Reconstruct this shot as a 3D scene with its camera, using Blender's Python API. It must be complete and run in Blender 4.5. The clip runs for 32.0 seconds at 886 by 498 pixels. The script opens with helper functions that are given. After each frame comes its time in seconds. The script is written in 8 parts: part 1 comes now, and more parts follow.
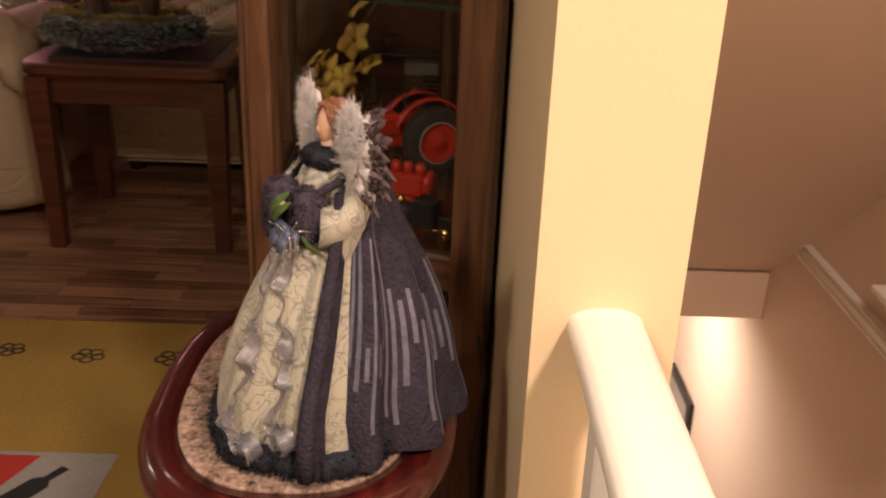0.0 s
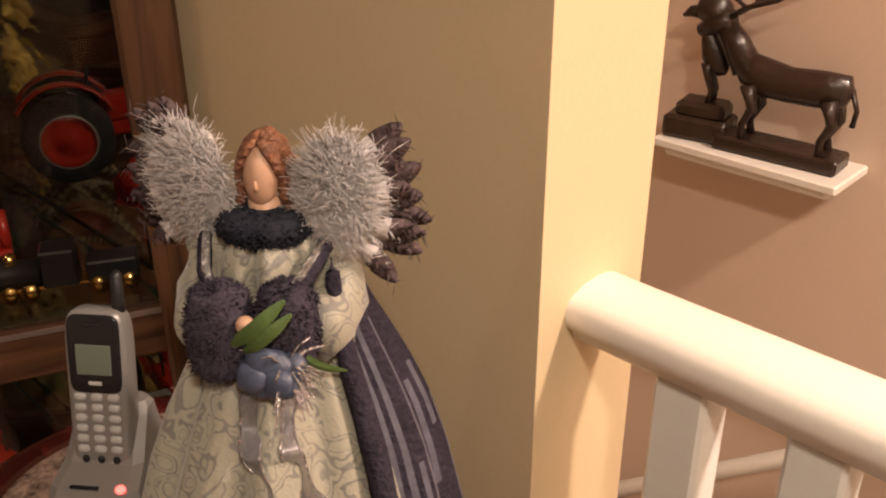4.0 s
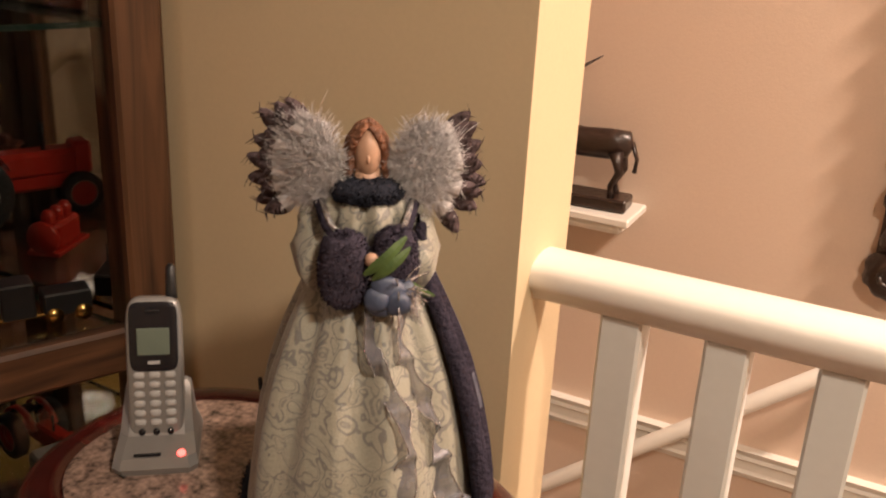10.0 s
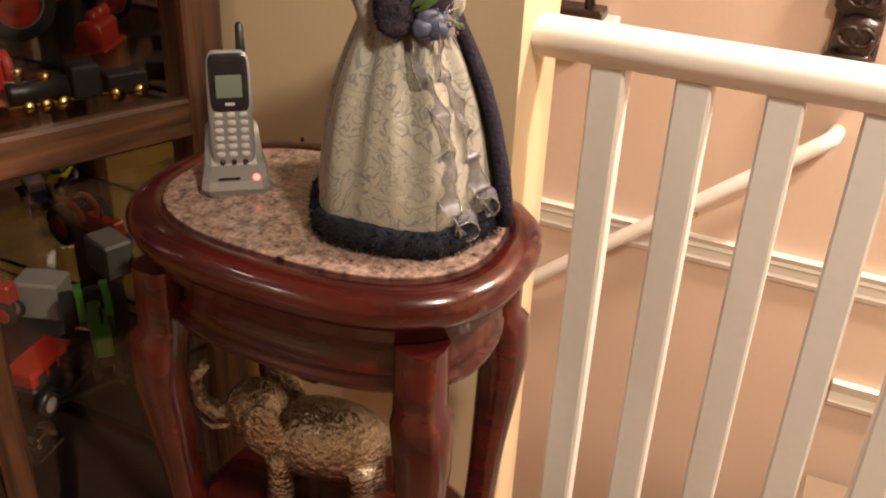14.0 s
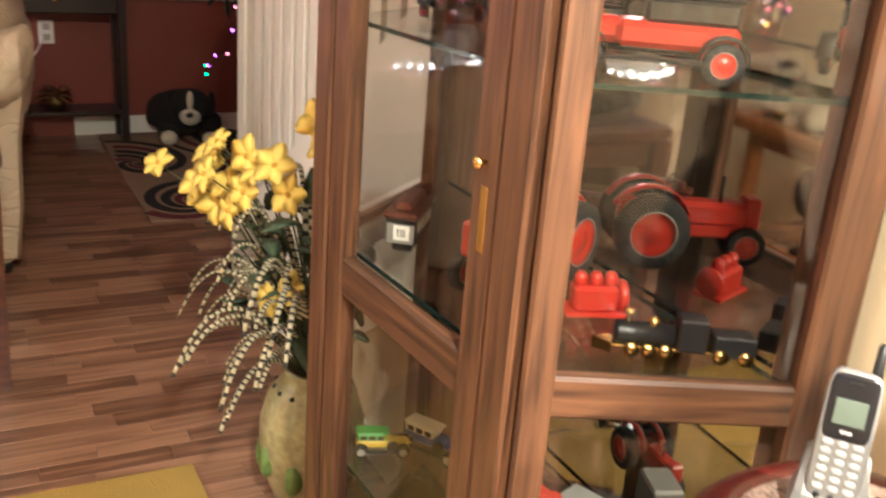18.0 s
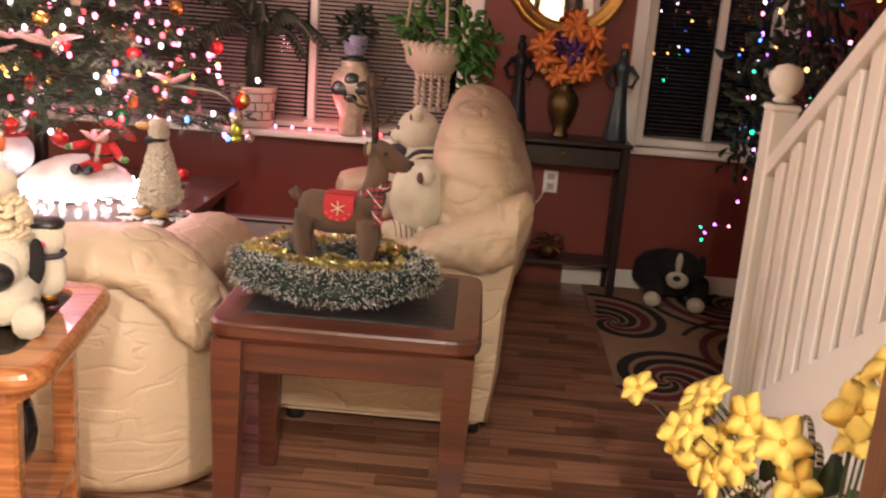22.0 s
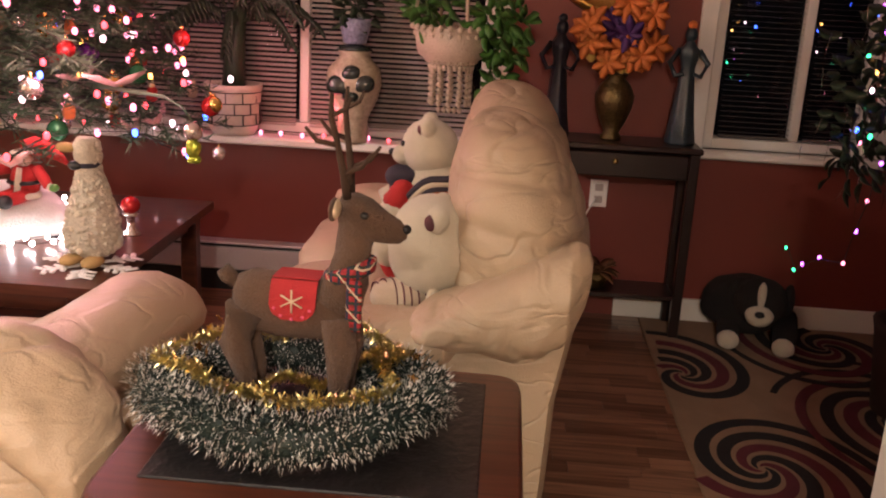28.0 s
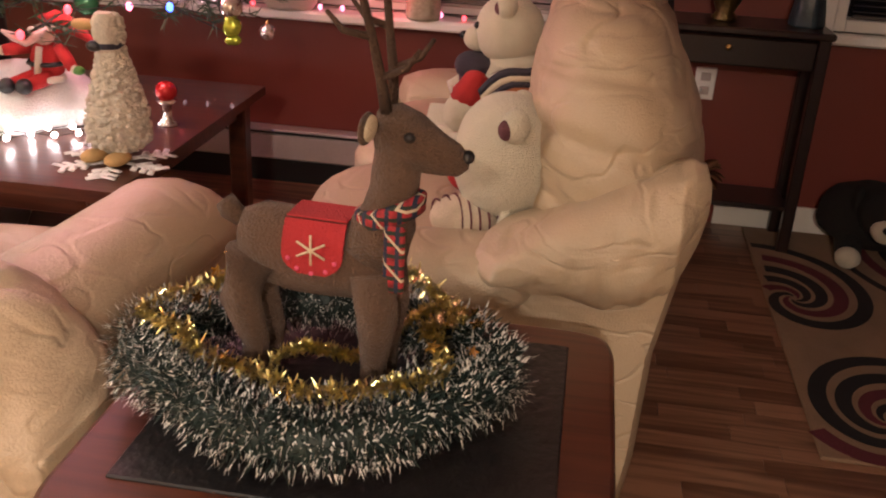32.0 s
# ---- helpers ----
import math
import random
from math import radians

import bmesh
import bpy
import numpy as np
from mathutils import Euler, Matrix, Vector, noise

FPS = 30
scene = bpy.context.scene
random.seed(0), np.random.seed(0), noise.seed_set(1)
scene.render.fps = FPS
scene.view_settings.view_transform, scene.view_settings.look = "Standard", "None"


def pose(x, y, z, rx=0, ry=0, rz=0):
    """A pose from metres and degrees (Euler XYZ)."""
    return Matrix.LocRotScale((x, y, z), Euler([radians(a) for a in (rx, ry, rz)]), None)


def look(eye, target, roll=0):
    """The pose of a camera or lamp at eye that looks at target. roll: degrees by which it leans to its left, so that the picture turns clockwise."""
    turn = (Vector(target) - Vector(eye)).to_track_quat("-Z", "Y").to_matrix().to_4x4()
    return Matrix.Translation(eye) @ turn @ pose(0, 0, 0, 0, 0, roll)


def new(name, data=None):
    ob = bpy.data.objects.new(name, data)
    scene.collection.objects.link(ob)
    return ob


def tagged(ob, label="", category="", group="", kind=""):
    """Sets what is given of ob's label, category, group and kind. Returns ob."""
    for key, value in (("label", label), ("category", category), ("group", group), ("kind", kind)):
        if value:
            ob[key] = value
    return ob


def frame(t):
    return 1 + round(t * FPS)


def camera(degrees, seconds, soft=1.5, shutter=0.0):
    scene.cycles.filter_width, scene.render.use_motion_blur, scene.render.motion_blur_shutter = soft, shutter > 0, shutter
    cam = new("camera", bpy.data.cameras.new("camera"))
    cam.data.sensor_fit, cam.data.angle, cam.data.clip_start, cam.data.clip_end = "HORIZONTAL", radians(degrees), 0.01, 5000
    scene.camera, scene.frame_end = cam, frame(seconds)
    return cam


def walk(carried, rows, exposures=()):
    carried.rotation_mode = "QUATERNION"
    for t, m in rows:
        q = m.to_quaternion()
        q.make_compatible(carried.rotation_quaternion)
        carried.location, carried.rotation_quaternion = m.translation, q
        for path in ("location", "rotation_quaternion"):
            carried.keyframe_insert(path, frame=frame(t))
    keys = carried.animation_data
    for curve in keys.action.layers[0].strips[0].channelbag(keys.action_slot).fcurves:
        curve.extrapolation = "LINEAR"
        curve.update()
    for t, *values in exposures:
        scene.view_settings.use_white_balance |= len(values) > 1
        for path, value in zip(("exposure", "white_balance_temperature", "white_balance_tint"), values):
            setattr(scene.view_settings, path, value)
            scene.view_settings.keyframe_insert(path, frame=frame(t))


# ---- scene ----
cam = camera(50.3, 32.0, soft=2.0, shutter=0.5)

PATH = [
    (0, (0.557, 0.499, 1.318), (-1.281, 0.524, 0.528), 2.2),
    (1, (0.513, 0.381, 1.312), (-1.265, 0.76, 0.478), 2.4),
    (1.5, (0.496, 0.316, 1.303), (-1.263, 0.827, 0.5), 0.9),
    (2, (0.444, 0.277, 1.297), (-1.266, 0.946, 0.506), 1.2),
    (2.5, (0.364, 0.25, 1.284), (-1.307, 1.035, 0.516), 1.4),
    (3, (0.309, 0.226, 1.293), (-1.267, 1.133, 0.459), 0.9),
    (3.5, (0.241, 0.173, 1.295), (-1.104, 1.348, 0.396), 0.5),
    (5.5, (0.082, 0.144, 1.26), (-1.013, 1.532, 0.325), -1.0),
    (6, (0.047, 0.123, 1.259), (-0.8, 1.683, 0.338), -0.2),
    (6.5, (0.022, 0.104, 1.253), (-0.742, 1.719, 0.353), -1.1),
    (7, (0.018, 0.08, 1.256), (-0.657, 1.738, 0.365), -1.0),
    (7.5, (0.023, 0.052, 1.26), (-0.582, 1.748, 0.389), 0.3),
    (8, (0.046, 0.035, 1.269), (-0.585, 1.731, 0.417), 1.4),
    (8.5, (0.082, -0.005, 1.28), (-0.619, 1.682, 0.466), 2.2),
    (9, (0.114, -0.053, 1.286), (-0.643, 1.626, 0.506), 2.8),
    (9.5, (0.134, -0.088, 1.285), (-0.665, 1.591, 0.548), 3.2),
    (10, (0.142, -0.122, 1.277), (-0.697, 1.547, 0.561), 3.0),
    (10.5, (0.148, -0.144, 1.267), (-0.693, 1.482, 0.461), 2.8),
    (11, (0.159, -0.155, 1.265), (-0.69, 1.456, 0.438), 2.9),
    (11.5, (0.162, -0.176, 1.268), (-0.668, 1.453, 0.456), 2.9),
    (12, (0.163, -0.235, 1.268), (-0.601, 1.44, 0.488), 2.3),
    (12.5, (0.179, -0.293, 1.255), (-0.528, 1.386, 0.432), 2.3),
    (13, (0.187, -0.323, 1.255), (-0.501, 1.344, 0.39), 3.5),
    (13.5, (0.187, -0.339, 1.252), (-0.5, 1.292, 0.321), 2.5),
    (15.5, (0.218, -0.329, 1.223), (-0.752, 1.103, 0.219), 5.7),
    (16, (0.196, -0.34, 1.245), (-0.991, 0.966, 0.302), 3.8),
    (16.5, (0.181, -0.352, 1.261), (-1.183, 0.83, 0.401), 3.7),
    (17, (0.167, -0.35, 1.269), (-1.285, 0.776, 0.48), 3.1),
    (17.5, (0.117, -0.311, 1.286), (-1.423, 0.715, 0.528), 3.9),
    (18, (0.084, -0.258, 1.292), (-1.573, 0.635, 0.615), 4.6),
    (18.5, (0.057, -0.214, 1.293), (-1.663, 0.569, 0.64), 4.8),
    (19, (-0.006, -0.195, 1.297), (-1.73, 0.557, 0.617), 4.5),
    (19.5, (-0.105, -0.19, 1.303), (-1.912, 0.402, 0.682), 3.1),
    (20, (-0.137, -0.272, 1.361), (-1.955, 0.239, 0.703), 2.0),
    (20.5, (-0.21, -0.268, 1.388), (-2.101, 0.059, 0.823), 4.3),
    (21, (-0.252, -0.225, 1.386), (-2.178, -0.109, 0.858), 3.5),
    (21.5, (-0.281, -0.229, 1.394), (-2.21, -0.17, 0.87), 4.6),
    (22, (-0.298, -0.22, 1.403), (-2.233, -0.27, 0.902), 4.4),
    (22.5, (-0.305, -0.204, 1.411), (-2.246, -0.328, 0.944), 4.2),
    (23, (-0.344, -0.2, 1.385), (-2.292, -0.341, 0.953), 4.2),
    (23.5, (-0.423, -0.175, 1.418), (-2.369, -0.254, 0.962), 4.0),
    (24, (-0.514, -0.189, 1.419), (-2.463, -0.234, 0.973), 4.5),
    (24.5, (-0.598, -0.206, 1.419), (-2.546, -0.245, 0.965), 3.4),
    (25, (-0.698, -0.208, 1.413), (-2.634, -0.261, 0.916), 3.4),
    (25.5, (-0.787, -0.2, 1.418), (-2.717, -0.299, 0.901), 4.0),
    (27.5, (-1.126, -0.181, 1.407), (-3.043, -0.331, 0.857), 4.5),
    (28, (-1.219, -0.235, 1.393), (-3.139, -0.345, 0.843), 3.1),
    (28.5, (-1.268, -0.229, 1.393), (-3.168, -0.37, 0.785), 2.3),
    (29, (-1.312, -0.225, 1.39), (-3.186, -0.467, 0.735), 2.6),
    (29.5, (-1.367, -0.236, 1.39), (-3.213, -0.563, 0.693), 3.1),
    (30, (-1.421, -0.224, 1.379), (-3.26, -0.544, 0.66), 2.8),
    (30.5, (-1.478, -0.205, 1.371), (-3.296, -0.575, 0.625), 2.9),
    (31, (-1.536, -0.202, 1.366), (-3.333, -0.605, 0.588), 2.7),
    (31.5, (-1.596, -0.245, 1.362), (-3.399, -0.56, 0.556), 2.8),
    (32, (-1.642, -0.258, 1.343), (-3.456, -0.511, 0.539), 3.1),
]
EXPOSURES = [(0, -2.1, 6700, 10), (13.0, -1.9, 6500, 8), (14.5, -1.35, 6400, 6), (16, -0.7, 6000, 2), (17.0, 0.2, 5600, -2), (18, 0.45, 5500, -6), (20, 0.4, 5300, -4), (22, 0.42, 5900, 4), (26, 0.42, 6050, 6), (28, 0.15, 6250, 10), (32, -0.03, 6300, 9)]
walk(cam, [(t, look(eye, target, roll)) for t, eye, target, roll in PATH], EXPOSURES)

# ---------------- light ----------------
world = bpy.data.worlds.new("night")
scene.world = world
world.use_nodes = True
world.node_tree.nodes["Background"].inputs[0].default_value = (0.004, 0.005, 0.009, 1)
world.node_tree.nodes["Background"].inputs[1].default_value = 1.0


def lamp(name, place, watts, color, size, target=None, kind="AREA", label=""):
    data = bpy.data.lights.new(name, kind)
    data.energy, data.color = watts, color
    if kind == "AREA":
        data.shape, data.size = "DISK", size
    else:
        data.shadow_soft_size = size
    ob = new(name, data)
    ob.matrix_world = look(place, target or (place[0], place[1] + 0.001, 0))
    return ob


WARM = (1.0, 0.88, 0.76)
lamp("hall_light", (1.0, -0.25, 2.38), 155, (1.0, 0.82, 0.66), 0.2)
# added fill without a known fixture: lifts the floor and stair balustrade
lamp("passage_fill", (-1.5, -0.9, 2.38), 7, WARM, 0.2)
lamp("dining_light", (-2.1, -3.3, 2.3), 80, WARM, 0.3)
lamp("stair_light", (1.2, 1.2, 2.36), 300, (1.0, 0.75, 0.6), 0.2)
lamp("lower_landing_light", (-2.75, 1.2, -0.16), 70, (1.0, 0.87, 0.76), 0.15, target=(-2.75, 1.2, -2.5))
# weak fill added over the seats to brighten the living room, no fixture known
lamp("living_fill", (-3.6, -1.9, 2.38), 4, (1.0, 0.87, 0.8), 0.3)
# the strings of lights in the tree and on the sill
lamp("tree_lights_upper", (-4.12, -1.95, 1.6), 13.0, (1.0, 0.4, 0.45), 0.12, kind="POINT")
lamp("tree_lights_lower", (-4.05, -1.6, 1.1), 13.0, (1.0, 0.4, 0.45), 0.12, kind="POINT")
lamp("tree_lights_side", (-4.75, -1.35, 1.15), 2.2, (1.0, 0.22, 0.27), 0.08, kind="POINT")
lamp("sill_lights", (-5.06, -0.95, 0.84), 1.1, (1.0, 0.12, 0.14), 0.06, kind="POINT")


# ---------------- materials ----------------
def material(name, color, rough=0.6, metal=0.0, spread=0.12, scale=8.0, fine=90.0, bump=0.1, coat=0.0, alpha=1.0, sheen=0.0):
    m = bpy.data.materials.new(name)
    m.use_nodes = True
    nt = m.node_tree
    n, l = nt.nodes, nt.links
    b = n["Principled BSDF"]
    tc = n.new("ShaderNodeTexCoord")
    big = n.new("ShaderNodeTexNoise")
    big.inputs["Scale"].default_value, big.inputs["Detail"].default_value = scale, 4
    small = n.new("ShaderNodeTexNoise")
    small.inputs["Scale"].default_value, small.inputs["Detail"].default_value = fine, 3
    mix = n.new("ShaderNodeMath")
    mix.operation = "MULTIPLY_ADD"
    mix.inputs[1].default_value = 0.5
    l.new(tc.outputs["Object"], big.inputs["Vector"])
    l.new(tc.outputs["Object"], small.inputs["Vector"])
    l.new(small.outputs["Fac"], mix.inputs[0])
    half = n.new("ShaderNodeMath")
    half.operation = "MULTIPLY"
    half.inputs[1].default_value = 0.5
    l.new(big.outputs["Fac"], half.inputs[0])
    l.new(half.outputs[0], mix.inputs[2])
    ramp = n.new("ShaderNodeValToRGB")
    c = color
    ramp.color_ramp.elements[0].position, ramp.color_ramp.elements[1].position = 0.3, 0.7
    ramp.color_ramp.elements[0].color = (*[v * (1 - spread) for v in c], 1)
    ramp.color_ramp.elements[1].color = (*[min(1, v * (1 + spread)) for v in c], 1)
    l.new(mix.outputs[0], ramp.inputs["Fac"])
    l.new(ramp.outputs["Color"], b.inputs["Base Color"])
    b.inputs["Roughness"].default_value, b.inputs["Metallic"].default_value = rough, metal
    b.inputs["Coat Weight"].default_value = coat
    b.inputs["Sheen Weight"].default_value = sheen
    b.inputs["Alpha"].default_value = alpha
    if bump:
        bp = n.new("ShaderNodeBump")
        bp.inputs["Strength"].default_value, bp.inputs["Distance"].default_value = bump, 0.01
        l.new(small.outputs["Fac"], bp.inputs["Height"])
        l.new(bp.outputs["Normal"], b.inputs["Normal"])
    return m


def wood(name, dark, light, rough=0.4, scale=6.0, axis=2, coat=0.15, vary=False):
    m = bpy.data.materials.new(name)
    m.use_nodes = True
    nt = m.node_tree
    n, l = nt.nodes, nt.links
    b = n["Principled BSDF"]
    tc, mp = n.new("ShaderNodeTexCoord"), n.new("ShaderNodeMapping")
    s = [scale * 4] * 3
    s[axis] = scale * 0.22
    mp.inputs["Scale"].default_value = s
    l.new(tc.outputs["Object"], mp.inputs["Vector"])
    no = n.new("ShaderNodeTexNoise")
    no.inputs["Scale"].default_value, no.inputs["Detail"].default_value, no.inputs["Distortion"].default_value = 1.6, 8, 1.2
    l.new(mp.outputs["Vector"], no.inputs["Vector"])
    ramp = n.new("ShaderNodeValToRGB")
    ramp.color_ramp.elements[0].position, ramp.color_ramp.elements[1].position = 0.36, 0.62
    ramp.color_ramp.elements[0].color, ramp.color_ramp.elements[1].color = (*dark, 1), (*light, 1)
    fac = no.outputs["Fac"]
    if vary:
        oi = n.new("ShaderNodeObjectInfo")
        add = n.new("ShaderNodeMath")
        add.operation = "MULTIPLY_ADD"
        add.inputs[1].default_value = 0.34
        off = n.new("ShaderNodeMath")
        off.operation = "SUBTRACT"
        off.inputs[1].default_value = 0.17
        l.new(oi.outputs["Random"], add.inputs[0])
        l.new(fac, add.inputs[2])
        l.new(add.outputs[0], off.inputs[0])
        fac = off.outputs[0]
        ma = n.new("ShaderNodeVectorMath")
        ma.operation = "ADD"
        l.new(mp.outputs["Vector"], ma.inputs[0])
        co = n.new("ShaderNodeCombineXYZ")
        mu = n.new("ShaderNodeMath")
        mu.operation = "MULTIPLY"
        mu.inputs[1].default_value = 37.0
        l.new(oi.outputs["Random"], mu.inputs[0])
        l.new(mu.outputs[0], co.inputs[0])
        l.new(co.outputs[0], ma.inputs[1])
        l.new(ma.outputs[0], no.inputs["Vector"])
    l.new(fac, ramp.inputs["Fac"])
    l.new(ramp.outputs["Color"], b.inputs["Base Color"])
    b.inputs["Roughness"].default_value, b.inputs["Coat Weight"].default_value = rough, coat
    bp = n.new("ShaderNodeBump")
    bp.inputs["Strength"].default_value, bp.inputs["Distance"].default_value = 0.08, 0.004
    l.new(no.outputs["Fac"], bp.inputs["Height"])
    l.new(bp.outputs["Normal"], b.inputs["Normal"])
    return m


def glow(name, color, strength):
    m = bpy.data.materials.new(name)
    m.use_nodes = True
    b = m.node_tree.nodes["Principled BSDF"]
    b.inputs["Base Color"].default_value = (*color, 1)
    b.inputs["Emission Color"].default_value = (*color, 1)
    b.inputs["Emission Strength"].default_value = strength
    return m


def glass(name, color=(0.95, 0.97, 0.96), rough=0.02, mix=0.1):
    m = bpy.data.materials.new(name)
    m.use_nodes = True
    n, l = m.node_tree.nodes, m.node_tree.links
    n.remove(n["Principled BSDF"])
    tr, gl, ms, fr, pw = (n.new(k) for k in ("ShaderNodeBsdfTransparent", "ShaderNodeBsdfGlossy", "ShaderNodeMixShader", "ShaderNodeLayerWeight", "ShaderNodeMath"))
    tr.inputs[0].default_value = (*color, 1)
    gl.inputs["Roughness"].default_value = rough
    fr.inputs[0].default_value = 0.3
    pw.operation = "MULTIPLY_ADD"
    pw.inputs[1].default_value, pw.inputs[2].default_value = 0.22, 0.03
    l.new(fr.outputs["Facing"], pw.inputs[0])
    l.new(pw.outputs[0], ms.inputs[0])
    l.new(tr.outputs[0], ms.inputs[1])
    l.new(gl.outputs[0], ms.inputs[2])
    l.new(ms.outputs[0], n["Material Output"].inputs[0])
    return m


WALL = material("cream_wall_paint", (0.64, 0.525, 0.345), 0.55, spread=0.03, scale=2, fine=220, bump=0.025)
WELL = material("beige_stairwell_paint", (0.66, 0.52, 0.42), 0.6, spread=0.03, scale=2, fine=220, bump=0.06)
RED = material("brick_red_wall_paint", (0.185, 0.037, 0.025), 0.5, spread=0.06, scale=2, fine=200, bump=0.08)
CEIL = material("ceiling_paint", (0.75, 0.7, 0.62), 0.8, spread=0.03, bump=0.2)
WHITE = material("white_gloss_trim", (0.8, 0.78, 0.73), 0.35, spread=0.03, scale=3, bump=0.03)
# trim white with shade mixed into its colour, for the landing balusters
SHADEWHITE = material("shaded_white_baluster", (0.72, 0.74, 0.72), 0.4, spread=0.03, scale=3, bump=0.03)
PLANK = wood("laminate_cherry", (0.125, 0.058, 0.033), (0.31, 0.165, 0.1), 0.34, 5, 1, 0.1, vary=True)
OAK = wood("red_oak", (0.038, 0.0155, 0.007), (0.13, 0.058, 0.026), 0.5, 9, 2, 0.15)
OAKH = wood("red_oak_rail", (0.038, 0.0155, 0.007), (0.13, 0.058, 0.026), 0.5, 9, 0, 0.15)
MAHOG = wood("mahogany", (0.03, 0.0035, 0.0035), (0.072, 0.009, 0.007), 0.22, 5, 0, 0.5)
WALNUT = wood("dark_cherry_wood", (0.042, 0.011, 0.006), (0.085, 0.024, 0.012), 0.34, 5, 1, 0.2)
ESPRESSO = material("espresso_wood", (0.016, 0.008, 0.007), 0.35, spread=0.2, coat=0.2)
HONEY = wood("honey_oak", (0.2, 0.07, 0.022), (0.35, 0.145, 0.05), 0.25, 6, 1, 0.4)
SLATE = material("black_slate_inset", (0.011, 0.01, 0.011), 0.42, spread=0.35, scale=14, fine=60, bump=0.3)
MARBLE = None
LEATHER = material("cream_leather", (0.42, 0.33, 0.225), 0.4, spread=0.06, scale=5, fine=260, bump=0.25)


def creased(m, scale, depth):
    """Adds thin, patchy creases to a soft leather."""
    n, l = m.node_tree.nodes, m.node_tree.links
    b = n["Principled BSDF"]
    old = b.inputs["Normal"].links[0].from_socket
    tc, mp, no, pa, sb, ab, rp, mu, bp = (n.new(k) for k in ("ShaderNodeTexCoord", "ShaderNodeMapping", "ShaderNodeTexNoise", "ShaderNodeTexNoise", "ShaderNodeMath", "ShaderNodeMath", "ShaderNodeValToRGB", "ShaderNodeMath", "ShaderNodeBump"))
    mp.inputs["Scale"].default_value = (1.0, 1.0, 2.2)
    l.new(tc.outputs["Object"], mp.inputs["Vector"])
    l.new(mp.outputs[0], no.inputs["Vector"])
    no.inputs["Scale"].default_value, no.inputs["Detail"].default_value, no.inputs["Distortion"].default_value = scale, 1.5, 0.8
    l.new(tc.outputs["Object"], pa.inputs["Vector"])
    pa.inputs["Scale"].default_value = 4.0
    sb.operation, ab.operation, mu.operation = "SUBTRACT", "ABSOLUTE", "MULTIPLY"
    sb.inputs[1].default_value = 0.5
    l.new(no.outputs["Fac"], sb.inputs[0])
    l.new(sb.outputs[0], ab.inputs[0])
    rp.color_ramp.elements[0].color, rp.color_ramp.elements[1].color = (0, 0, 0, 1), (1, 1, 1, 1)
    rp.color_ramp.elements[1].position = 0.06
    rp.color_ramp.interpolation = "EASE"
    l.new(ab.outputs[0], rp.inputs[0])
    l.new(rp.outputs[0], mu.inputs[0])
    l.new(pa.outputs["Fac"], mu.inputs[1])
    bp.inputs["Strength"].default_value, bp.inputs["Distance"].default_value = 0.5, depth
    l.new(mu.outputs[0], bp.inputs["Height"])
    l.new(old, bp.inputs["Normal"])
    l.new(bp.outputs["Normal"], b.inputs["Normal"])


creased(LEATHER, 5.0, 0.0075)
GLASS = glass("clear_glass")
PANE = glass("window_glass", (0.9, 0.92, 0.95), 0.01)
CABGLASS = glass("tinted_cabinet_glass", (0.94, 0.94, 0.92))
for node in CABGLASS.node_tree.nodes:
    if node.type == "MATH":
        node.inputs[1].default_value, node.inputs[2].default_value = 0.12, 0.015
# mirror colour darkened to put the cabinet interior's dimness into its reflections
DIMMIRROR = material("dimmed_cabinet_mirror", (0.5, 0.48, 0.45), 0.03, 1.0, spread=0.04, bump=0)
MIRROR = material("mirror_silver", (0.85, 0.85, 0.85), 0.02, 1.0, spread=0.0, bump=0)
GOLD = material("old_gold_leaf", (0.55, 0.33, 0.09), 0.3, 1.0, spread=0.25, bump=0.3)
BRASS = material("polished_brass", (0.85, 0.6, 0.22), 0.2, 1.0, spread=0.1)
BLACK = material("black_satin", (0.012, 0.012, 0.013), 0.4, spread=0.2)
CHROME = material("chrome", (0.75, 0.75, 0.76), 0.12, 1.0, spread=0.05, bump=0)


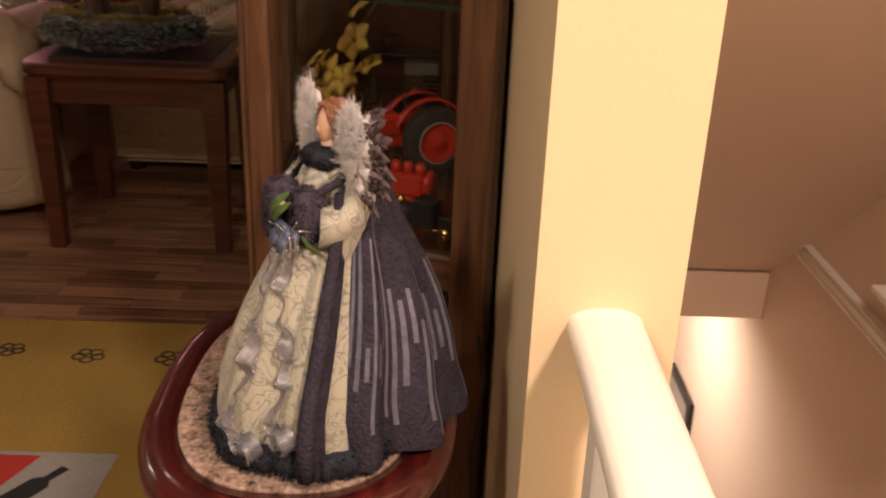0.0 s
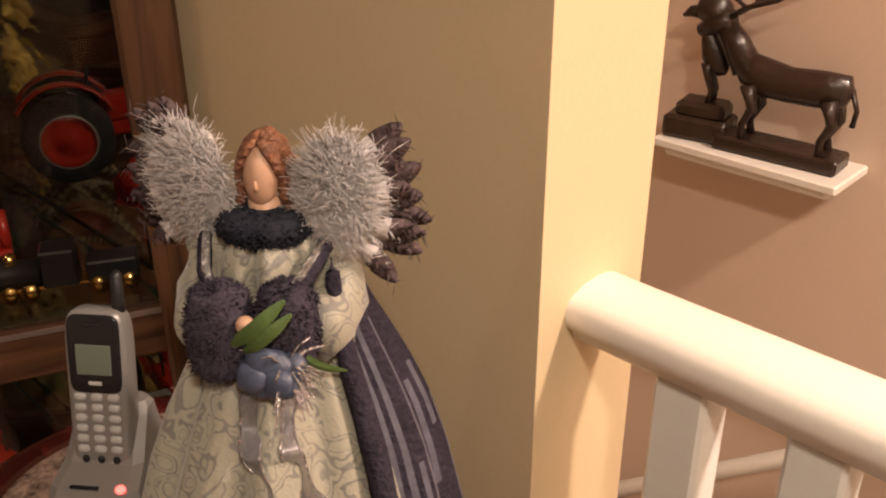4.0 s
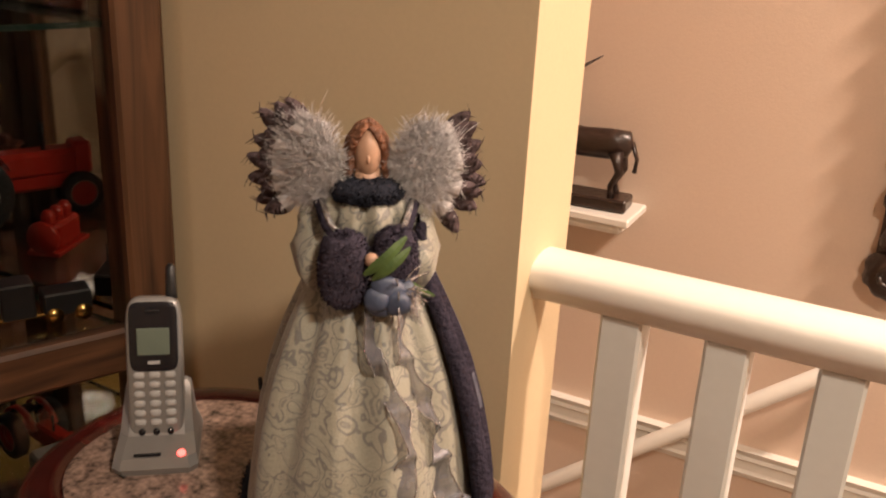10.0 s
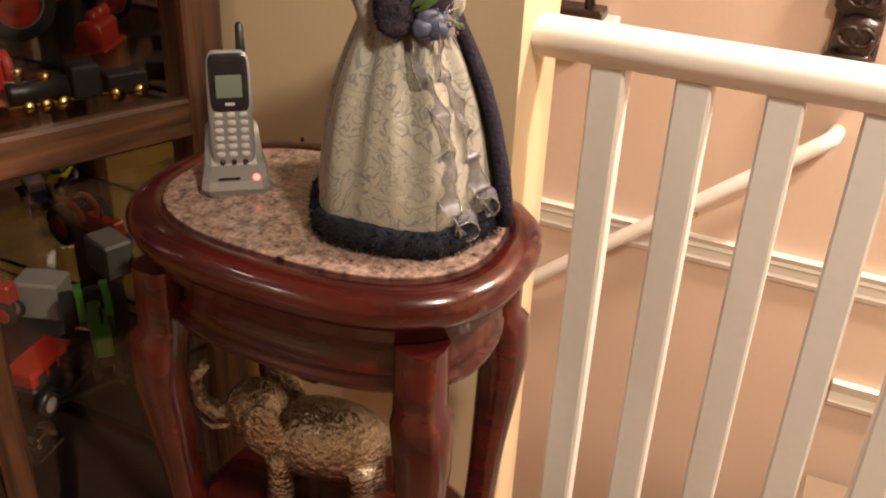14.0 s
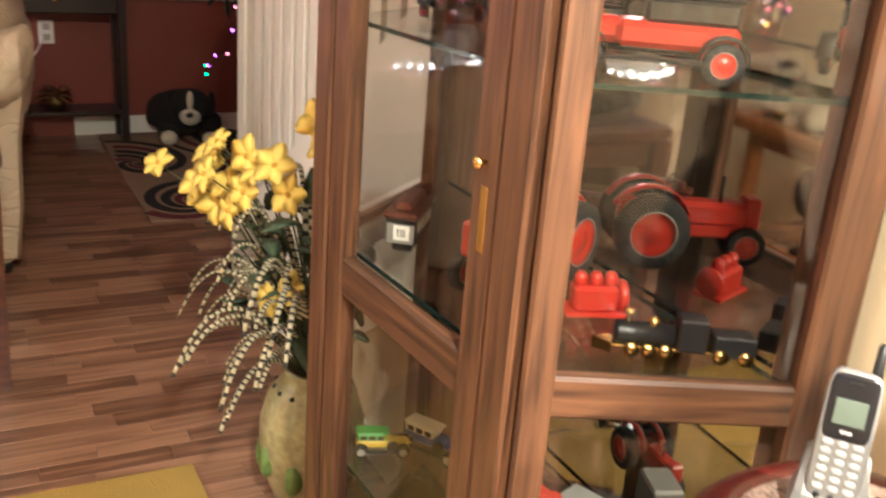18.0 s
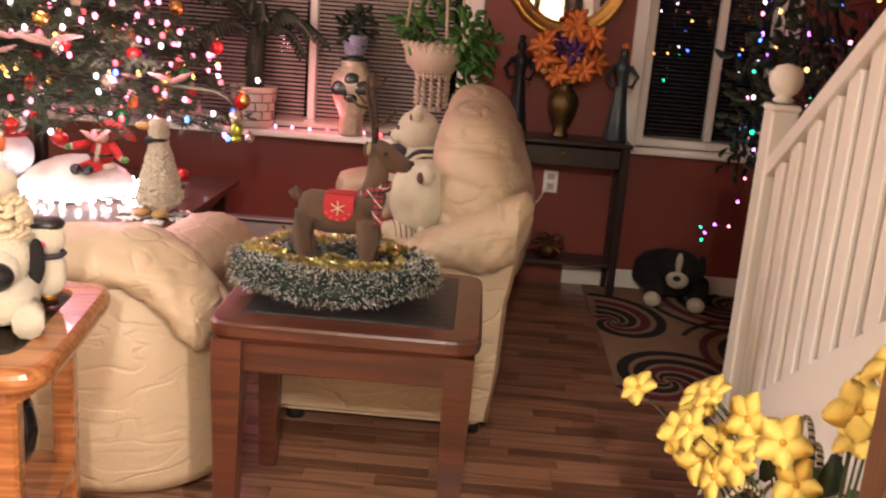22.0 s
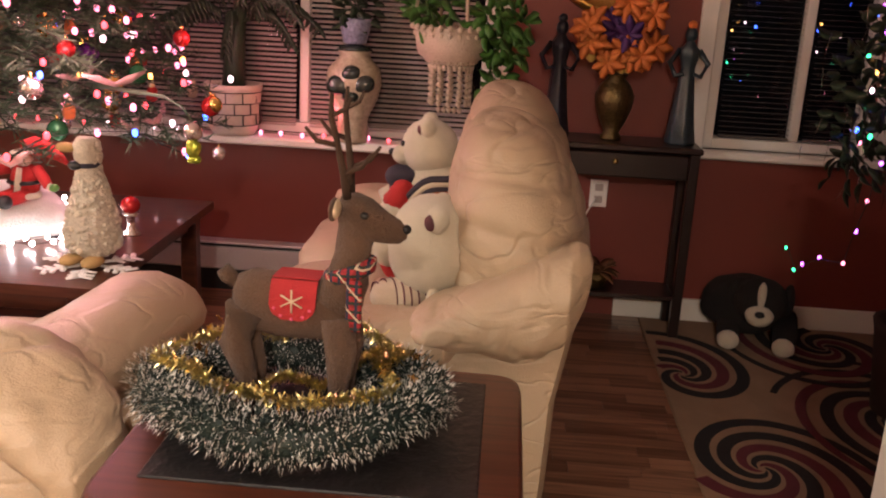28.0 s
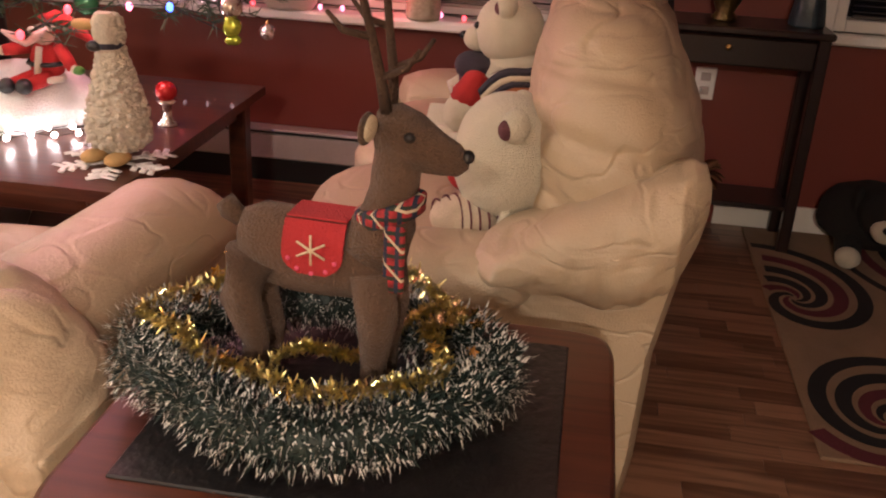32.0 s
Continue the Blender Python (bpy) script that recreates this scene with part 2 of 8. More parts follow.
# ---------------- shapes ----------------
class Shape:
    """Collects faces of one mesh, with a material each."""

    def __init__(self, *mats):
        self.v, self.f, self.m, self.s, self.mats = [], [], [], [], list(mats)

    def slot(self, mat):
        if mat is None:
            return 0
        if mat not in self.mats:
            self.mats.append(mat)
        return self.mats.index(mat)

    def add(self, verts, faces, mat=None, smooth=True, at=None):
        k, i = len(self.v), self.slot(mat)
        if at is not None:
            verts = [at @ Vector(p) for p in verts]
        self.v += [tuple(p) for p in verts]
        for f in faces:
            self.f.append(tuple(k + q for q in f))
            self.m.append(i)
            self.s.append(smooth)
        return self

    def box(self, c, size, mat=None, bevel=0.004, at=None):
        hx, hy, hz = (s / 2 for s in size)
        b = min(bevel, hx * 0.9, hy * 0.9, hz * 0.9)
        M = (at or Matrix()) @ Matrix.Translation(c)
        idx, vs = {}, []
        for sx in (-1, 1):
            for sy in (-1, 1):
                for sz in (-1, 1):
                    for a in range(3):
                        h = [hx - b, hy - b, hz - b]
                        h[a] += b
                        idx[sx, sy, sz, a] = len(vs)
                        vs.append((sx * h[0], sy * h[1], sz * h[2]))
        fs = []
        for a in range(3):
            p, q = (a + 1) % 3, (a + 2) % 3
            for s in (-1, 1):
                ring = []
                for u, w in ((-1, -1), (1, -1), (1, 1), (-1, 1)):
                    k = [0, 0, 0]
                    k[a], k[p], k[q] = s, u, w
                    ring.append(idx[k[0], k[1], k[2], a])
                fs.append(ring if s > 0 else ring[::-1])
        for a in range(3):
            p, q = (a + 1) % 3, (a + 2) % 3
            for u in (-1, 1):
                for w in (-1, 1):
                    k0, k1 = [0, 0, 0], [0, 0, 0]
                    k0[a], k1[a] = -1, 1
                    k0[p] = k1[p] = u
                    k0[q] = k1[q] = w
                    r = [idx[(*k0, p)], idx[(*k1, p)], idx[(*k1, q)], idx[(*k0, q)]]
                    fs.append(r if u * w < 0 else r[::-1])
        for sx in (-1, 1):
            for sy in (-1, 1):
                for sz in (-1, 1):
                    r = [idx[sx, sy, sz, a] for a in range(3)]
                    fs.append(r if sx * sy * sz > 0 else r[::-1])
        return self.add(vs, fs, mat, False, M)

    def lathe(self, prof, mat=None, segs=24, at=None, wave=None, close=True):
        """prof: (radius, z) from bottom to top; wave(angle, z): factor on the radius."""
        vs, fs = [], []
        for r, z in prof:
            for k in range(segs):
                a = 2 * math.pi * k / segs
                q = r * (wave(a, z) if wave else 1)
                vs.append((q * math.cos(a), q * math.sin(a), z))
        for i in range(len(prof) - 1):
            for k in range(segs):
                j = (k + 1) % segs
                fs.append((i * segs + k, i * segs + j, (i + 1) * segs + j, (i + 1) * segs + k))
        if close:
            fs.append(tuple(range(segs))[::-1])
            fs.append(tuple((len(prof) - 1) * segs + k for k in range(segs)))
        return self.add(vs, fs, mat, True, at)

    def blob(self, c, r, mat=None, e=1.0, n=0.0, freq=6.0, res=(20, 12), at=None, seed=0.0, fold=None):
        """A superellipsoid (e under 1: boxier) with wrinkles n."""
        nu, nv = res

        def pw(x, k):
            return math.copysign(abs(x) ** k, x)

        M = (at or Matrix()) @ Matrix.Translation(c)
        vs, fs = [], []
        for j in range(nv + 1):
            v = -math.pi / 2 + math.pi * j / nv
            for i in range(nu):
                u = 2 * math.pi * i / nu
                p = Vector((r[0] * pw(math.cos(v), e) * pw(math.cos(u), e), r[1] * pw(math.cos(v), e) * pw(math.sin(u), e), r[2] * pw(math.sin(v), e)))
                if n:
                    p *= 1 + n * noise.noise(p * freq + Vector((seed, seed * 2, 0)))
                if fold:
                    p = fold(p)
                vs.append(p)
        for j in range(nv):
            for i in range(nu):
                k = (i + 1) % nu
                fs.append((j * nu + i, j * nu + k, (j + 1) * nu + k, (j + 1) * nu + i))
        return self.add(vs, fs, mat, True, M)

    def tube(self, pts, rad, mat=None, segs=8, at=None, flat=1.0):
        pts = [Vector(p) for p in pts]
        rads = rad if isinstance(rad, (list, tuple)) else [rad] * len(pts)
        vs, fs, up = [], [], Vector((0.13, 0.21, 0.97))
        for i, p in enumerate(pts):
            d = (pts[min(i + 1, len(pts) - 1)] - pts[max(i - 1, 0)]).normalized()
            a = d.cross(up)
            a = a.normalized() if a.length > 1e-4 else d.orthogonal().normalized()
            b = a.cross(d)
            for k in range(segs):
                t = 2 * math.pi * k / segs
                vs.append(p + rads[i] * (math.cos(t) * a + flat * math.sin(t) * b))
        for i in range(len(pts) - 1):
            for k in range(segs):
                j = (k + 1) % segs
                fs.append((i * segs + k, i * segs + j, (i + 1) * segs + j, (i + 1) * segs + k))
        fs.append(tuple(range(segs))[::-1])
        fs.append(tuple((len(pts) - 1) * segs + k for k in range(segs)))
        return self.add(vs, fs, mat, True, at)

    def prism(self, ring, z0, z1, mat=None, at=None, smooth=False):
        """A flat outline (x, y), counter-clockwise, drawn up from z0 to z1."""
        n = len(ring)
        vs = [(x, y, z0) for x, y in ring] + [(x, y, z1) for x, y in ring]
        self.add(vs, [tuple(range(n))[::-1], tuple(range(n, 2 * n))], mat, False, at)
        return self.add(vs, [(k, (k + 1) % n, n + (k + 1) % n, n + k) for k in range(n)], mat, smooth, at)

    def mesh(self, name):
        me = bpy.data.meshes.new(name)
        me.from_pydata(self.v, [], self.f)
        for m in self.mats:
            me.materials.append(m)
        me.polygons.foreach_set("material_index", self.m)
        me.polygons.foreach_set("use_smooth", self.s)
        me.update()
        return me


def part(name, shape, parent=None, label="", at=None):
    ob = new(name, shape.mesh(name) if isinstance(shape, Shape) else shape)
    if parent is not None:
        ob.parent = parent
    if at is not None:
        ob.matrix_basis = at
    if label:
        ob["label"] = label
    return ob


def thing(name, place, label, category, group="", turn=0, kind=""):
    ob = new(name)
    ob.empty_display_size = 0.05
    ob.matrix_basis = pose(*place, 0, 0, turn)
    return tagged(ob, label, category, group, kind)


def solid(name, shape, place, label, category, group="", turn=0, kind="", tilt=(0, 0)):
    ob = new(name, shape.mesh(name))
    ob.matrix_basis = pose(*place, tilt[0], tilt[1], turn)
    return tagged(ob, label, category, group, kind)


def oval(cx, cy, a, b, n=48, e=1.0):
    def pw(x):
        return math.copysign(abs(x) ** e, x)
    return [(cx + a * pw(math.cos(2 * math.pi * k / n)), cy + b * pw(math.sin(2 * math.pi * k / n))) for k in range(n)]


def loft(shape, rings, mat=None, smooth=True, cap=True, at=None):
    """rings: lists of equally many (x, y, z), joined one to the next."""
    n = len(rings[0])
    vs = [p for r in rings for p in r]
    fs = [(i * n + k, i * n + (k + 1) % n, (i + 1) * n + (k + 1) % n, (i + 1) * n + k) for i in range(len(rings) - 1) for k in range(n)]
    shape.add(vs, fs, mat, smooth, at)
    if cap:
        shape.add(rings[0], [tuple(range(n))[::-1]], mat, False, at)
        shape.add(rings[-1], [tuple(range(n))], mat, False, at)
    return shape

# ---------------- setting ----------------
def flat(name, boxes, mat, label, category, bevel=0.002):
    s = Shape(mat)
    for lo, hi in boxes:
        s.box([(a + b) / 2 for a, b in zip(lo, hi)], [b - a for a, b in zip(lo, hi)], mat, bevel)
    return tagged(new(name, s.mesh(name)), label, category, kind="structure")


WY = 0.585          # face of the long wall
FX = -5.22          # face of the window wall
EY = -4.2           # far side of the living room
NY = 1.75           # wall beyond the stairs

floor = flat("floor", [((-5.3, EY, -0.04), (2.6, WY, -0.006)), ((-5.3, WY, -0.04), (-3.15, NY, -0.006))], ESPRESSO, "cherry laminate strip floor, worn satin finish", "floor")
ceiling = flat("ceiling", [((-5.3, EY - 0.1, 2.42), (2.7, NY + 0.1, 2.5))], CEIL, "plain off-white painted ceiling", "ceiling")


def stringer(x):
    return 0.72 + 0.66 * (x + 2.25)


# long wall: its top follows the rising stair, and its end is a square corner
s = Shape(WALL)
WT = 0.122          # its thickness
EX = -0.14          # its square end
ring = [(-3.02, 0.0), (EX, 0.0), (EX, stringer(EX)), (-3.02, max(0.02, stringer(-3.02) - 0.1))]
n = len(ring)
vs = [(x, WY, z) for x, z in ring] + [(x, WY + WT, z) for x, z in ring]
s.add(vs, [tuple(range(n)), tuple(range(n, 2 * n))[::-1]] + [((k + 1) % n, k, n + k, n + (k + 1) % n) for k in range(n)], WALL, False)
s.box((-0.9, WY + WT / 2, 2.2), (1.63, WT - 0.003, 0.44), WALL, 0.002)
tagged(new("wall_north", s.mesh("wall_north")), "cream painted wall below the stairs, square end", "wall", kind="structure")
s = Shape(WHITE)
s.box((-1.22, WY - 0.007, 0.045), (2.14, 0.013, 0.09), WHITE, 0.004)
tagged(new("baseboard", s.mesh("baseboard")), "white painted baseboard", "baseboard", kind="structure")

s = Shape(WHITE)
ring = [(-3.025, 0.0), (-2.3, 0.0), (-1.5, 0.53), (-1.5, stringer(-1.5) - 0.005), (-3.025, 0.215)]
n = len(ring)
vs = [(x, WY - 0.015, z) for x, z in ring] + [(x, WY - 0.002, z) for x, z in ring]
s.add(vs, [tuple(range(n)), tuple(range(n, 2 * n))[::-1]] + [((k + 1) % n, k, n + k, n + (k + 1) % n) for k in range(n)], WHITE, False)
tagged(new("trim_stair_skirt", s.mesh("trim_stair_skirt")), "white painted skirt board below the stair balustrade", "trim", kind="structure")

# stairwell: walls, slanted ceiling below the upper flight
SY = 1.634          # face of the stairwell's side wall
LZ = -2.5           # floor of the storey below
flat("wall_stairwell", [((-3.6, SY, LZ), (2.6, SY + 0.1, 2.42))], WELL, "beige painted stairwell wall", "wall")
flat("wall_stairwell_end", [((2.6, WY, LZ), (2.7, SY + 0.1, 2.42)), ((-3.6, WY + WT, LZ), (-3.5, SY, -0.13))], WELL, "beige end wall of the stairwell", "wall")
flat("floor_stairwell", [((-3.6, WY, LZ - 0.06), (2.6, SY + 0.1, LZ))], WELL, "carpeted floor at the foot of the stairwell", "floor")
flat("wall_below_rail", [((EX, WY + 0.03, LZ), (2.6, WY + 0.11, -0.05)), ((-3.6, WY + 0.02, LZ), (EX, WY + WT - 0.004, -0.005))], WELL, "beige wall below the landing edge", "wall")


def soffit(x):
    return 0.05 + 0.782 * (x + 2.3)


s = Shape(WELL)
vs = [(x, y, z) for y in (WY + WT, SY) for x, z in ((-2.3, 0.05), (0.72, soffit(0.72)), (0.35, 2.42), (-2.3, 0.3))]
s.add(vs, [(0, 1, 2, 3), (7, 6, 5, 4), (0, 4, 5, 1), (1, 5, 6, 2), (2, 6, 7, 3), (3, 7, 4, 0)], WELL, False)
s.box((-2.91, (WY + WT + SY) / 2, -0.045), (1.22, SY - WY - WT - 0.004, 0.17), WELL, 0.003)
tagged(new("ceiling_slope", s.mesh("ceiling_slope")), "sloping beige soffit below the upper flight", "ceiling", kind="structure")

# outer walls
flat("wall_east", [((2.6, EY, 0), (2.7, WY, 2.42))], WALL, "plain cream wall", "wall")
flat("wall_south", [((-5.3, EY - 0.1, 0), (2.7, EY, 2.42))], WALL, "plain cream wall", "wall")
flat("wall_far", [((-5.3, NY, 0), (-2.9, NY + 0.1, 2.42)), ((-3.0, SY + 0.1, 0), (-2.9, NY, 2.42))], RED, "brick red painted wall", "wall")

# window wall with two openings
W1 = (-3.0, -0.30, 0.72, 2.15)
W2 = (0.60, 1.28, 0.765, 2.15)
ys = [EY, W1[0], W1[1], W2[0], W2[1], NY]
boxes = []
for k in range(5):
    y0, y1 = ys[k], ys[k + 1]
    if k in (1, 3):
        w = W1 if k == 1 else W2
        boxes += [((FX - 0.15, y0, 0), (FX, y1, w[2])), ((FX - 0.15, y0, w[3]), (FX, y1, 2.42))]
    else:
        boxes.append(((FX - 0.15, y0, 0), (FX, y1, 2.42)))
flat("wall_west", boxes, RED, "brick red painted window wall", "wall", 0.0)
flat("baseboard_far", [((FX, 0.3, 0), (FX + 0.014, NY, 0.1))], WHITE, "white painted baseboard", "baseboard")


def window(name, w, bars, label):
    y0, y1, z0, z1 = w
    t = tagged(new(name), label, "window", kind="structure")
    fr = Shape(WHITE)
    for lo, hi in (((FX - 0.1, y0, z0), (FX - 0.02, y0 + 0.045, z1)), ((FX - 0.1, y1 - 0.045, z0), (FX - 0.02, y1, z1)),
                   ((FX - 0.1, y0 + 0.045, z0), (FX - 0.02, y1 - 0.045, z0 + 0.045)), ((FX - 0.1, y0 + 0.045, z1 - 0.045), (FX - 0.02, y1 - 0.045, z1))):
        fr.box([(a + b) / 2 for a, b in zip(lo, hi)], [b - a for a, b in zip(lo, hi)], WHITE, 0.004)
    part("window_frame", fr, t)
    edges = [y0 + 0.045, *bars, y1 - 0.045]
    for b in bars:
        part("window_bar", Shape(WHITE).box((FX - 0.06, b, (z0 + z1) / 2), (0.05, 0.04, z1 - z0 - 0.09), WHITE, 0.004), t)
    for a, b in zip(edges, edges[1:]):
        g = part("pane", Shape(PANE).box((FX - 0.07, (a + b) / 2, (z0 + z1) / 2), (0.006, b - a - 0.03, z1 - z0 - 0.1), PANE, 0.001), t)
        g.visible_shadow = False
    tr = Shape(WHITE)
    tr.box((FX + 0.008, y0 - 0.035, (z0 + z1) / 2), (0.018, 0.07, z1 - z0), WHITE, 0.004)
    tr.box((FX + 0.008, y1 + 0.035, (z0 + z1) / 2), (0.018, 0.07, z1 - z0), WHITE, 0.004)
    tr.box((FX + 0.008, (y0 + y1) / 2, z1 + 0.036), (0.018, y1 - y0 + 0.14, 0.07), WHITE, 0.004)
    part("window_casing", tr, t)
    deep = 0.16 if name == "window_1" else 0.06
    part("window_sill", Shape(WHITE).box((FX + deep / 2 - 0.02, (y0 + y1) / 2, z0 - 0.018), (deep + 0.04, y1 - y0 + 0.16, 0.036), WHITE, 0.008), t)
    return t


window("window_1", W1, [-2.15, -1.1], "wide white window with lowered blinds above a deep sill")
window("window_2", W2, [0.98], "narrow white sliding window onto the dark night")
NIGHT = material("night_garden", (0.004, 0.005, 0.008), 0.9)
backdrop = flat("backdrop", [((FX - 1.6, -4.6, -1), (FX - 1.5, 2.6, 3.2))], NIGHT, "dark night outside the windows", "backdrop")

# ---------------- landing rail ----------------
t = thing("landing_rail", (EX, WY + WT / 2, 0), "white painted landing balustrade with flat balusters", "railing")
RZ = 0.968
prof = [(0.0, -0.04), (0.019, -0.039), (0.021, -0.035), (0.0225, -0.031), (0.029, -0.026), (0.0315, -0.019), (0.0315, -0.012), (0.029, -0.006), (0.0225, -0.002), (0.012, 0.001), (0.0, 0.002)]
ring = [(y, z) for y, z in prof] + [(-y, z) for y, z in prof[-2:0:-1]]
s = Shape(WHITE)
loft(s, [[(x, y, RZ + z) for y, z in ring] for x in (0.0, 0.6, 1.2, 2.66)], WHITE, True)
part("handrail", s, t)
part("bottom_rail", Shape(WHITE).box((1.33, 0, 0.06), (2.66, 0.05, 0.05), WHITE, 0.006), t)
bal = Shape(SHADEWHITE).box((0, 0, 0), (0.0385, 0.036, RZ - 0.038 - 0.085), SHADEWHITE, 0.003).mesh("baluster")
for k in range(26):
    part("baluster", bal, t).location = (0.084 + 0.093 * k, 0, (RZ - 0.038 + 0.085) / 2)
flat("landing_edge", [((EX, WY, -0.05), (2.6, WY + WT + 0.01, 0.035))], WHITE, "white skirting below the landing rail", "trim")

# ---------------- rising stair ----------------
t = thing("stair_balustrade", (-3.09, 0.642, 0), "white stair balustrade with a ball-topped newel post", "railing")
s = Shape(WHITE)
s.box((0.045, 0, 0.6), (0.09, 0.074, 1.2), WHITE, 0.006)
s.box((0.045, 0, 1.19), (0.1, 0.084, 0.02), WHITE, 0.006)
part("newel_post", s, t)
s = Shape(WHITE)
s.lathe([(0.018, 1.2), (0.03, 1.21), (0.022, 1.222), (0.036, 1.235), (0.046, 1.256), (0.048, 1.27), (0.044, 1.288), (0.03, 1.306), (0.008, 1.313)], WHITE, 20, Matrix.Translation((0.045, 0, 0)))
part("newel_ball", s, t)


def slope(z0, z1, x0, x1, w, name):
    s = Shape(WHITE)
    vs = []
    for yy in (-w / 2, w / 2):
        for x, dz in ((x0, z0), (x1, z0), (x1, z1), (x0, z1)):
            vs.append((x, yy, 1.2 + 0.66 * (x - 3.09 + 2.69) + dz))
    s.add(vs, [(0, 1, 2, 3), (7, 6, 5, 4), (0, 4, 5, 1), (1, 5, 6, 2), (2, 6, 7, 3), (3, 7, 4, 0)], WHITE, False)
    return part(name, s, t)


slope(0.0, 0.055, 0.09, 2.2, 0.06, "handrail")
slope(-0.91, -0.72, 0.0, 3.0, 0.05, "stringer_board")
for k in range(16):
    x = 0.165 + 0.105 * k
    zb = 1.2 + 0.66 * (x - 3.09 + 2.69)
    if zb > 2.4:
        break
    part("baluster", Shape(WHITE).box((x, 0, zb - 0.36), (0.07, 0.034, 0.74), WHITE, 0.003), t)
# treads behind the balustrade
t = thing("staircase", (-3.05, 0.69, 0), "carpeted wooden steps rising behind the white balustrade", "stairs")
CARPET = material("beige_carpet", (0.35, 0.27, 0.2), 0.95, spread=0.15, fine=300, bump=0.6)
for k in range(10):
    part("tread", Shape(CARPET).box((0.14 + 0.27 * k, 0.49, 0.089 + 0.178 * k), (0.27, 0.9, 0.178), CARPET, 0.01), t)

# the flight that goes down below the landing
t = thing("lower_staircase", (0.75, 0, 0), "carpeted steps going down beside the landing", "stairs")
for k in range(13):
    part("tread", Shape(CARPET).box((-0.1125 - 0.225 * k, (WY + WT + SY) / 2, -0.2 - 0.18 * k), (0.25, SY - WY - WT - 0.03, 0.18), CARPET, 0.015), t)

# ---------------- living room: seats ----------------
def gather(seed, amp, step):
    """Padded rows with stitched, gathered seams between them."""
    def f(p):
        bend = 1.1 * noise.noise(Vector((p.x * 3 + seed, p.y * 3, p.z * 2))) + 1.5 * p.x
        row = abs(math.sin(math.pi * p.z / step + bend))
        fine = noise.noise(Vector((p.x * 16 + seed, p.y * 16, p.z * 7)))
        fold_ = 1 - min(1.0, abs(noise.noise(Vector((p.x * 5, p.y * 5 + seed, p.z * 9)))) * 7)
        d = -amp * (1 - row) ** 2.2 + 0.005 * fine * (1.3 - row) - 0.0055 * fold_ ** 2 + 0.011 * noise.noise(Vector((p.x * 4, p.y * 4 + seed, p.z * 4))) + 0.006 * noise.noise(Vector((p.x * 5, p.y * 5, p.z * 32 + 2 * bend + seed))) * max(0.0, 0.4 + noise.noise(Vector((p.x * 6 + seed, p.y * 6, p.z * 3))))
        return p + p.normalized() * d
    return f


def padded(s, xc, hx, spine, seed, deep, n=28, m=8):
    """A stuffed roll along y: (y, lowest z, highest z) down its spine, with fine gathers."""
    rings = []
    for (y0, a0, b0), (y1, a1, b1) in zip(spine, spine[1:]):
        for k in range(m):
            u = k / m
            y, a, b = y0 + (y1 - y0) * u, a0 + (a1 - a0) * u, b0 + (b1 - b0) * u
            g = min(1.0, 0.35 + 0.65 * min(y - spine[0][0], spine[-1][0] - y) / 0.05)
            ring = []
            for q in range(n):
                w = 2 * math.pi * q / n
                c, d = math.cos(w), math.sin(w)
                c, d = math.copysign(abs(c) ** 0.75, c), math.copysign(abs(d) ** 0.85, d)
                f = deep * (0.8 * noise.noise(Vector((c * 1.5, y * 14 + d * 2 + seed, d * 1.5))) - 1.1 * max(0.0, 1 - 6 * abs(noise.noise(Vector((c + seed, y * 9 + 3 * d, d * 2))))))
                ring.append((xc + (hx * g + f) * c, y, (a + b) / 2 + ((b - a) / 2 + f) * d))
            rings.append(ring)
    return loft(s, rings, LEATHER)


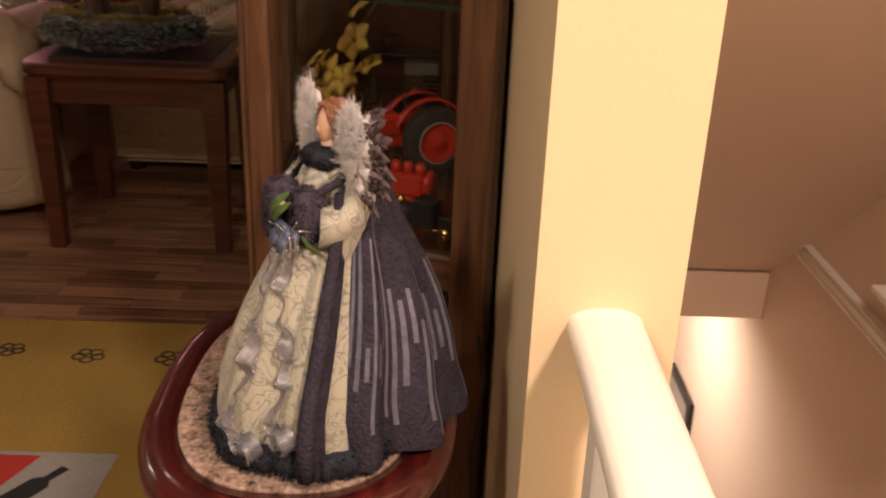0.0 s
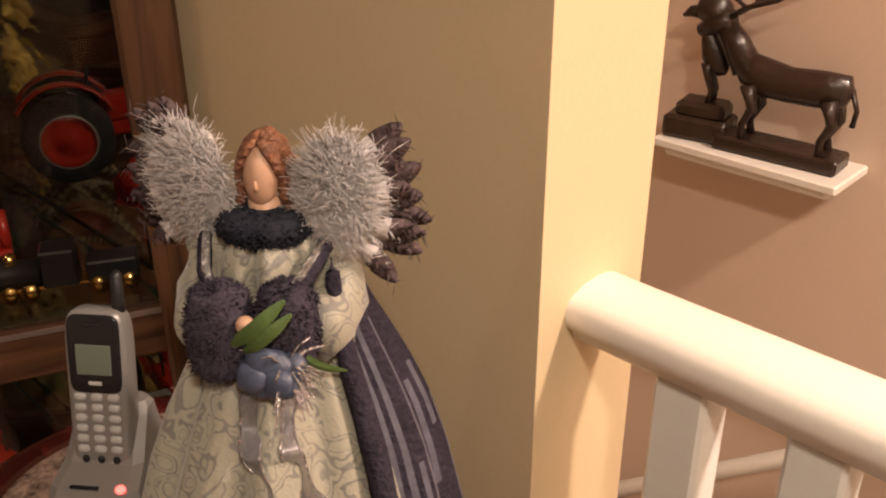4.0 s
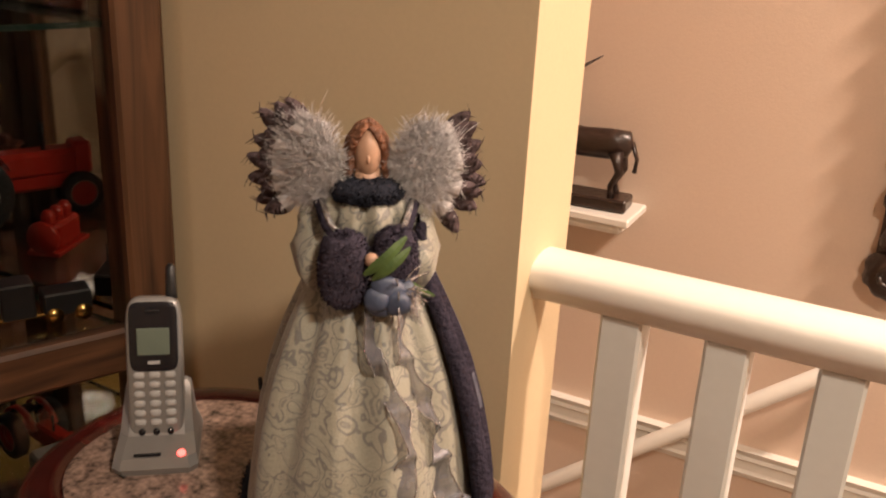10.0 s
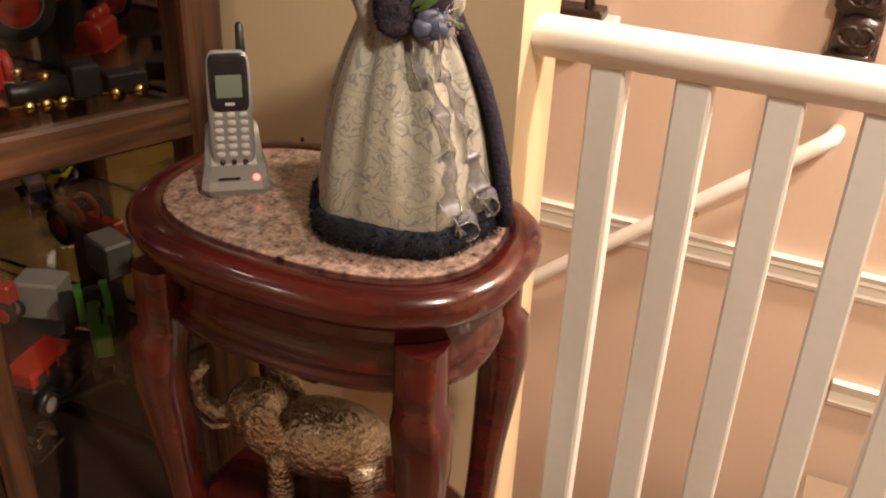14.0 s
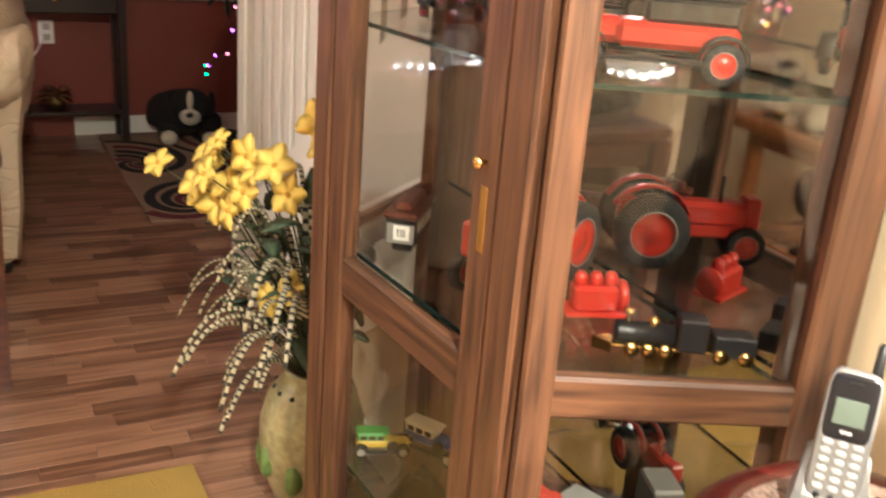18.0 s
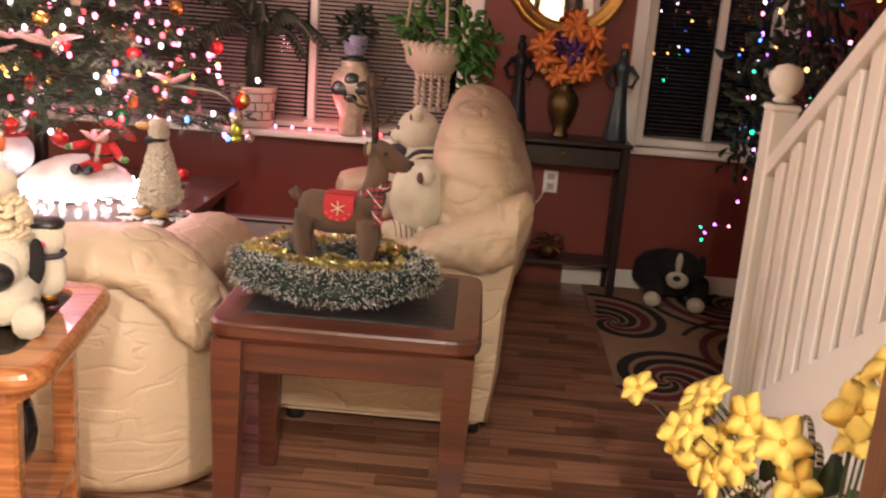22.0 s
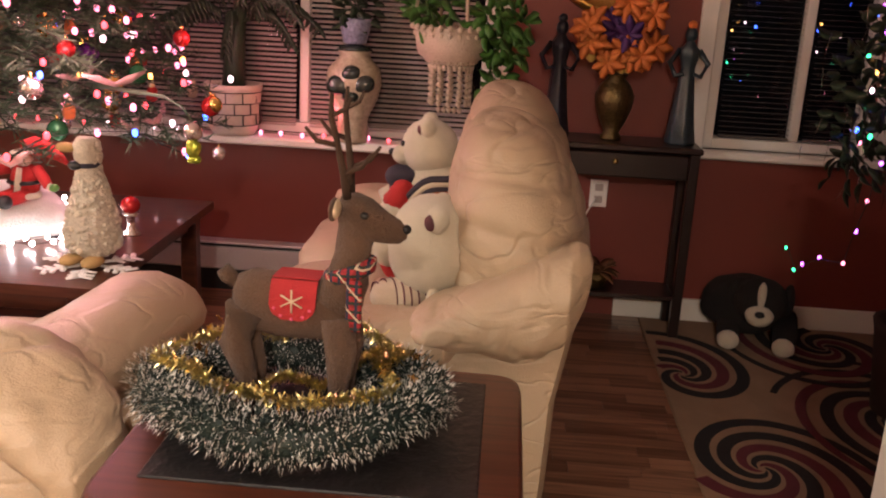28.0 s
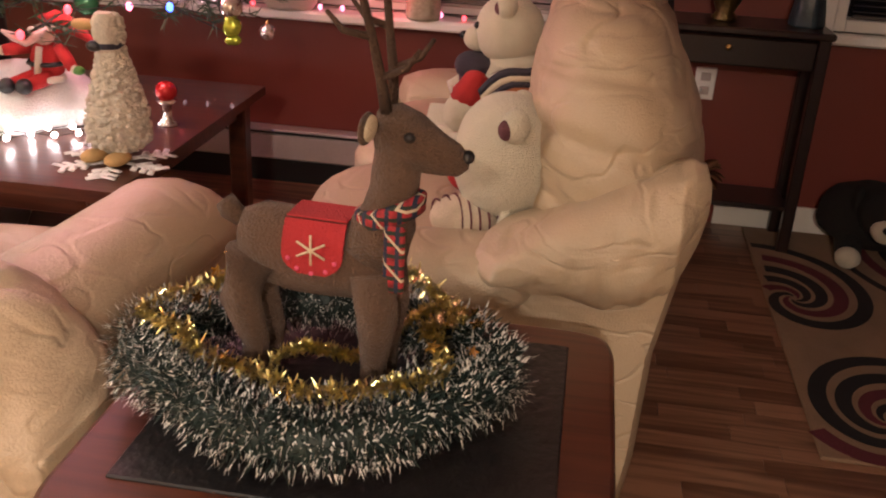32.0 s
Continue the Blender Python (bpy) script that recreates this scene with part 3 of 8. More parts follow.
def loveseat():
    t = thing("loveseat", (-3.22, -0.46, 0), "puffy cream leather loveseat with a tufted back", "sofa")
    # local: x runs back along the seat, the seat faces -y
    s = Shape(LEATHER)
    ring = []
    out = [(0.0, -0.36), (0.02, -0.38), (1.5, -0.38), (1.52, -0.36), (1.52, 0.30), (1.48, 0.36), (0.05, 0.36), (0.0, 0.31)]
    out = [(-x, y) for x, y in out][::-1]
    rings = []
    for z, g in ((0.05, 0.0), (0.08, 0.012), (0.3, 0.02), (0.5, 0.0)):
        rings.append([(x - math.copysign(g, -0.76 - x) * 0 + (0.0), y * (1 + g), z) for x, y in out])
    loft(s, rings, LEATHER)
    part("base", s, t)
    s = Shape(LEATHER)
    for x in (-0.06, -1.46):
        for yy in (-0.3, 0.3):
            s2 = Shape(BLACK).lathe([(0.03, 0), (0.035, 0.055)], BLACK, 12, Matrix.Translation((x, yy, 0)))
            part("foot", s2, t)
    # outer side panels that sweep up to the back
    for x0 in (0.0, -1.52):
        s = Shape(LEATHER)
        side = [(-0.37, 0.06), (0.355, 0.06), (0.378, 0.25), (0.385, 0.48), (0.415, 0.66), (0.425, 0.76), (0.36, 0.77), (0.2, 0.61), (-0.1, 0.56), (-0.34, 0.55), (-0.385, 0.5)]
        rings = []
        for dx, k in ((-0.03, 0.96), (0.0, 1.0), (0.06, 1.0), (0.1, 0.96)):
            rings.append([(x0 - dx if x0 == 0 else x0 + dx, 0.0 + y * k, 0.5 + (z - 0.5) * k) for y, z in side])
        loft(s, rings if x0 != 0 else rings[::-1], LEATHER, True)
        part("side_panel", s, t)
        # smooth arm roll in front, and the gathered pillow that climbs to the back
        sg = -1 if x0 == 0 else 1
        s = Shape(LEATHER)
        padded(s, x0 + sg * 0.045, 0.115, [(-0.40, 0.5, 0.56), (-0.385, 0.48, 0.6), (-0.32, 0.47, 0.625), (-0.15, 0.49, 0.64), (0.0, 0.52, 0.65), (0.1, 0.54, 0.66), (0.18, 0.56, 0.65)], 3 + x0, 0.004)
        part("arm_roll", s, t)
        s = Shape(LEATHER)
        padded(s, x0 + sg * 0.03, 0.125, [(0.03, 0.6, 0.64), (0.06, 0.595, 0.665), (0.12, 0.59, 0.7), (0.2, 0.585, 0.745), (0.28, 0.565, 0.785), (0.33, 0.57, 0.815), (0.38, 0.605, 0.835), (0.41, 0.65, 0.845), (0.432, 0.7, 0.84), (0.442, 0.75, 0.815)], 8 + x0, 0.009)
        part("arm_pillow", s, t)
    for k in range(2):
        s = Shape(LEATHER)
        s.blob((-0.42 - 0.68 * k, -0.1, 0.47), (0.36, 0.32, 0.11), LEATHER, 0.6, 0.05, 5, (32, 14), seed=k)
        part("seat_cushion", s, t)
        s = Shape(LEATHER)

        def fold(p, k=k):
            q = gather(5 + k, 0.012, 0.12)(p)
            return Vector((q.x, q.y - 0.22 * max(0, p.z) ** 1.5, q.z))

        s.blob((-0.39 - 0.7 * k, 0.278, 0.735), (0.372, 0.188, 0.36), LEATHER, 0.9, 0, 5, (170, 120), fold=fold)
        part("back_cushion", s, t)
    return t


loveseat()


def sofa():
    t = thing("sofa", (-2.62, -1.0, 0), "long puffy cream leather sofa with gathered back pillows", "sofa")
    s = Shape(LEATHER)
    loft(s, [[(x, y, z) for x, y in oval(-0.46, -0.95, 0.42, 0.96, 64, 0.3)] for z in (0.06, 0.1, 0.4)], LEATHER)
    part("base", s, t)
    # back and outer skirt in one sweep, rounded at both ends
    s = Shape(LEATHER)
    prof = [(0.06, 0.06), (0.085, 0.1), (0.105, 0.3), (0.1, 0.46), (0.075, 0.58), (0.02, 0.67), (-0.06, 0.7), (-0.15, 0.68), (-0.21, 0.55), (-0.22, 0.3), (-0.22, 0.06)]
    rings = []
    R = 0.3
    for k in range(49):
        y = 0.13 - 2.14 * (0.5 - 0.5 * math.cos(math.pi * k / 48))
        d = min(0.13 - y, y + 2.01)
        top = 0.745 - 0.5 * max(0.0, y + 0.28) ** 2 - 1.4 * max(0.0, y + 0.08) ** 1.7
        c = R - max(0.0, R * R - max(0.0, R - d) ** 2) ** 0.5
        ring = []
        for x, z in prof:
            w = 0.008 * noise.noise(Vector((x * 9, y * 6, z * 5)))
            k2 = 0.9 * c if x > -0.1 else -0.05 * c
            ring.append((max(-0.2, x - k2) + w, y, z if z < 0.3 else 0.3 + (z - 0.3) * (top - 0.3) / 0.4))
        rings.append(ring)
    loft(s, rings, LEATHER)
    part("back", s, t)
    # corner pillow that folds down over the end of the back
    s = Shape(LEATHER)
    spine = [(-0.46, 0.7), (-0.42, 0.715), (-0.32, 0.725), (-0.2, 0.735), (-0.08, 0.735), (0.0, 0.705), (0.06, 0.645), (0.095, 0.575), (0.105, 0.535)]
    rings = []
    for k in range(65):
        u = k / 64 * (len(spine) - 1)
        q = min(int(u), len(spine) - 2)
        y, z = (spine[q][n] + (spine[q + 1][n] - spine[q][n]) * (u - q) for n in (0, 1))
        dy, dz = spine[q + 1][0] - spine[q][0], spine[q + 1][1] - spine[q][1]
        ln = math.hypot(dy, dz)
        g = math.sin(math.pi * min(1.0, max(0.04, 0.05 + 0.9 * k / 64))) ** 0.4
        ring = []
        for n in range(36):
            w = 2 * math.pi * n / 36
            f = 0.008 * noise.noise(Vector((math.cos(w) * 2, k * 0.22, math.sin(w) * 2))) - 0.008 * max(0.0, 1 - 6 * abs(noise.noise(Vector((math.cos(w) + 3, k * 0.13 + 2 * math.sin(w), 1.5)))))
            h = (0.072 * g + f) * math.sin(w)
            ring.append((-0.03 + (0.14 * g + f) * math.cos(w), y - h * dz / ln, z - 0.03 + h * dy / ln - 0.02 * math.cos(w)))
        rings.append(ring)
    loft(s, rings, LEATHER)
    part("back_cushion", s, t)
    for k in range(3):
        s = Shape(LEATHER)
        s.blob((-0.16, -0.74 - 0.54 * k, 0.68), (0.19, 0.3, 0.165), LEATHER, 0.8, 0, 5, (110, 70), fold=gather(9 + k, 0.004, 0.15))
        part("back_cushion", s, t)
    for y in (-0.05, -1.9):
        s = Shape(LEATHER)
        rings = []
        for k in range(13):
            x = -0.08 - 0.79 * k / 12
            g = 1.0 if k < 10 else (1 - ((k - 9.5) / 3.2) ** 2) ** 0.5
            zz = 0.57 + 0.05 * (1 - k / 12)
            c = []
            for q in range(18):
                a = 2 * math.pi * q / 18
                w = 1 + 0.05 * noise.noise(Vector((x * 8, math.cos(a) * 2, math.sin(a) * 2)))
                c.append((x, y - 0.02 + 0.135 * g * w * math.cos(a), zz - 0.16 * (1 - g) + 0.1 * g * w * math.sin(a)))
            rings.append(c)
        loft(s, rings, LEATHER)
        part("arm_pillow", s, t)
        part("arm_panel", Shape(LEATHER).box((-0.43, y - 0.02, 0.3), (0.78, 0.2, 0.5), LEATHER, 0.05), t)
    for k in range(3):
        part("seat_cushion", Shape(LEATHER).blob((-0.5, -0.36 - 0.6 * k, 0.42), (0.34, 0.3, 0.11), LEATHER, 0.6, 0.05, 5, (32, 14), seed=k), t)
    return t


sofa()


# ---------------- tables ----------------
def end_table():
    t = thing("end_table", (-2.68, -0.495, 0), "dark cherry wood end table with a black slate inset", "table")
    s = Shape(WALNUT)
    loft(s, [[(x, y, z) for x, y in oval(0, 0, 0.295 - g, 0.33 - g, 40, 0.16)] for z, g in ((0.59, 0.014), (0.6, 0.008), (0.606, 0.0), (0.632, 0.0), (0.638, 0.003), (0.64, 0.008))], WALNUT, False)
    part("tabletop", s, t)
    part("slate_inset", Shape(SLATE).box((-0.01, 0, 0.641), (0.44, 0.52, 0.006), SLATE, 0.002), t, "black slate panel")
    for x in (-0.235, 0.235):
        part("apron", Shape(WALNUT).box((x, 0, 0.545), (0.02, 0.5, 0.09), WALNUT, 0.003), t)
    for y in (-0.27, 0.27):
        part("apron", Shape(WALNUT).box((0, y, 0.545), (0.44, 0.02, 0.09), WALNUT, 0.003), t)
    for x in (-0.245, 0.245):
        for y in (-0.28, 0.28):
            s = Shape(WALNUT)
            rings = []
            for z, w in ((0, 0.024), (0.3, 0.03), (0.5, 0.036), (0.592, 0.036)):
                rings.append([(x + a * w, y + b * w, z) for a, b in ((-1, -1), (1, -1), (1, 1), (-1, 1))])
            loft(s, rings, WALNUT, False)
            part("leg", s, t)
    return t


end_table()


def coffee_table():
    t = thing("coffee_table", (-4.13, -1.9, 0), "dark cherry wood coffee table with a lower shelf", "table")
    s = Shape(WALNUT)
    s.prism([(-0.54, -0.58), (0.54, -0.58), (0.54, 0.58), (-0.54, 0.58)], 0.5, 0.53, WALNUT)
    part("tabletop", s, t)
    for x in (-0.46, 0.46):
        part("apron", Shape(WALNUT).box((x, 0, 0.465), (0.025, 1.0, 0.07), WALNUT, 0.004), t)
    for y in (-0.5, 0.5):
        part("apron", Shape(WALNUT).box((0, y, 0.465), (0.9, 0.025, 0.07), WALNUT, 0.004), t)
    for x in (-0.47, 0.47):
        for y in (-0.51, 0.51):
            part("leg", Shape(WALNUT).box((x, y, 0.25), (0.06, 0.06, 0.5), WALNUT, 0.006), t)
    part("lower_shelf", Shape(WALNUT).box((0, 0, 0.15), (0.9, 0.98, 0.025), WALNUT, 0.004), t)
    return t


coffee_table()


def console_table():
    t = thing("console_table", (-5.07, 0.265, 0), "espresso console table below the gold mirror", "table")
    part("tabletop", Shape(ESPRESSO).box((0, 0, 0.79), (0.26, 0.58, 0.025), ESPRESSO, 0.006), t)
    part("drawer_front", Shape(ESPRESSO).box((0.105, 0, 0.72), (0.02, 0.48, 0.1), ESPRESSO, 0.006), t)
    part("drawer_box", Shape(ESPRESSO).box((-0.02, 0, 0.72), (0.2, 0.5, 0.11), ESPRESSO, 0.003), t)
    part("drawer_knob", Shape(BRASS).blob((0.125, -0.05, 0.735), (0.012, 0.012, 0.012), BRASS, 1, 0, 1, (12, 8)), t, "small brass knob")
    for x in (-0.1, 0.1):
        for y in (-0.26, 0.26):
            part("leg", Shape(ESPRESSO).box((x, y, 0.39), (0.04, 0.04, 0.78), ESPRESSO, 0.004), t)
    part("lower_shelf", Shape(ESPRESSO).box((0, 0, 0.17), (0.2, 0.5, 0.02), ESPRESSO, 0.003), t)
    return t


console_table()


def oak_table():
    t = thing("oak_side_table", (-2.12, -1.3, 0), "honey oak side table with a smoked glass inset", "table", turn=8)
    s = Shape(HONEY)
    out = oval(0, 0, 0.285, 0.285, 48, 0.24)
    inn = oval(0, 0, 0.22, 0.22, 48, 0.22)
    prof = [(-0.02, 0.648), (0.004, 0.651), (0.02, 0.658), (0.028, 0.668), (0.026, 0.68), (0.016, 0.689), (0.0, 0.695), (-0.03, 0.6985)]
    rings = [[(x * (1 + a), y * (1 + a), z) for x, y in out] for a, z in prof] + [[(x, y, 0.7) for x, y in inn], [(x, y, 0.67) for x, y in inn]]
    loft(s, rings + [rings[0]], HONEY, False, cap=False)
    part("top_frame", s, t)
    SMOKE = material("smoked_glass", (0.03, 0.022, 0.015), 0.06, spread=0.1, bump=0)
    part("glass_inset", Shape(SMOKE).prism(oval(0, 0, 0.222, 0.222, 48, 0.3), 0.685, 0.692, SMOKE), t, "smoked glass inset")
    part("apron", Shape(HONEY).prism(oval(0, 0, 0.235, 0.235, 40, 0.3), 0.6, 0.65, HONEY), t)
    for x in (-0.19, 0.19):
        for y in (-0.19, 0.19):
            part("leg", Shape(HONEY).box((x, y, 0.31), (0.05, 0.05, 0.62), HONEY, 0.008), t)
    part("lower_shelf", Shape(HONEY).prism(oval(0, 0, 0.22, 0.22, 40, 0.3), 0.26, 0.28, HONEY), t)
    return t


oak_table()

# ---------------- hall: oval table, telephone, doll ----------------
def granite():
    m = material("brown_marble", (0.235, 0.165, 0.135), 0.2, spread=1.1, scale=75, fine=210, bump=0.02, coat=0.3)
    return m


MARBLE = granite()
TZ = 0.823
TC = (-0.251, 0.381)


def side_table():
    t = thing("oval_table", (TC[0], TC[1], 0), "oval mahogany side table with a brown marble inset", "table")

    def ring(a, b, z):
        return [(x, y, z) for x, y in oval(0, 0, a, b, 64, 0.78)]

    s = Shape(MAHOG)
    prof = [(-0.03, -0.062), (-0.018, -0.056), (-0.02, -0.044), (-0.006, -0.036), (0.0, -0.024), (0.0, -0.012), (-0.008, -0.003), (-0.018, 0.0), (-0.034, -0.001), (-0.035, -0.006)]
    loft(s, [ring(0.209 + d, 0.149 + d, TZ + z) for d, z in prof], MAHOG)
    part("tabletop", s, t)
    part("marble_inset", loft(Shape(MARBLE), [ring(0.174, 0.114, TZ - 0.01), ring(0.174, 0.114, TZ), ring(0.171, 0.111, TZ + 0.001)], MARBLE, False), t, "polished brown marble")
    s = Shape(MAHOG)
    prof = [(0.0, -0.125), (0.008, -0.12), (0.008, -0.112), (0.0, -0.106), (0.006, -0.1), (0.0, -0.094), (0.0, -0.06)]
    loft(s, [ring(0.171 + d, 0.113 + d, TZ + z) for d, z in prof], MAHOG)
    part("apron", s, t)
    for sx in (-1, 1):
        for sy in (-1, 1):
            s = Shape(MAHOG)
            rings = []
            for z, off, w in ((TZ - 0.06, 0.0, 0.023), (TZ - 0.13, 0.0, 0.023), (TZ - 0.14, 0.004, 0.027), (TZ - 0.2, 0.008, 0.025), (TZ - 0.33, 0.0, 0.018), (0.3, -0.01, 0.015), (0.12, 0.0, 0.014), (0.03, 0.02, 0.018), (0.0, 0.03, 0.02)):
                cx, cy = sx * (0.148 + off), sy * (0.094 + off)
                rings.append([(cx + w * c * (abs(c) ** -0.4 if c else 1), cy + w * d * (abs(d) ** -0.4 if d else 1), z) for c, d in ((math.cos(q * math.pi / 6), math.sin(q * math.pi / 6)) for q in range(12))])
            loft(s, rings[::-1], MAHOG)
            part("leg", s, t)
    part("lower_shelf", loft(Shape(MAHOG), [ring(0.16, 0.105, 0.4), ring(0.168, 0.113, 0.407), ring(0.168, 0.113, 0.415), ring(0.16, 0.105, 0.422)], MAHOG), t)
    return t


side_table()

# silver elephant on the lower shelf
SILVER = material("tarnished_silver", (0.5, 0.45, 0.36), 0.25, 1.0, spread=0.4, scale=40, fine=160, bump=0.6)
t = thing("elephant_figurine", (-0.275, 0.395, 0.422), "tarnished silver elephant figurine with a raised trunk", "figurine", turn=14)
t.scale = (1.1, 1.1, 1.1)
part("body", Shape(SILVER).blob((0, 0, 0.075), (0.07, 0.042, 0.045), SILVER, 0.9, 0.06, 30, (24, 14)), t)
part("head", Shape(SILVER).blob((-0.075, 0, 0.1), (0.036, 0.032, 0.036), SILVER, 1, 0.05, 30, (20, 12)), t)
for y in (-0.034, 0.034):
    part("ear", Shape(SILVER).blob((-0.058, y, 0.1), (0.024, 0.006, 0.034), SILVER, 1, 0.1, 30, (14, 10)), t)
    part("tusk", Shape(SILVER).tube([(-0.1, y * 0.4, 0.085), (-0.122, y * 0.5, 0.08), (-0.135, y * 0.5, 0.09)], [0.004, 0.0035, 0.001], SILVER, 8), t)
part("trunk", Shape(SILVER).tube([(-0.1, 0, 0.095), (-0.122, 0, 0.085), (-0.14, 0, 0.1), (-0.145, 0, 0.13), (-0.13, 0, 0.15)], [0.014, 0.011, 0.009, 0.008, 0.006], SILVER), t)
for x in (-0.045, 0.045):
    for y in (-0.024, 0.024):
        part("leg", Shape(SILVER).lathe([(0.017, 0), (0.015, 0.01), (0.014, 0.05), (0.017, 0.07)], SILVER, 12, Matrix.Translation((x, y, 0))), t)
part("tail", Shape(SILVER).tube([(0.068, 0, 0.085), (0.078, 0, 0.06), (0.076, 0, 0.04)], [0.004, 0.003, 0.004], SILVER, 6), t)


def phone():
    PLASTIC = material("silver_plastic", (0.26, 0.255, 0.25), 0.35, 0.35, spread=0.06, bump=0.02)
    DARKP = material("black_glossy_plastic", (0.012, 0.012, 0.015), 0.2, spread=0.1, bump=0)
    LCD = material("lcd_green_grey", (0.12, 0.15, 0.12), 0.3, spread=0.05, bump=0)
    KEYM = material("pale_grey_keys", (0.42, 0.42, 0.42), 0.4, spread=0.05, bump=0)
    LED = glow("red_led", (1.0, 0.12, 0.1), 14)
    t = thing("cordless_phone", (-0.366, 0.379, TZ + 0.001), "silver cordless phone upright in its charging base", "phone", turn=38)
    t.scale = (0.94, 0.94, 1.02)
    s = Shape(PLASTIC)
    rings = []
    for z, w, y0, y1 in ((0.0, 0.034, -0.038, 0.04), (0.006, 0.036, -0.04, 0.042), (0.014, 0.034, -0.036, 0.04), (0.022, 0.031, -0.014, 0.038), (0.05, 0.028, 0.012, 0.036), (0.054, 0.025, 0.016, 0.033)):
        rings.append([(x, y, z) for x, y in ((-w, y0 + 0.006), (-w + 0.007, y0), (w - 0.007, y0), (w, y0 + 0.006), (w, y1 - 0.006), (w - 0.007, y1), (-w + 0.007, y1), (-w, y1 - 0.006))])
    loft(s, rings, PLASTIC, False)
    part("charging_base", s, t)
    part("led", Shape(LED).blob((0.022, -0.034, 0.0165), (0.0038, 0.0038, 0.0028), LED, 1, 0, 1, (12, 8)), t, "glowing red light")
    part("logo_bar", Shape(DARKP).box((-0.006, -0.0342, 0.0162), (0.022, 0.003, 0.0012), DARKP, 0, pose(0, 0, 0)), t)
    tilt = pose(0, -0.004, 0.014, -14, 0, 0)
    h = part("handset", Shape(PLASTIC).blob((0, 0, 0.058), (0.0235, 0.0115, 0.06), PLASTIC, 0.32, 0, 1, (32, 20)), t, at=tilt)
    part("display_bezel", Shape(DARKP).blob((0, -0.0075, 0.086), (0.0205, 0.0048, 0.029), DARKP, 0.3, 0, 1, (28, 16)), h)
    part("display", Shape(LCD).box((0, -0.0125, 0.083), (0.027, 0.001, 0.022), LCD, 0.0008), h)
    part("earpiece", Shape(BLACK).box((0, -0.0125, 0.108), (0.012, 0.001, 0.002), BLACK, 0.0004), h)
    part("brand_bar", Shape(KEYM).box((0, -0.0125, 0.066), (0.01, 0.0008, 0.0028), KEYM, 0.0002), h)
    key = Shape(KEYM).blob((0, 0, 0), (0.0048, 0.002, 0.0028), KEYM, 0.7, 0, 1, (12, 8)).mesh("key")
    for r in range(6):
        for c in range(3):
            part("key", key, h).location = (-0.013 + 0.013 * c, -0.0115, 0.0555 - 0.0078 * r)
    for c in range(3):
        part("round_key", Shape(DARKP).blob((-0.012 + 0.012 * c, -0.0115, 0.0085), (0.003, 0.002, 0.003), DARKP, 1, 0, 1, (10, 8)), h)
    part("antenna", Shape(BLACK).lathe([(0.0052, 0), (0.0048, 0.006), (0.0042, 0.026), (0.002, 0.029)], BLACK, 12, pose(0.015, 0.002, 0.115)), h, "black stub antenna")
    return t


phone()


def scroll_cloth(name, ground, line, scale):
    """Woven cloth with scrolling figure: bands along the contours of a soft noise."""
    m = material(name, ground, 0.5, spread=0.08, scale=30, fine=420, bump=0.12, sheen=0.3)
    n, l = m.node_tree.nodes, m.node_tree.links
    b = n["Principled BSDF"]
    src = b.inputs["Base Color"].links[0].from_socket
    tc, no, ramp, mx = (n.new(k) for k in ("ShaderNodeTexCoord", "ShaderNodeTexNoise", "ShaderNodeValToRGB", "ShaderNodeMix"))
    no.inputs["Scale"].default_value, no.inputs["Detail"].default_value, no.inputs["Distortion"].default_value = scale, 0.6, 1.6
    l.new(tc.outputs["Object"], no.inputs["Vector"])
    cr = ramp.color_ramp
    cr.elements[0].position, cr.elements[0].color = 0.38, (0, 0, 0, 1)
    cr.elements[1].position, cr.elements[1].color = 0.62, (0, 0, 0, 1)
    for p, v in ((0.425, 0), (0.44, 1), (0.475, 1), (0.49, 0), (0.55, 0), (0.565, 0.8), (0.585, 0.8), (0.6, 0)):
        cr.elements.new(p).color = (v, v, v, 1)
    l.new(no.outputs["Fac"], ramp.inputs[0])
    mx.data_type = "RGBA"
    l.new(ramp.outputs[0], mx.inputs["Factor"])
    l.new(src, mx.inputs["A"])
    mx.inputs["B"].default_value = (*line, 1)
    l.new(mx.outputs["Result"], b.inputs["Base Color"])
    return m


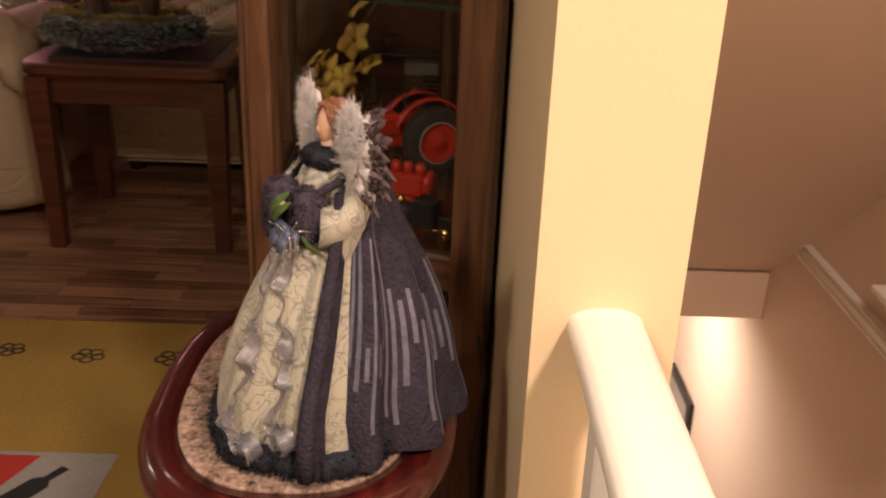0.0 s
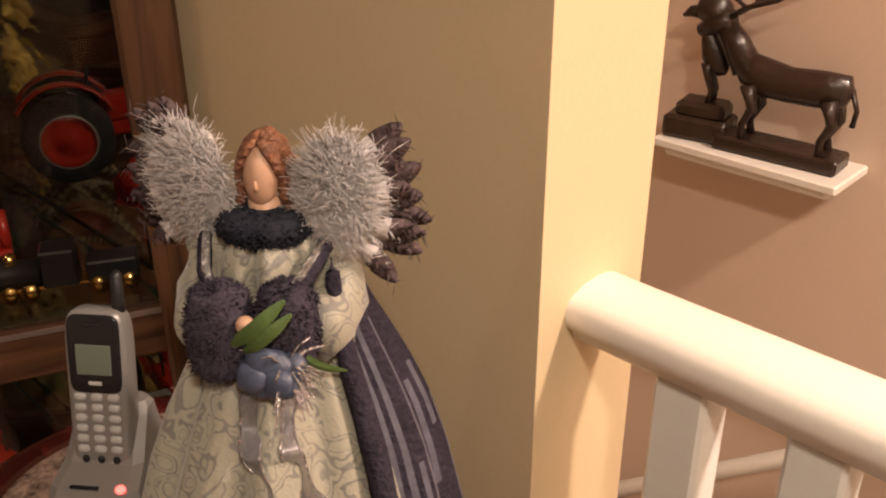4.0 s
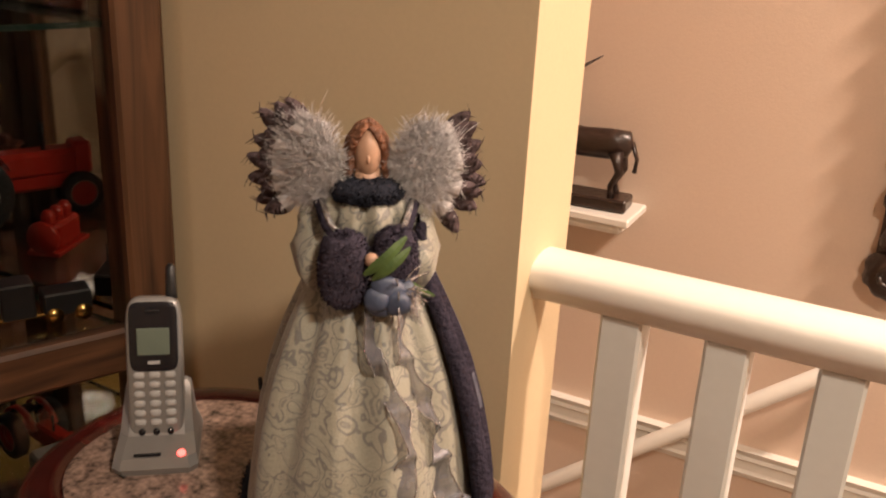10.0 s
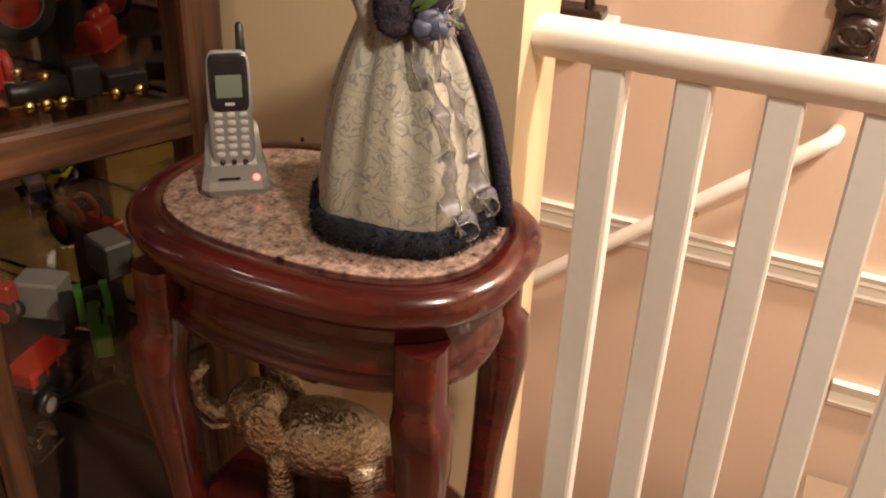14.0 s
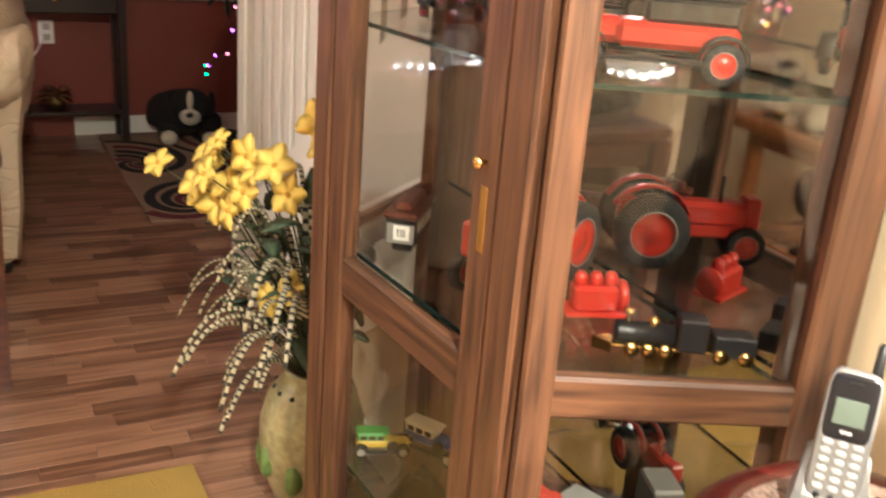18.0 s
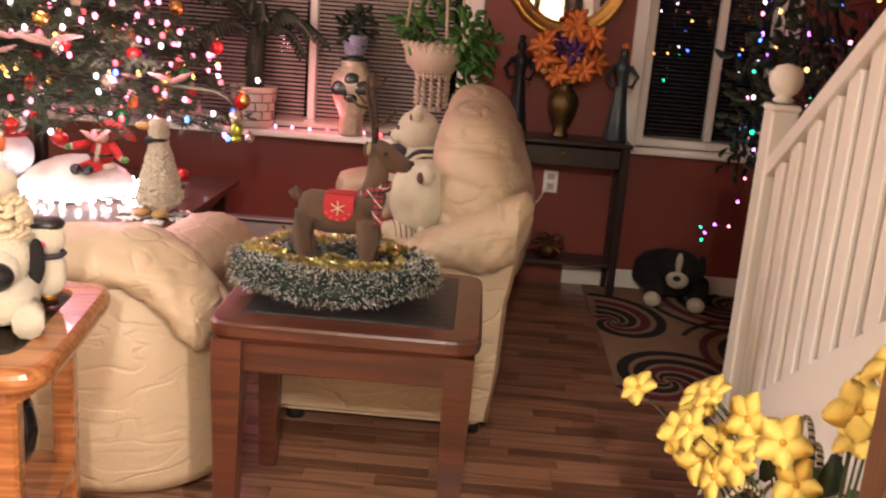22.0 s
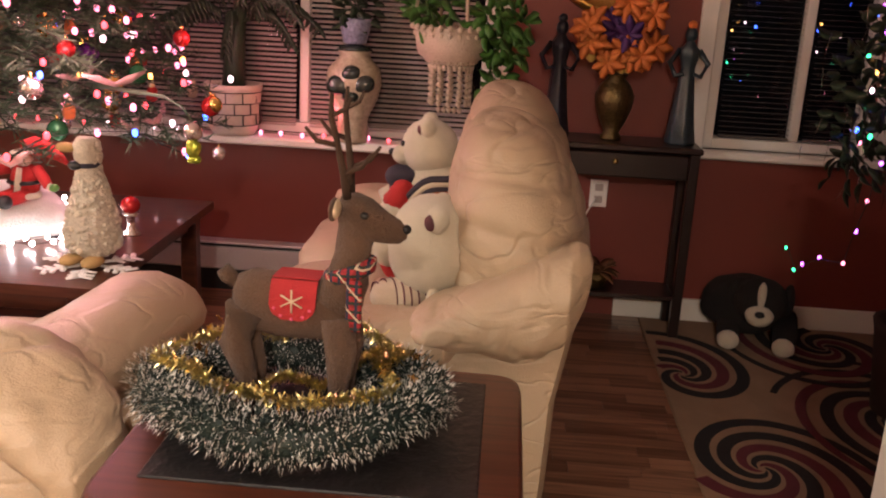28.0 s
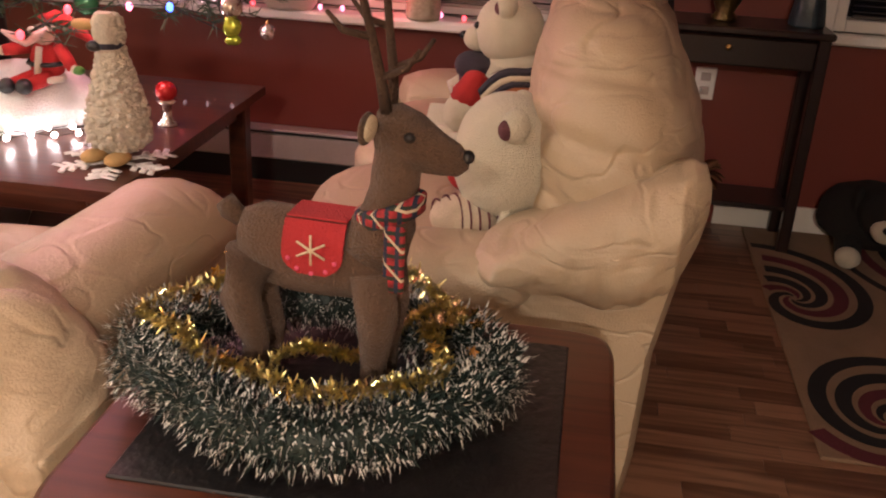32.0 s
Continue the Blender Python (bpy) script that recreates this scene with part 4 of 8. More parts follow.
def doll():
    """A table-top angel doll: one plain mesh."""
    BROCADE = scroll_cloth("cream_brocade", (0.3, 0.29, 0.235), (0.165, 0.162, 0.152), 46)
    CAPE = material("slate_violet_velvet", (0.03, 0.026, 0.04), 0.8, spread=0.4, scale=40, fine=260, bump=0.5)
    SATIN = material("pale_blue_grey_satin", (0.085, 0.088, 0.12), 0.35, spread=0.3, scale=60, fine=120, bump=0.2)
    FUR = material("dark_blue_fur", (0.022, 0.024, 0.034), 0.95, spread=0.5, scale=80, fine=380, bump=0.25)
    MUFF = material("slate_purple_fur", (0.05, 0.043, 0.062), 0.95, spread=0.5, scale=90, fine=420, bump=0.3)
    SKIN = material("bisque_face", (0.47, 0.29, 0.2), 0.5, spread=0.04, bump=0)
    HAIR = material("auburn_moulded_hair", (0.2, 0.085, 0.045), 0.5, spread=0.45, scale=90, fine=200, bump=0.8)
    DOWN = material("white_down", (0.5, 0.475, 0.485), 0.95, spread=0.08, scale=60, fine=300, bump=0.2, sheen=0.8)
    TIP = material("grey_brown_feather", (0.09, 0.066, 0.07), 0.8, spread=0.5, scale=70, fine=200, bump=0.4)
    LEAF = material("green_satin_leaf", (0.06, 0.11, 0.028), 0.6, spread=0.3, scale=80)
    BLOOM = material("blue_satin_rose", (0.05, 0.065, 0.11), 0.45, spread=0.3, scale=60)
    RIBBON = material("sheer_grey_ribbon", (0.16, 0.16, 0.19), 0.35, 0.2, spread=0.5, scale=120, alpha=0.6)
    CORD = material("silver_cord", (0.6, 0.6, 0.62), 0.25, 0.9, spread=0.4, scale=200, fine=400, bump=0.8)
    for m in (CAPE, FUR, MUFF, TIP):
        m.node_tree.nodes["Principled BSDF"].inputs["Specular IOR Level"].default_value = 0.08
    s = Shape(BROCADE)
    rng = random.Random(3)
    R = rng.uniform

    # gown: deep pleats from the waist that open towards the hem
    def pleat(a, z):
        k = min(1.0, max(0.12, z / 0.16))
        front = 0.5 - 0.5 * math.sin(a)
        return 1 + 0.09 * k * front * math.sin(9 * a + 0.6) + 0.03 * math.sin(5 * a + 2.1) + 0.035 * k * math.sin(17 * a + 0.9)

    prof = [(0.09, 0.004), (0.092, 0.014), (0.0905, 0.035), (0.087, 0.065), (0.081, 0.1), (0.072, 0.135), (0.061, 0.165), (0.05, 0.19), (0.042, 0.207), (0.037, 0.222), (0.036, 0.24), (0.036, 0.255), (0.03, 0.268), (0.015, 0.276)]
    s.lathe(prof, BROCADE, 120, wave=pleat)

    def hem(a):
        return pleat(a, 0.0) * (1 + 0.012 * math.sin(31 * a) + 0.008 * math.sin(53 * a))

    rings = []
    for r, z in ((0.088, 0.0), (0.095, 0.003), (0.0985, 0.013), (0.0975, 0.024), (0.092, 0.031), (0.085, 0.025)):
        rings.append([(r * hem(a) * math.cos(a), r * hem(a) * math.sin(a), z + 0.002 * math.sin(5 * a)) for a in (2 * math.pi * k / 96 for k in range(96))])
    loft(s, rings, FUR)

    # cape: velvet front edge, then banded satin that flares behind
    def girth(z):
        for (r0, z0), (r1, z1) in zip(prof, prof[1:]):
            if z0 <= z <= z1:
                return r0 + (r1 - r0) * (z - z0) / (z1 - z0)
        return prof[0][0]

    def drape(deg, z):
        a = math.radians(deg)
        flare = math.exp(-((deg - 68) / 40) ** 2)
        low = max(0.0, 1 - z / 0.24)
        r = girth(max(z, 0.005)) + 0.004 + 0.05 * flare * low ** 0.8 + (0.006 + 0.005 * low) * math.sin(math.radians(deg) * 11 + 1)
        return Vector((r * math.cos(a), r * math.sin(a), z))

    degs = [-30 + 180 * k / 90 for k in range(91)]
    zs = [0.008 + 0.25 * k / 26 for k in range(27)]
    vs = [drape(d, z) for z in zs for d in degs]
    dark, pale = [], []
    start, stop = [rng.randint(0, 10) for _ in range(90)], [rng.randint(12, 26) for _ in range(90)]
    for i in range(26):
        for k in range(90):
            f = (i * 91 + k, i * 91 + k + 1, (i + 1) * 91 + k + 1, (i + 1) * 91 + k)
            (pale if k > 8 and k % 4 in (0, 2) and start[k] < i < stop[k] else dark).append(f)
    s.add(vs, dark, CAPE)
    s.add(vs, pale, SATIN)
    edge = [drape(-30, 0.012 + 0.24 * k / 9) for k in range(10)]
    s.tube(edge, [0.008, 0.008, 0.008, 0.0075, 0.007, 0.007, 0.0065, 0.006, 0.005, 0.004], CAPE, 14)

    # puffed shoulders, bell sleeves lined in cream, plush cuffs
    for sx in (-1, 1):
        s.blob((sx * 0.032, 0.0, 0.252), (0.017, 0.017, 0.017), BROCADE, 1, 0.35, 75, (28, 18), seed=sx)
        s.tube([(sx * 0.03, 0.0, 0.258), (sx * 0.037, -0.003, 0.245), (sx * 0.04, -0.012, 0.23), (sx * 0.035, -0.024, 0.222), (sx * 0.029, -0.034, 0.222)], [0.012, 0.015, 0.0165, 0.018, 0.02], BROCADE, 22)
        # hanging back edge of the bell
        rows = []
        for j in range(7):
            u = j / 6
            c = Vector((sx * (0.042 - 0.004 * u), -0.012 - 0.004 * u, 0.235 - 0.045 * u))
            w = 0.02 * (1 - 0.55 * u)
            rows.append([c + Vector((sx * 0.009 * math.cos(q), w * math.sin(q), 0)) for q in (2 * math.pi * n / 14 for n in range(14))])
        loft(s, rows, BROCADE)
        s.tube([(sx * 0.033, -0.017, 0.268), (sx * 0.027, -0.036, 0.256), (sx * 0.016, -0.052, 0.246)], 0.0024, CORD, 6)
        s.tube([(sx * 0.035, -0.014, 0.265), (sx * 0.029, -0.034, 0.253), (sx * 0.018, -0.049, 0.243)], 0.0042, CAPE, 8)
    cuffs = ((-0.0165, -0.049, 0.226, 0.0175, 0.0155, 0.028), (0.02, -0.043, 0.23, 0.016, 0.015, 0.025))
    for k, (x, y, z, a, b, c) in enumerate(cuffs):
        s.blob((x, y, z), (a, b, c), MUFF, 0.72, 0.1, 110, (34, 26), seed=k)
    s.blob((0.002, -0.06, 0.237), (0.005, 0.005, 0.005), SKIN, 0.9, 0.1, 90, (12, 8))

    # short pile on the cuffs, collar, cape edge and hem
    for k in range(5200):
        v = Vector((rng.gauss(0, 1), rng.gauss(0, 1), rng.gauss(0, 1))).normalized()
        if k < 2400:
            x, y, z, a, b, c = cuffs[k % 2]
            g = max(abs(v.x), abs(v.y), abs(v.z)) ** 0.3
            p, m, ln = Vector((x + a * v.x / g, y + b * v.y / g, z + c * v.z / g)), MUFF, 0.0032
        elif k < 3500:
            p, m, ln = Vector((0.0265 * v.x, -0.009 + 0.025 * v.y, 0.2735 + 0.0105 * v.z)), FUR, 0.0035
        elif k < 4000:
            u = R(0, 8.9)
            p = edge[int(u)].lerp(edge[int(u) + 1], u % 1) + v * 0.007 * (1 - u / 16)
            m, ln = CAPE, 0.003
        else:
            a = R(0, 6.28)
            q = R(-1.2, 1.2)
            r = 0.092 * hem(a) + 0.007 * math.cos(q)
            p, m, ln = Vector((r * math.cos(a), r * math.sin(a), 0.015 + 0.013 * math.sin(q))), FUR, 0.0045
            v = Vector((math.cos(a) * math.cos(q), math.sin(a) * math.cos(q), math.sin(q)))
        w = v + 0.7 * Vector((R(-1, 1), R(-1, 1), R(-1, 1)))
        s.tube([p, p + w.normalized() * ln], [0.0007, 0.0002], m, 3)
    s.blob((0, -0.009, 0.2735), (0.0265, 0.025, 0.0115), FUR, 0.9, 0.1, 150, (44, 18))
    s.lathe([(0.011, 0.262), (0.0095, 0.292)], SKIN, 16, Matrix.Translation((0, -0.008, 0)))

    # head and wavy parted hair
    s.blob((0, -0.0105, 0.3015), (0.0098, 0.0108, 0.0185), SKIN, 1, 0, 1, (28, 22))
    s.blob((0, -0.0205, 0.3), (0.0015, 0.0024, 0.0036), SKIN, 1, 0, 1, (10, 8))
    s.blob((0, 0.0, 0.305), (0.0138, 0.013, 0.0205), HAIR, 0.95, 0.08, 150, (34, 24))
    for sx in (-1, 1):
        for j in range(5):
            o = 0.0017 * j
            s.tube([(sx * 0.0004, -0.0125 + o, 0.3232 + 0.0006 * j), (sx * (0.0054 + o * 0.4), -0.0158 + o * 1.6, 0.3195), (sx * (0.0096 + o * 0.5), -0.0142 + o * 1.8, 0.311),
                    (sx * (0.0124 + o * 0.4), -0.012 + o * 1.8, 0.3015), (sx * (0.0112 + o * 0.6), -0.0112 + o * 1.6, 0.2935), (sx * (0.0138 + o * 0.4), -0.0105 + o, 0.286), (sx * (0.0126 + o * 0.3), -0.011 + o, 0.28)],
                   [0.0016, 0.0027, 0.0031, 0.0029, 0.0032, 0.003, 0.0016], HAIR, 10)

    # wings: soft down inside, dark-tipped feathers along the outer rim; one of them curls forward
    wing_from = len(s.v)
    for sx in (-1, 1):
        lean = 0.012 if sx < 0 else 0.004
        M = pose(sx * 0.04, 0.024 + lean * 0.4, 0.292, 0, sx * 12, -14 if sx < 0 else -8)
        s.blob((0, 0, 0), (0.021, 0.006, 0.033), DOWN, 0.85, 0.2, 60, (30, 22), at=M)
        for k in range(3000):
            a = R(0, 6.283)
            r0 = rng.random() ** 0.5
            p = M @ Vector((0.021 * r0 * math.cos(a), -0.003 - 0.004 * (1 - r0 * r0) ** 0.5, 0.033 * r0 * math.sin(a)))
            d = Vector((sx * 0.25 + math.cos(a) * 0.5 * r0 + R(-0.6, 0.6), R(-0.25, 0.1), 0.15 + math.sin(a) * 0.5 * r0 + R(-0.6, 0.6))).normalized()
            e = Vector((R(-1, 1), R(-0.6, 0.3), R(-1, 1))) * 0.004
            ln = R(0.007, 0.015)
            s.tube([p, p + d * ln * 0.55 + e * 0.5, p + d * ln + e], [0.00035, 0.00025, 0.0001], DOWN, 3)
        for k in range(15):
            span = 150 if sx < 0 else 118
            a = math.radians(-60 + span * (k % 8) / 7 + R(-5, 5)) if k < 8 else math.radians(-52 + (span - 20) * (k - 8) / 6 + R(-5, 5))
            ln = R(0.024, 0.032) if k < 8 else R(0.016, 0.022)
            base = Vector((sx * (0.044 + 0.017 * math.cos(a)), 0.02 + lean * (0.3 + 0.5 * math.cos(a)) + 0.003 * (k % 2) - (0.004 if k > 7 else 0), 0.288 + 0.029 * math.sin(a)))
            d = Vector((sx * (math.cos(a * 0.8) + 0.1), 0.18 + 6 * lean - 0.07, math.sin(a * 0.8) + 0.05)).normalized()
            side = Vector((-sx * d.z, 0, sx * d.x)).normalized()
            rows = []
            curl = R(-0.006, 0.006)
            for j in range(10):
                u = j / 9
                w = 0.0072 * math.sin(math.pi * (0.15 + 0.75 * u)) * (1 if j < 9 else 0.5)
                c = base + d * ln * u + Vector((0, 0.004 * u * u, 0)) + side * curl * u * u
                rows.append([c - side * w, c + Vector((0, -0.0012, 0)), c + side * w, c + Vector((0, 0.0008, 0))])
            loft(s, rows[:5], DOWN)
            loft(s, rows[4:], TIP)
            for j in range(18):
                u = R(0.15, 1)
                c = base + d * ln * u + side * curl * u * u
                e = side * rng.choice((-1, 1)) * R(0.0045, 0.0068) + d * 0.004
                s.tube([c, c + e], [0.0005, 0.0001], TIP if u > 0.5 else DOWN, 3)
        # loose wisps that stand off the top
        for k in range(14):
            p = M @ Vector((R(-0.02, 0.024), -0.003, R(0.0, 0.034)))
            d = Vector((sx * R(-0.2, 0.9), R(-0.3, 0.1), R(0.2, 1))).normalized() * R(0.014, 0.028)
            s.tube([p, p + d * 0.6, p + d + Vector((R(-1, 1), 0, R(-1, 0.4))) * 0.005], [0.0004, 0.0003, 0.0001], DOWN, 3)

    wing_to = len(s.v)
    # satin rose, leaf and silver sprig in front of the cuffs
    for k in range(9):
        a = k * 2.4
        q = 0.0095 * (k / 9) ** 0.5
        s.blob((0.014 + 1.3 * q * math.cos(a), -0.062 + 0.003 * math.sin(k), 0.21 + q * math.sin(a)), (0.0095, 0.005, 0.0085), BLOOM, 0.9, 0.25, 90, (16, 12), seed=k)

    def leaf(p, q, w, mat):
        p, q = Vector(p), Vector(q)
        side = (q - p).cross(Vector((0, 1, 0))).normalized()
        rows = []
        for j in range(11):
            u = j / 10
            h = w * math.sin(math.pi * (0.1 + 0.82 * u)) * (1 + 0.12 * math.sin(9 * u))
            c = p.lerp(q, u) + Vector((0, -0.005 * math.sin(3 * u), 0))
            rows.append([c - side * h, c + Vector((0, -0.0007, 0)), c + side * h, c + Vector((0, 0.0007, 0))])
        loft(s, rows, mat, False)

    leaf((-0.003, -0.067, 0.228), (0.026, -0.062, 0.256), 0.0044, LEAF)
    leaf((0.003, -0.066, 0.224), (0.029, -0.062, 0.248), 0.004, LEAF)
    leaf((0.026, -0.054, 0.22), (0.05, -0.036, 0.2), 0.003, LEAF)
    for k in range(46):
        p = Vector((0.022, -0.06, 0.214))
        d = Vector((R(-0.2, 1), R(-0.4, 0.3), R(-0.7, 0.5))).normalized() * R(0.012, 0.03)
        s.tube([p, p + d * 0.6, p + d + Vector((0, 0, -0.004))], [0.0006, 0.0008, 0.0004], CORD, 5)

    # trailing ribbons: wide, sheer, with silver edges, crimped as they fall
    for a0, a1, zb, w0 in ((-84, -62, 0.016, 0.0085), (-66, -38, 0.03, 0.008)):
        rows = []
        for j in range(90):
            u = j / 89
            z = 0.2 - (0.2 - zb) * u
            deg = a0 + (a1 - a0) * u ** 1.3 + 5 * math.sin(u * 9 + a0)
            a = math.radians(deg)
            r = girth(z) * pleat(a, z) + 0.006 + 0.004 * math.sin(u * 41) + 0.004 * math.sin(u * 17)
            c = Vector((r * math.cos(a), r * math.sin(a), z + 0.002 * math.sin(u * 38)))
            tw = 0.9 * math.sin(u * 15 + a0)
            side = (Vector((-math.sin(a), math.cos(a), 0)) * math.cos(tw) + Vector((math.cos(a), math.sin(a), 0.6)) * math.sin(tw)) * w0 * (0.6 + 0.6 * u)
            rows.append([c - side, c + side])
        s.add([p for r in rows for p in r], [(2 * j, 2 * j + 1, 2 * j + 3, 2 * j + 2) for j in range(89)], RIBBON)
        for e in (0, 1):
            s.tube([r[e] for r in rows[::2]], 0.0008, CORD, 4)
        # the curled end
        p = rows[-1][0].lerp(rows[-1][1], 0.5)
        loop = [p + Vector((0.012 * math.sin(q), -0.006 * q / 3, 0.012 * (1 - math.cos(q)))) for q in (0.4 * n for n in range(13))]
        s.add([v + Vector((0.0, dy, dz)) for v in loop for dy, dz in ((-0.008, -0.002), (0.006, 0.004))], [(2 * j, 2 * j + 1, 2 * j + 3, 2 * j + 2) for j in range(12)], RIBBON)
        s.tube([v + Vector((0, -0.008, -0.002)) for v in loop], 0.0008, CORD, 4)
    # the figure leans back from the waist against its wings
    for k, (x, y, z) in enumerate(s.v):
        if not wing_from <= k < wing_to:
            s.v[k] = (x, y + 0.032 * min(1.0, max(0.0, (z - 0.06) / 0.16)), z)
    ob = solid("angel_doll", s, (-0.177, 0.396, TZ + 0.002), "angel doll in cream brocade gown with grey feather wings", "doll", turn=34)
    ob.scale = (0.945, 0.945, 0.925)
    return ob


doll()

# phone cord hanging at the wall behind the table
CABLE = material("black_cable", (0.01, 0.01, 0.01), 0.5)
s = Shape(CABLE)
s.tube([(-0.4, 0.556, 0.8), (-0.405, 0.567, 0.74), (-0.395, 0.555, 0.64), (-0.385, 0.56, 0.55), (-0.41, 0.566, 0.47)], 0.0022, CABLE, 6)
s.box((-0.412, 0.571, 0.452), (0.04, 0.026, 0.05), BLACK, 0.004)
solid("phone_cord", s, (0, 0, 0), "black power cord with a plug-in adapter on the wall", "cable")

# ---------------- curio cabinet ----------------
CP = [(-1.2, 0.222), (-0.672, 0.256), (-0.528, 0.575), (-1.484, 0.575)]   # front left, front right, back right, back left
CT = 1.9


def cabinet():
    t = thing("curio_cabinet", (0, 0, 0), "red oak curio cabinet with glass doors and a mirrored back", "cabinet")

    def stile(p, w, d, ang, name="stile", z0=0.08, z1=CT):
        s = Shape(OAK)
        s.box((0, 0, (z0 + z1) / 2), (w, d, z1 - z0), OAK, 0.004)
        o = part(name, s, t)
        o.matrix_basis = pose(p[0], p[1], 0, 0, 0, ang)
        return o

    def between(a, b, u):
        return (a[0] + (b[0] - a[0]) * u, a[1] + (b[1] - a[1]) * u)

    def rail(a, b, z, h, d=0.022, name="rail", cut=0.03, mat=OAKH):
        ang = math.degrees(math.atan2(b[1] - a[1], b[0] - a[0]))
        ln = math.dist(a, b)
        o = part(name, Shape(mat).box((ln / 2, 0, 0), (ln - 2 * cut, d, h), mat, 0.004), t)
        o.matrix_basis = pose(a[0], a[1], z, 0, 0, ang)
        return o

    A, B, C, D = CP
    fa = math.degrees(math.atan2(B[1] - A[1], B[0] - A[0]))
    ra = math.degrees(math.atan2(C[1] - B[1], C[0] - B[0]))
    la = math.degrees(math.atan2(A[1] - D[1], A[0] - D[0]))
    # posts at each corner, and the door's own stiles
    stile(between(A, B, 0.042), 0.052, 0.034, fa)
    stile(between(A, B, 0.145), 0.05, 0.028, fa, "door_stile")
    stile(between(A, B, 0.845), 0.05, 0.028, fa, "door_stile")
    stile(between(A, B, 0.947), 0.052, 0.034, fa)
    stile(between(B, C, 0.05), 0.036, 0.03, ra)
    stile(between(B, C, 0.925), 0.05, 0.03, ra)
    stile(between(D, A, 0.1), 0.06, 0.03, la)
    for a, b in ((A, B), (B, C), (D, A)):
        rail(a, b, 0.808 if a == B else 0.781, 0.05 if a == B else 0.06)
        rail(a, b, CT - 0.04, 0.09)
        rail(a, b, 0.13, 0.1)
        for z0, z1 in ((0.18, 0.755), (0.83, CT - 0.085)):
            ln = math.dist(a, b)
            g = part("glass_pane", Shape(CABGLASS).box((ln / 2, 0.004, (z0 + z1) / 2), (ln - 0.07, 0.004, z1 - z0), CABGLASS, 0.001), t)
            g.matrix_basis = pose(a[0], a[1], 0, 0, 0, math.degrees(math.atan2(b[1] - a[1], b[0] - a[0])))
            g.visible_shadow = False
    part("plinth", Shape(OAK).prism([(-1.22, 0.2), (-0.657, 0.236), (-0.51, 0.58), (-1.5, 0.58)], 0.0, 0.085, OAK), t)
    part("cornice", Shape(OAK).prism([(-1.225, 0.195), (-0.652, 0.231), (-0.505, 0.58), (-1.505, 0.58)], CT, CT + 0.07, OAK), t)
    part("mirror_back", Shape(DIMMIRROR).box((-0.955, 0.573, 1.0), (0.74, 0.006, 1.74), DIMMIRROR, 0.0), t, "mirrored back panel")
    part("back_post", Shape(OAK).box((-1.397, 0.567, 1.0), (0.14, 0.018, 1.76), OAK, 0.003), t)
    part("back_post", Shape(OAK).box((-0.576, 0.567, 1.0), (0.06, 0.018, 1.76), OAK, 0.003), t)
    inner = [(-1.18, 0.243), (-0.693, 0.275), (-0.565, 0.555), (-1.43, 0.555)]
    for z in (1.142, 0.812, 1.46, 0.45):
        g = part("glass_shelf", Shape(GLASS).prism(inner, z - 0.006, z, GLASS), t)
        g.visible_shadow = False
        e = Shape(SHELFEDGE)
        for a, b in zip(inner, inner[1:]):
            ang = math.degrees(math.atan2(b[1] - a[1], b[0] - a[0]))
            e.box((math.dist(a, b) / 2, -0.002, 0), (math.dist(a, b), 0.002, 0.006), SHELFEDGE, 0.0, pose(a[0], a[1], z - 0.003, 0, 0, ang))
        part("shelf_edge", e, t)
    k = part("door_knob", Shape(BRASS).lathe([(0.003, 0), (0.003, 0.007), (0.007, 0.01), (0.007, 0.014), (0.003, 0.017)], BRASS, 14, pose(-0.753, 0.238, 1.044, 90, 0, fa)), t, "small brass knob")
    part("keyhole_plate", Shape(BRASS).box((0, -0.015, 0.98), (0.013, 0.003, 0.075), BRASS, 0.0008, pose(-0.752, 0.252, 0, 0, 0, fa)), t, "brass keyhole plate")
    return t


SHELFEDGE = material("dark_glass_edge", (0.01, 0.022, 0.018), 0.1, spread=0.1, bump=0)
cabinet()

REDP = material("tractor_red", (0.42, 0.022, 0.012), 0.3, spread=0.1, coat=0.4)
TYRE = material("black_rubber", (0.014, 0.014, 0.014), 0.75, spread=0.2, fine=200, bump=0.4)
GREY = material("grey_paint", (0.26, 0.25, 0.23), 0.4, spread=0.1)


def wheel(r, w, rim, parent, x, y):
    """Axle along y."""
    M = pose(x, y, r, 90, 0, 0)
    h = part("wheel", Shape(TYRE).lathe([(r * 0.62, -w / 2), (r * 0.9, -w / 2), (r, -w / 3), (r, w / 3), (r * 0.9, w / 2), (r * 0.62, w / 2)], TYRE, 28, M, close=False), parent)
    s = Shape(rim)
    s.lathe([(r * 0.2, -w * 0.46), (r * 0.3, -w * 0.3), (r * 0.5, -w * 0.34), (r * 0.66, -w * 0.46), (r * 0.66, w * 0.46), (r * 0.5, w * 0.34), (r * 0.3, w * 0.3), (r * 0.2, w * 0.46)], rim, 24, M)
    part("rim", s, h, "red painted rim" if rim is REDP else "")
    s = Shape(GREY)
    s.lathe([(r * 0.6, -w * 0.5), (r * 0.64, -w * 0.51), (r * 0.64, w * 0.51), (r * 0.6, w * 0.5)], GREY, 24, M, close=False)
    part("whitewall", s, h)
    return h


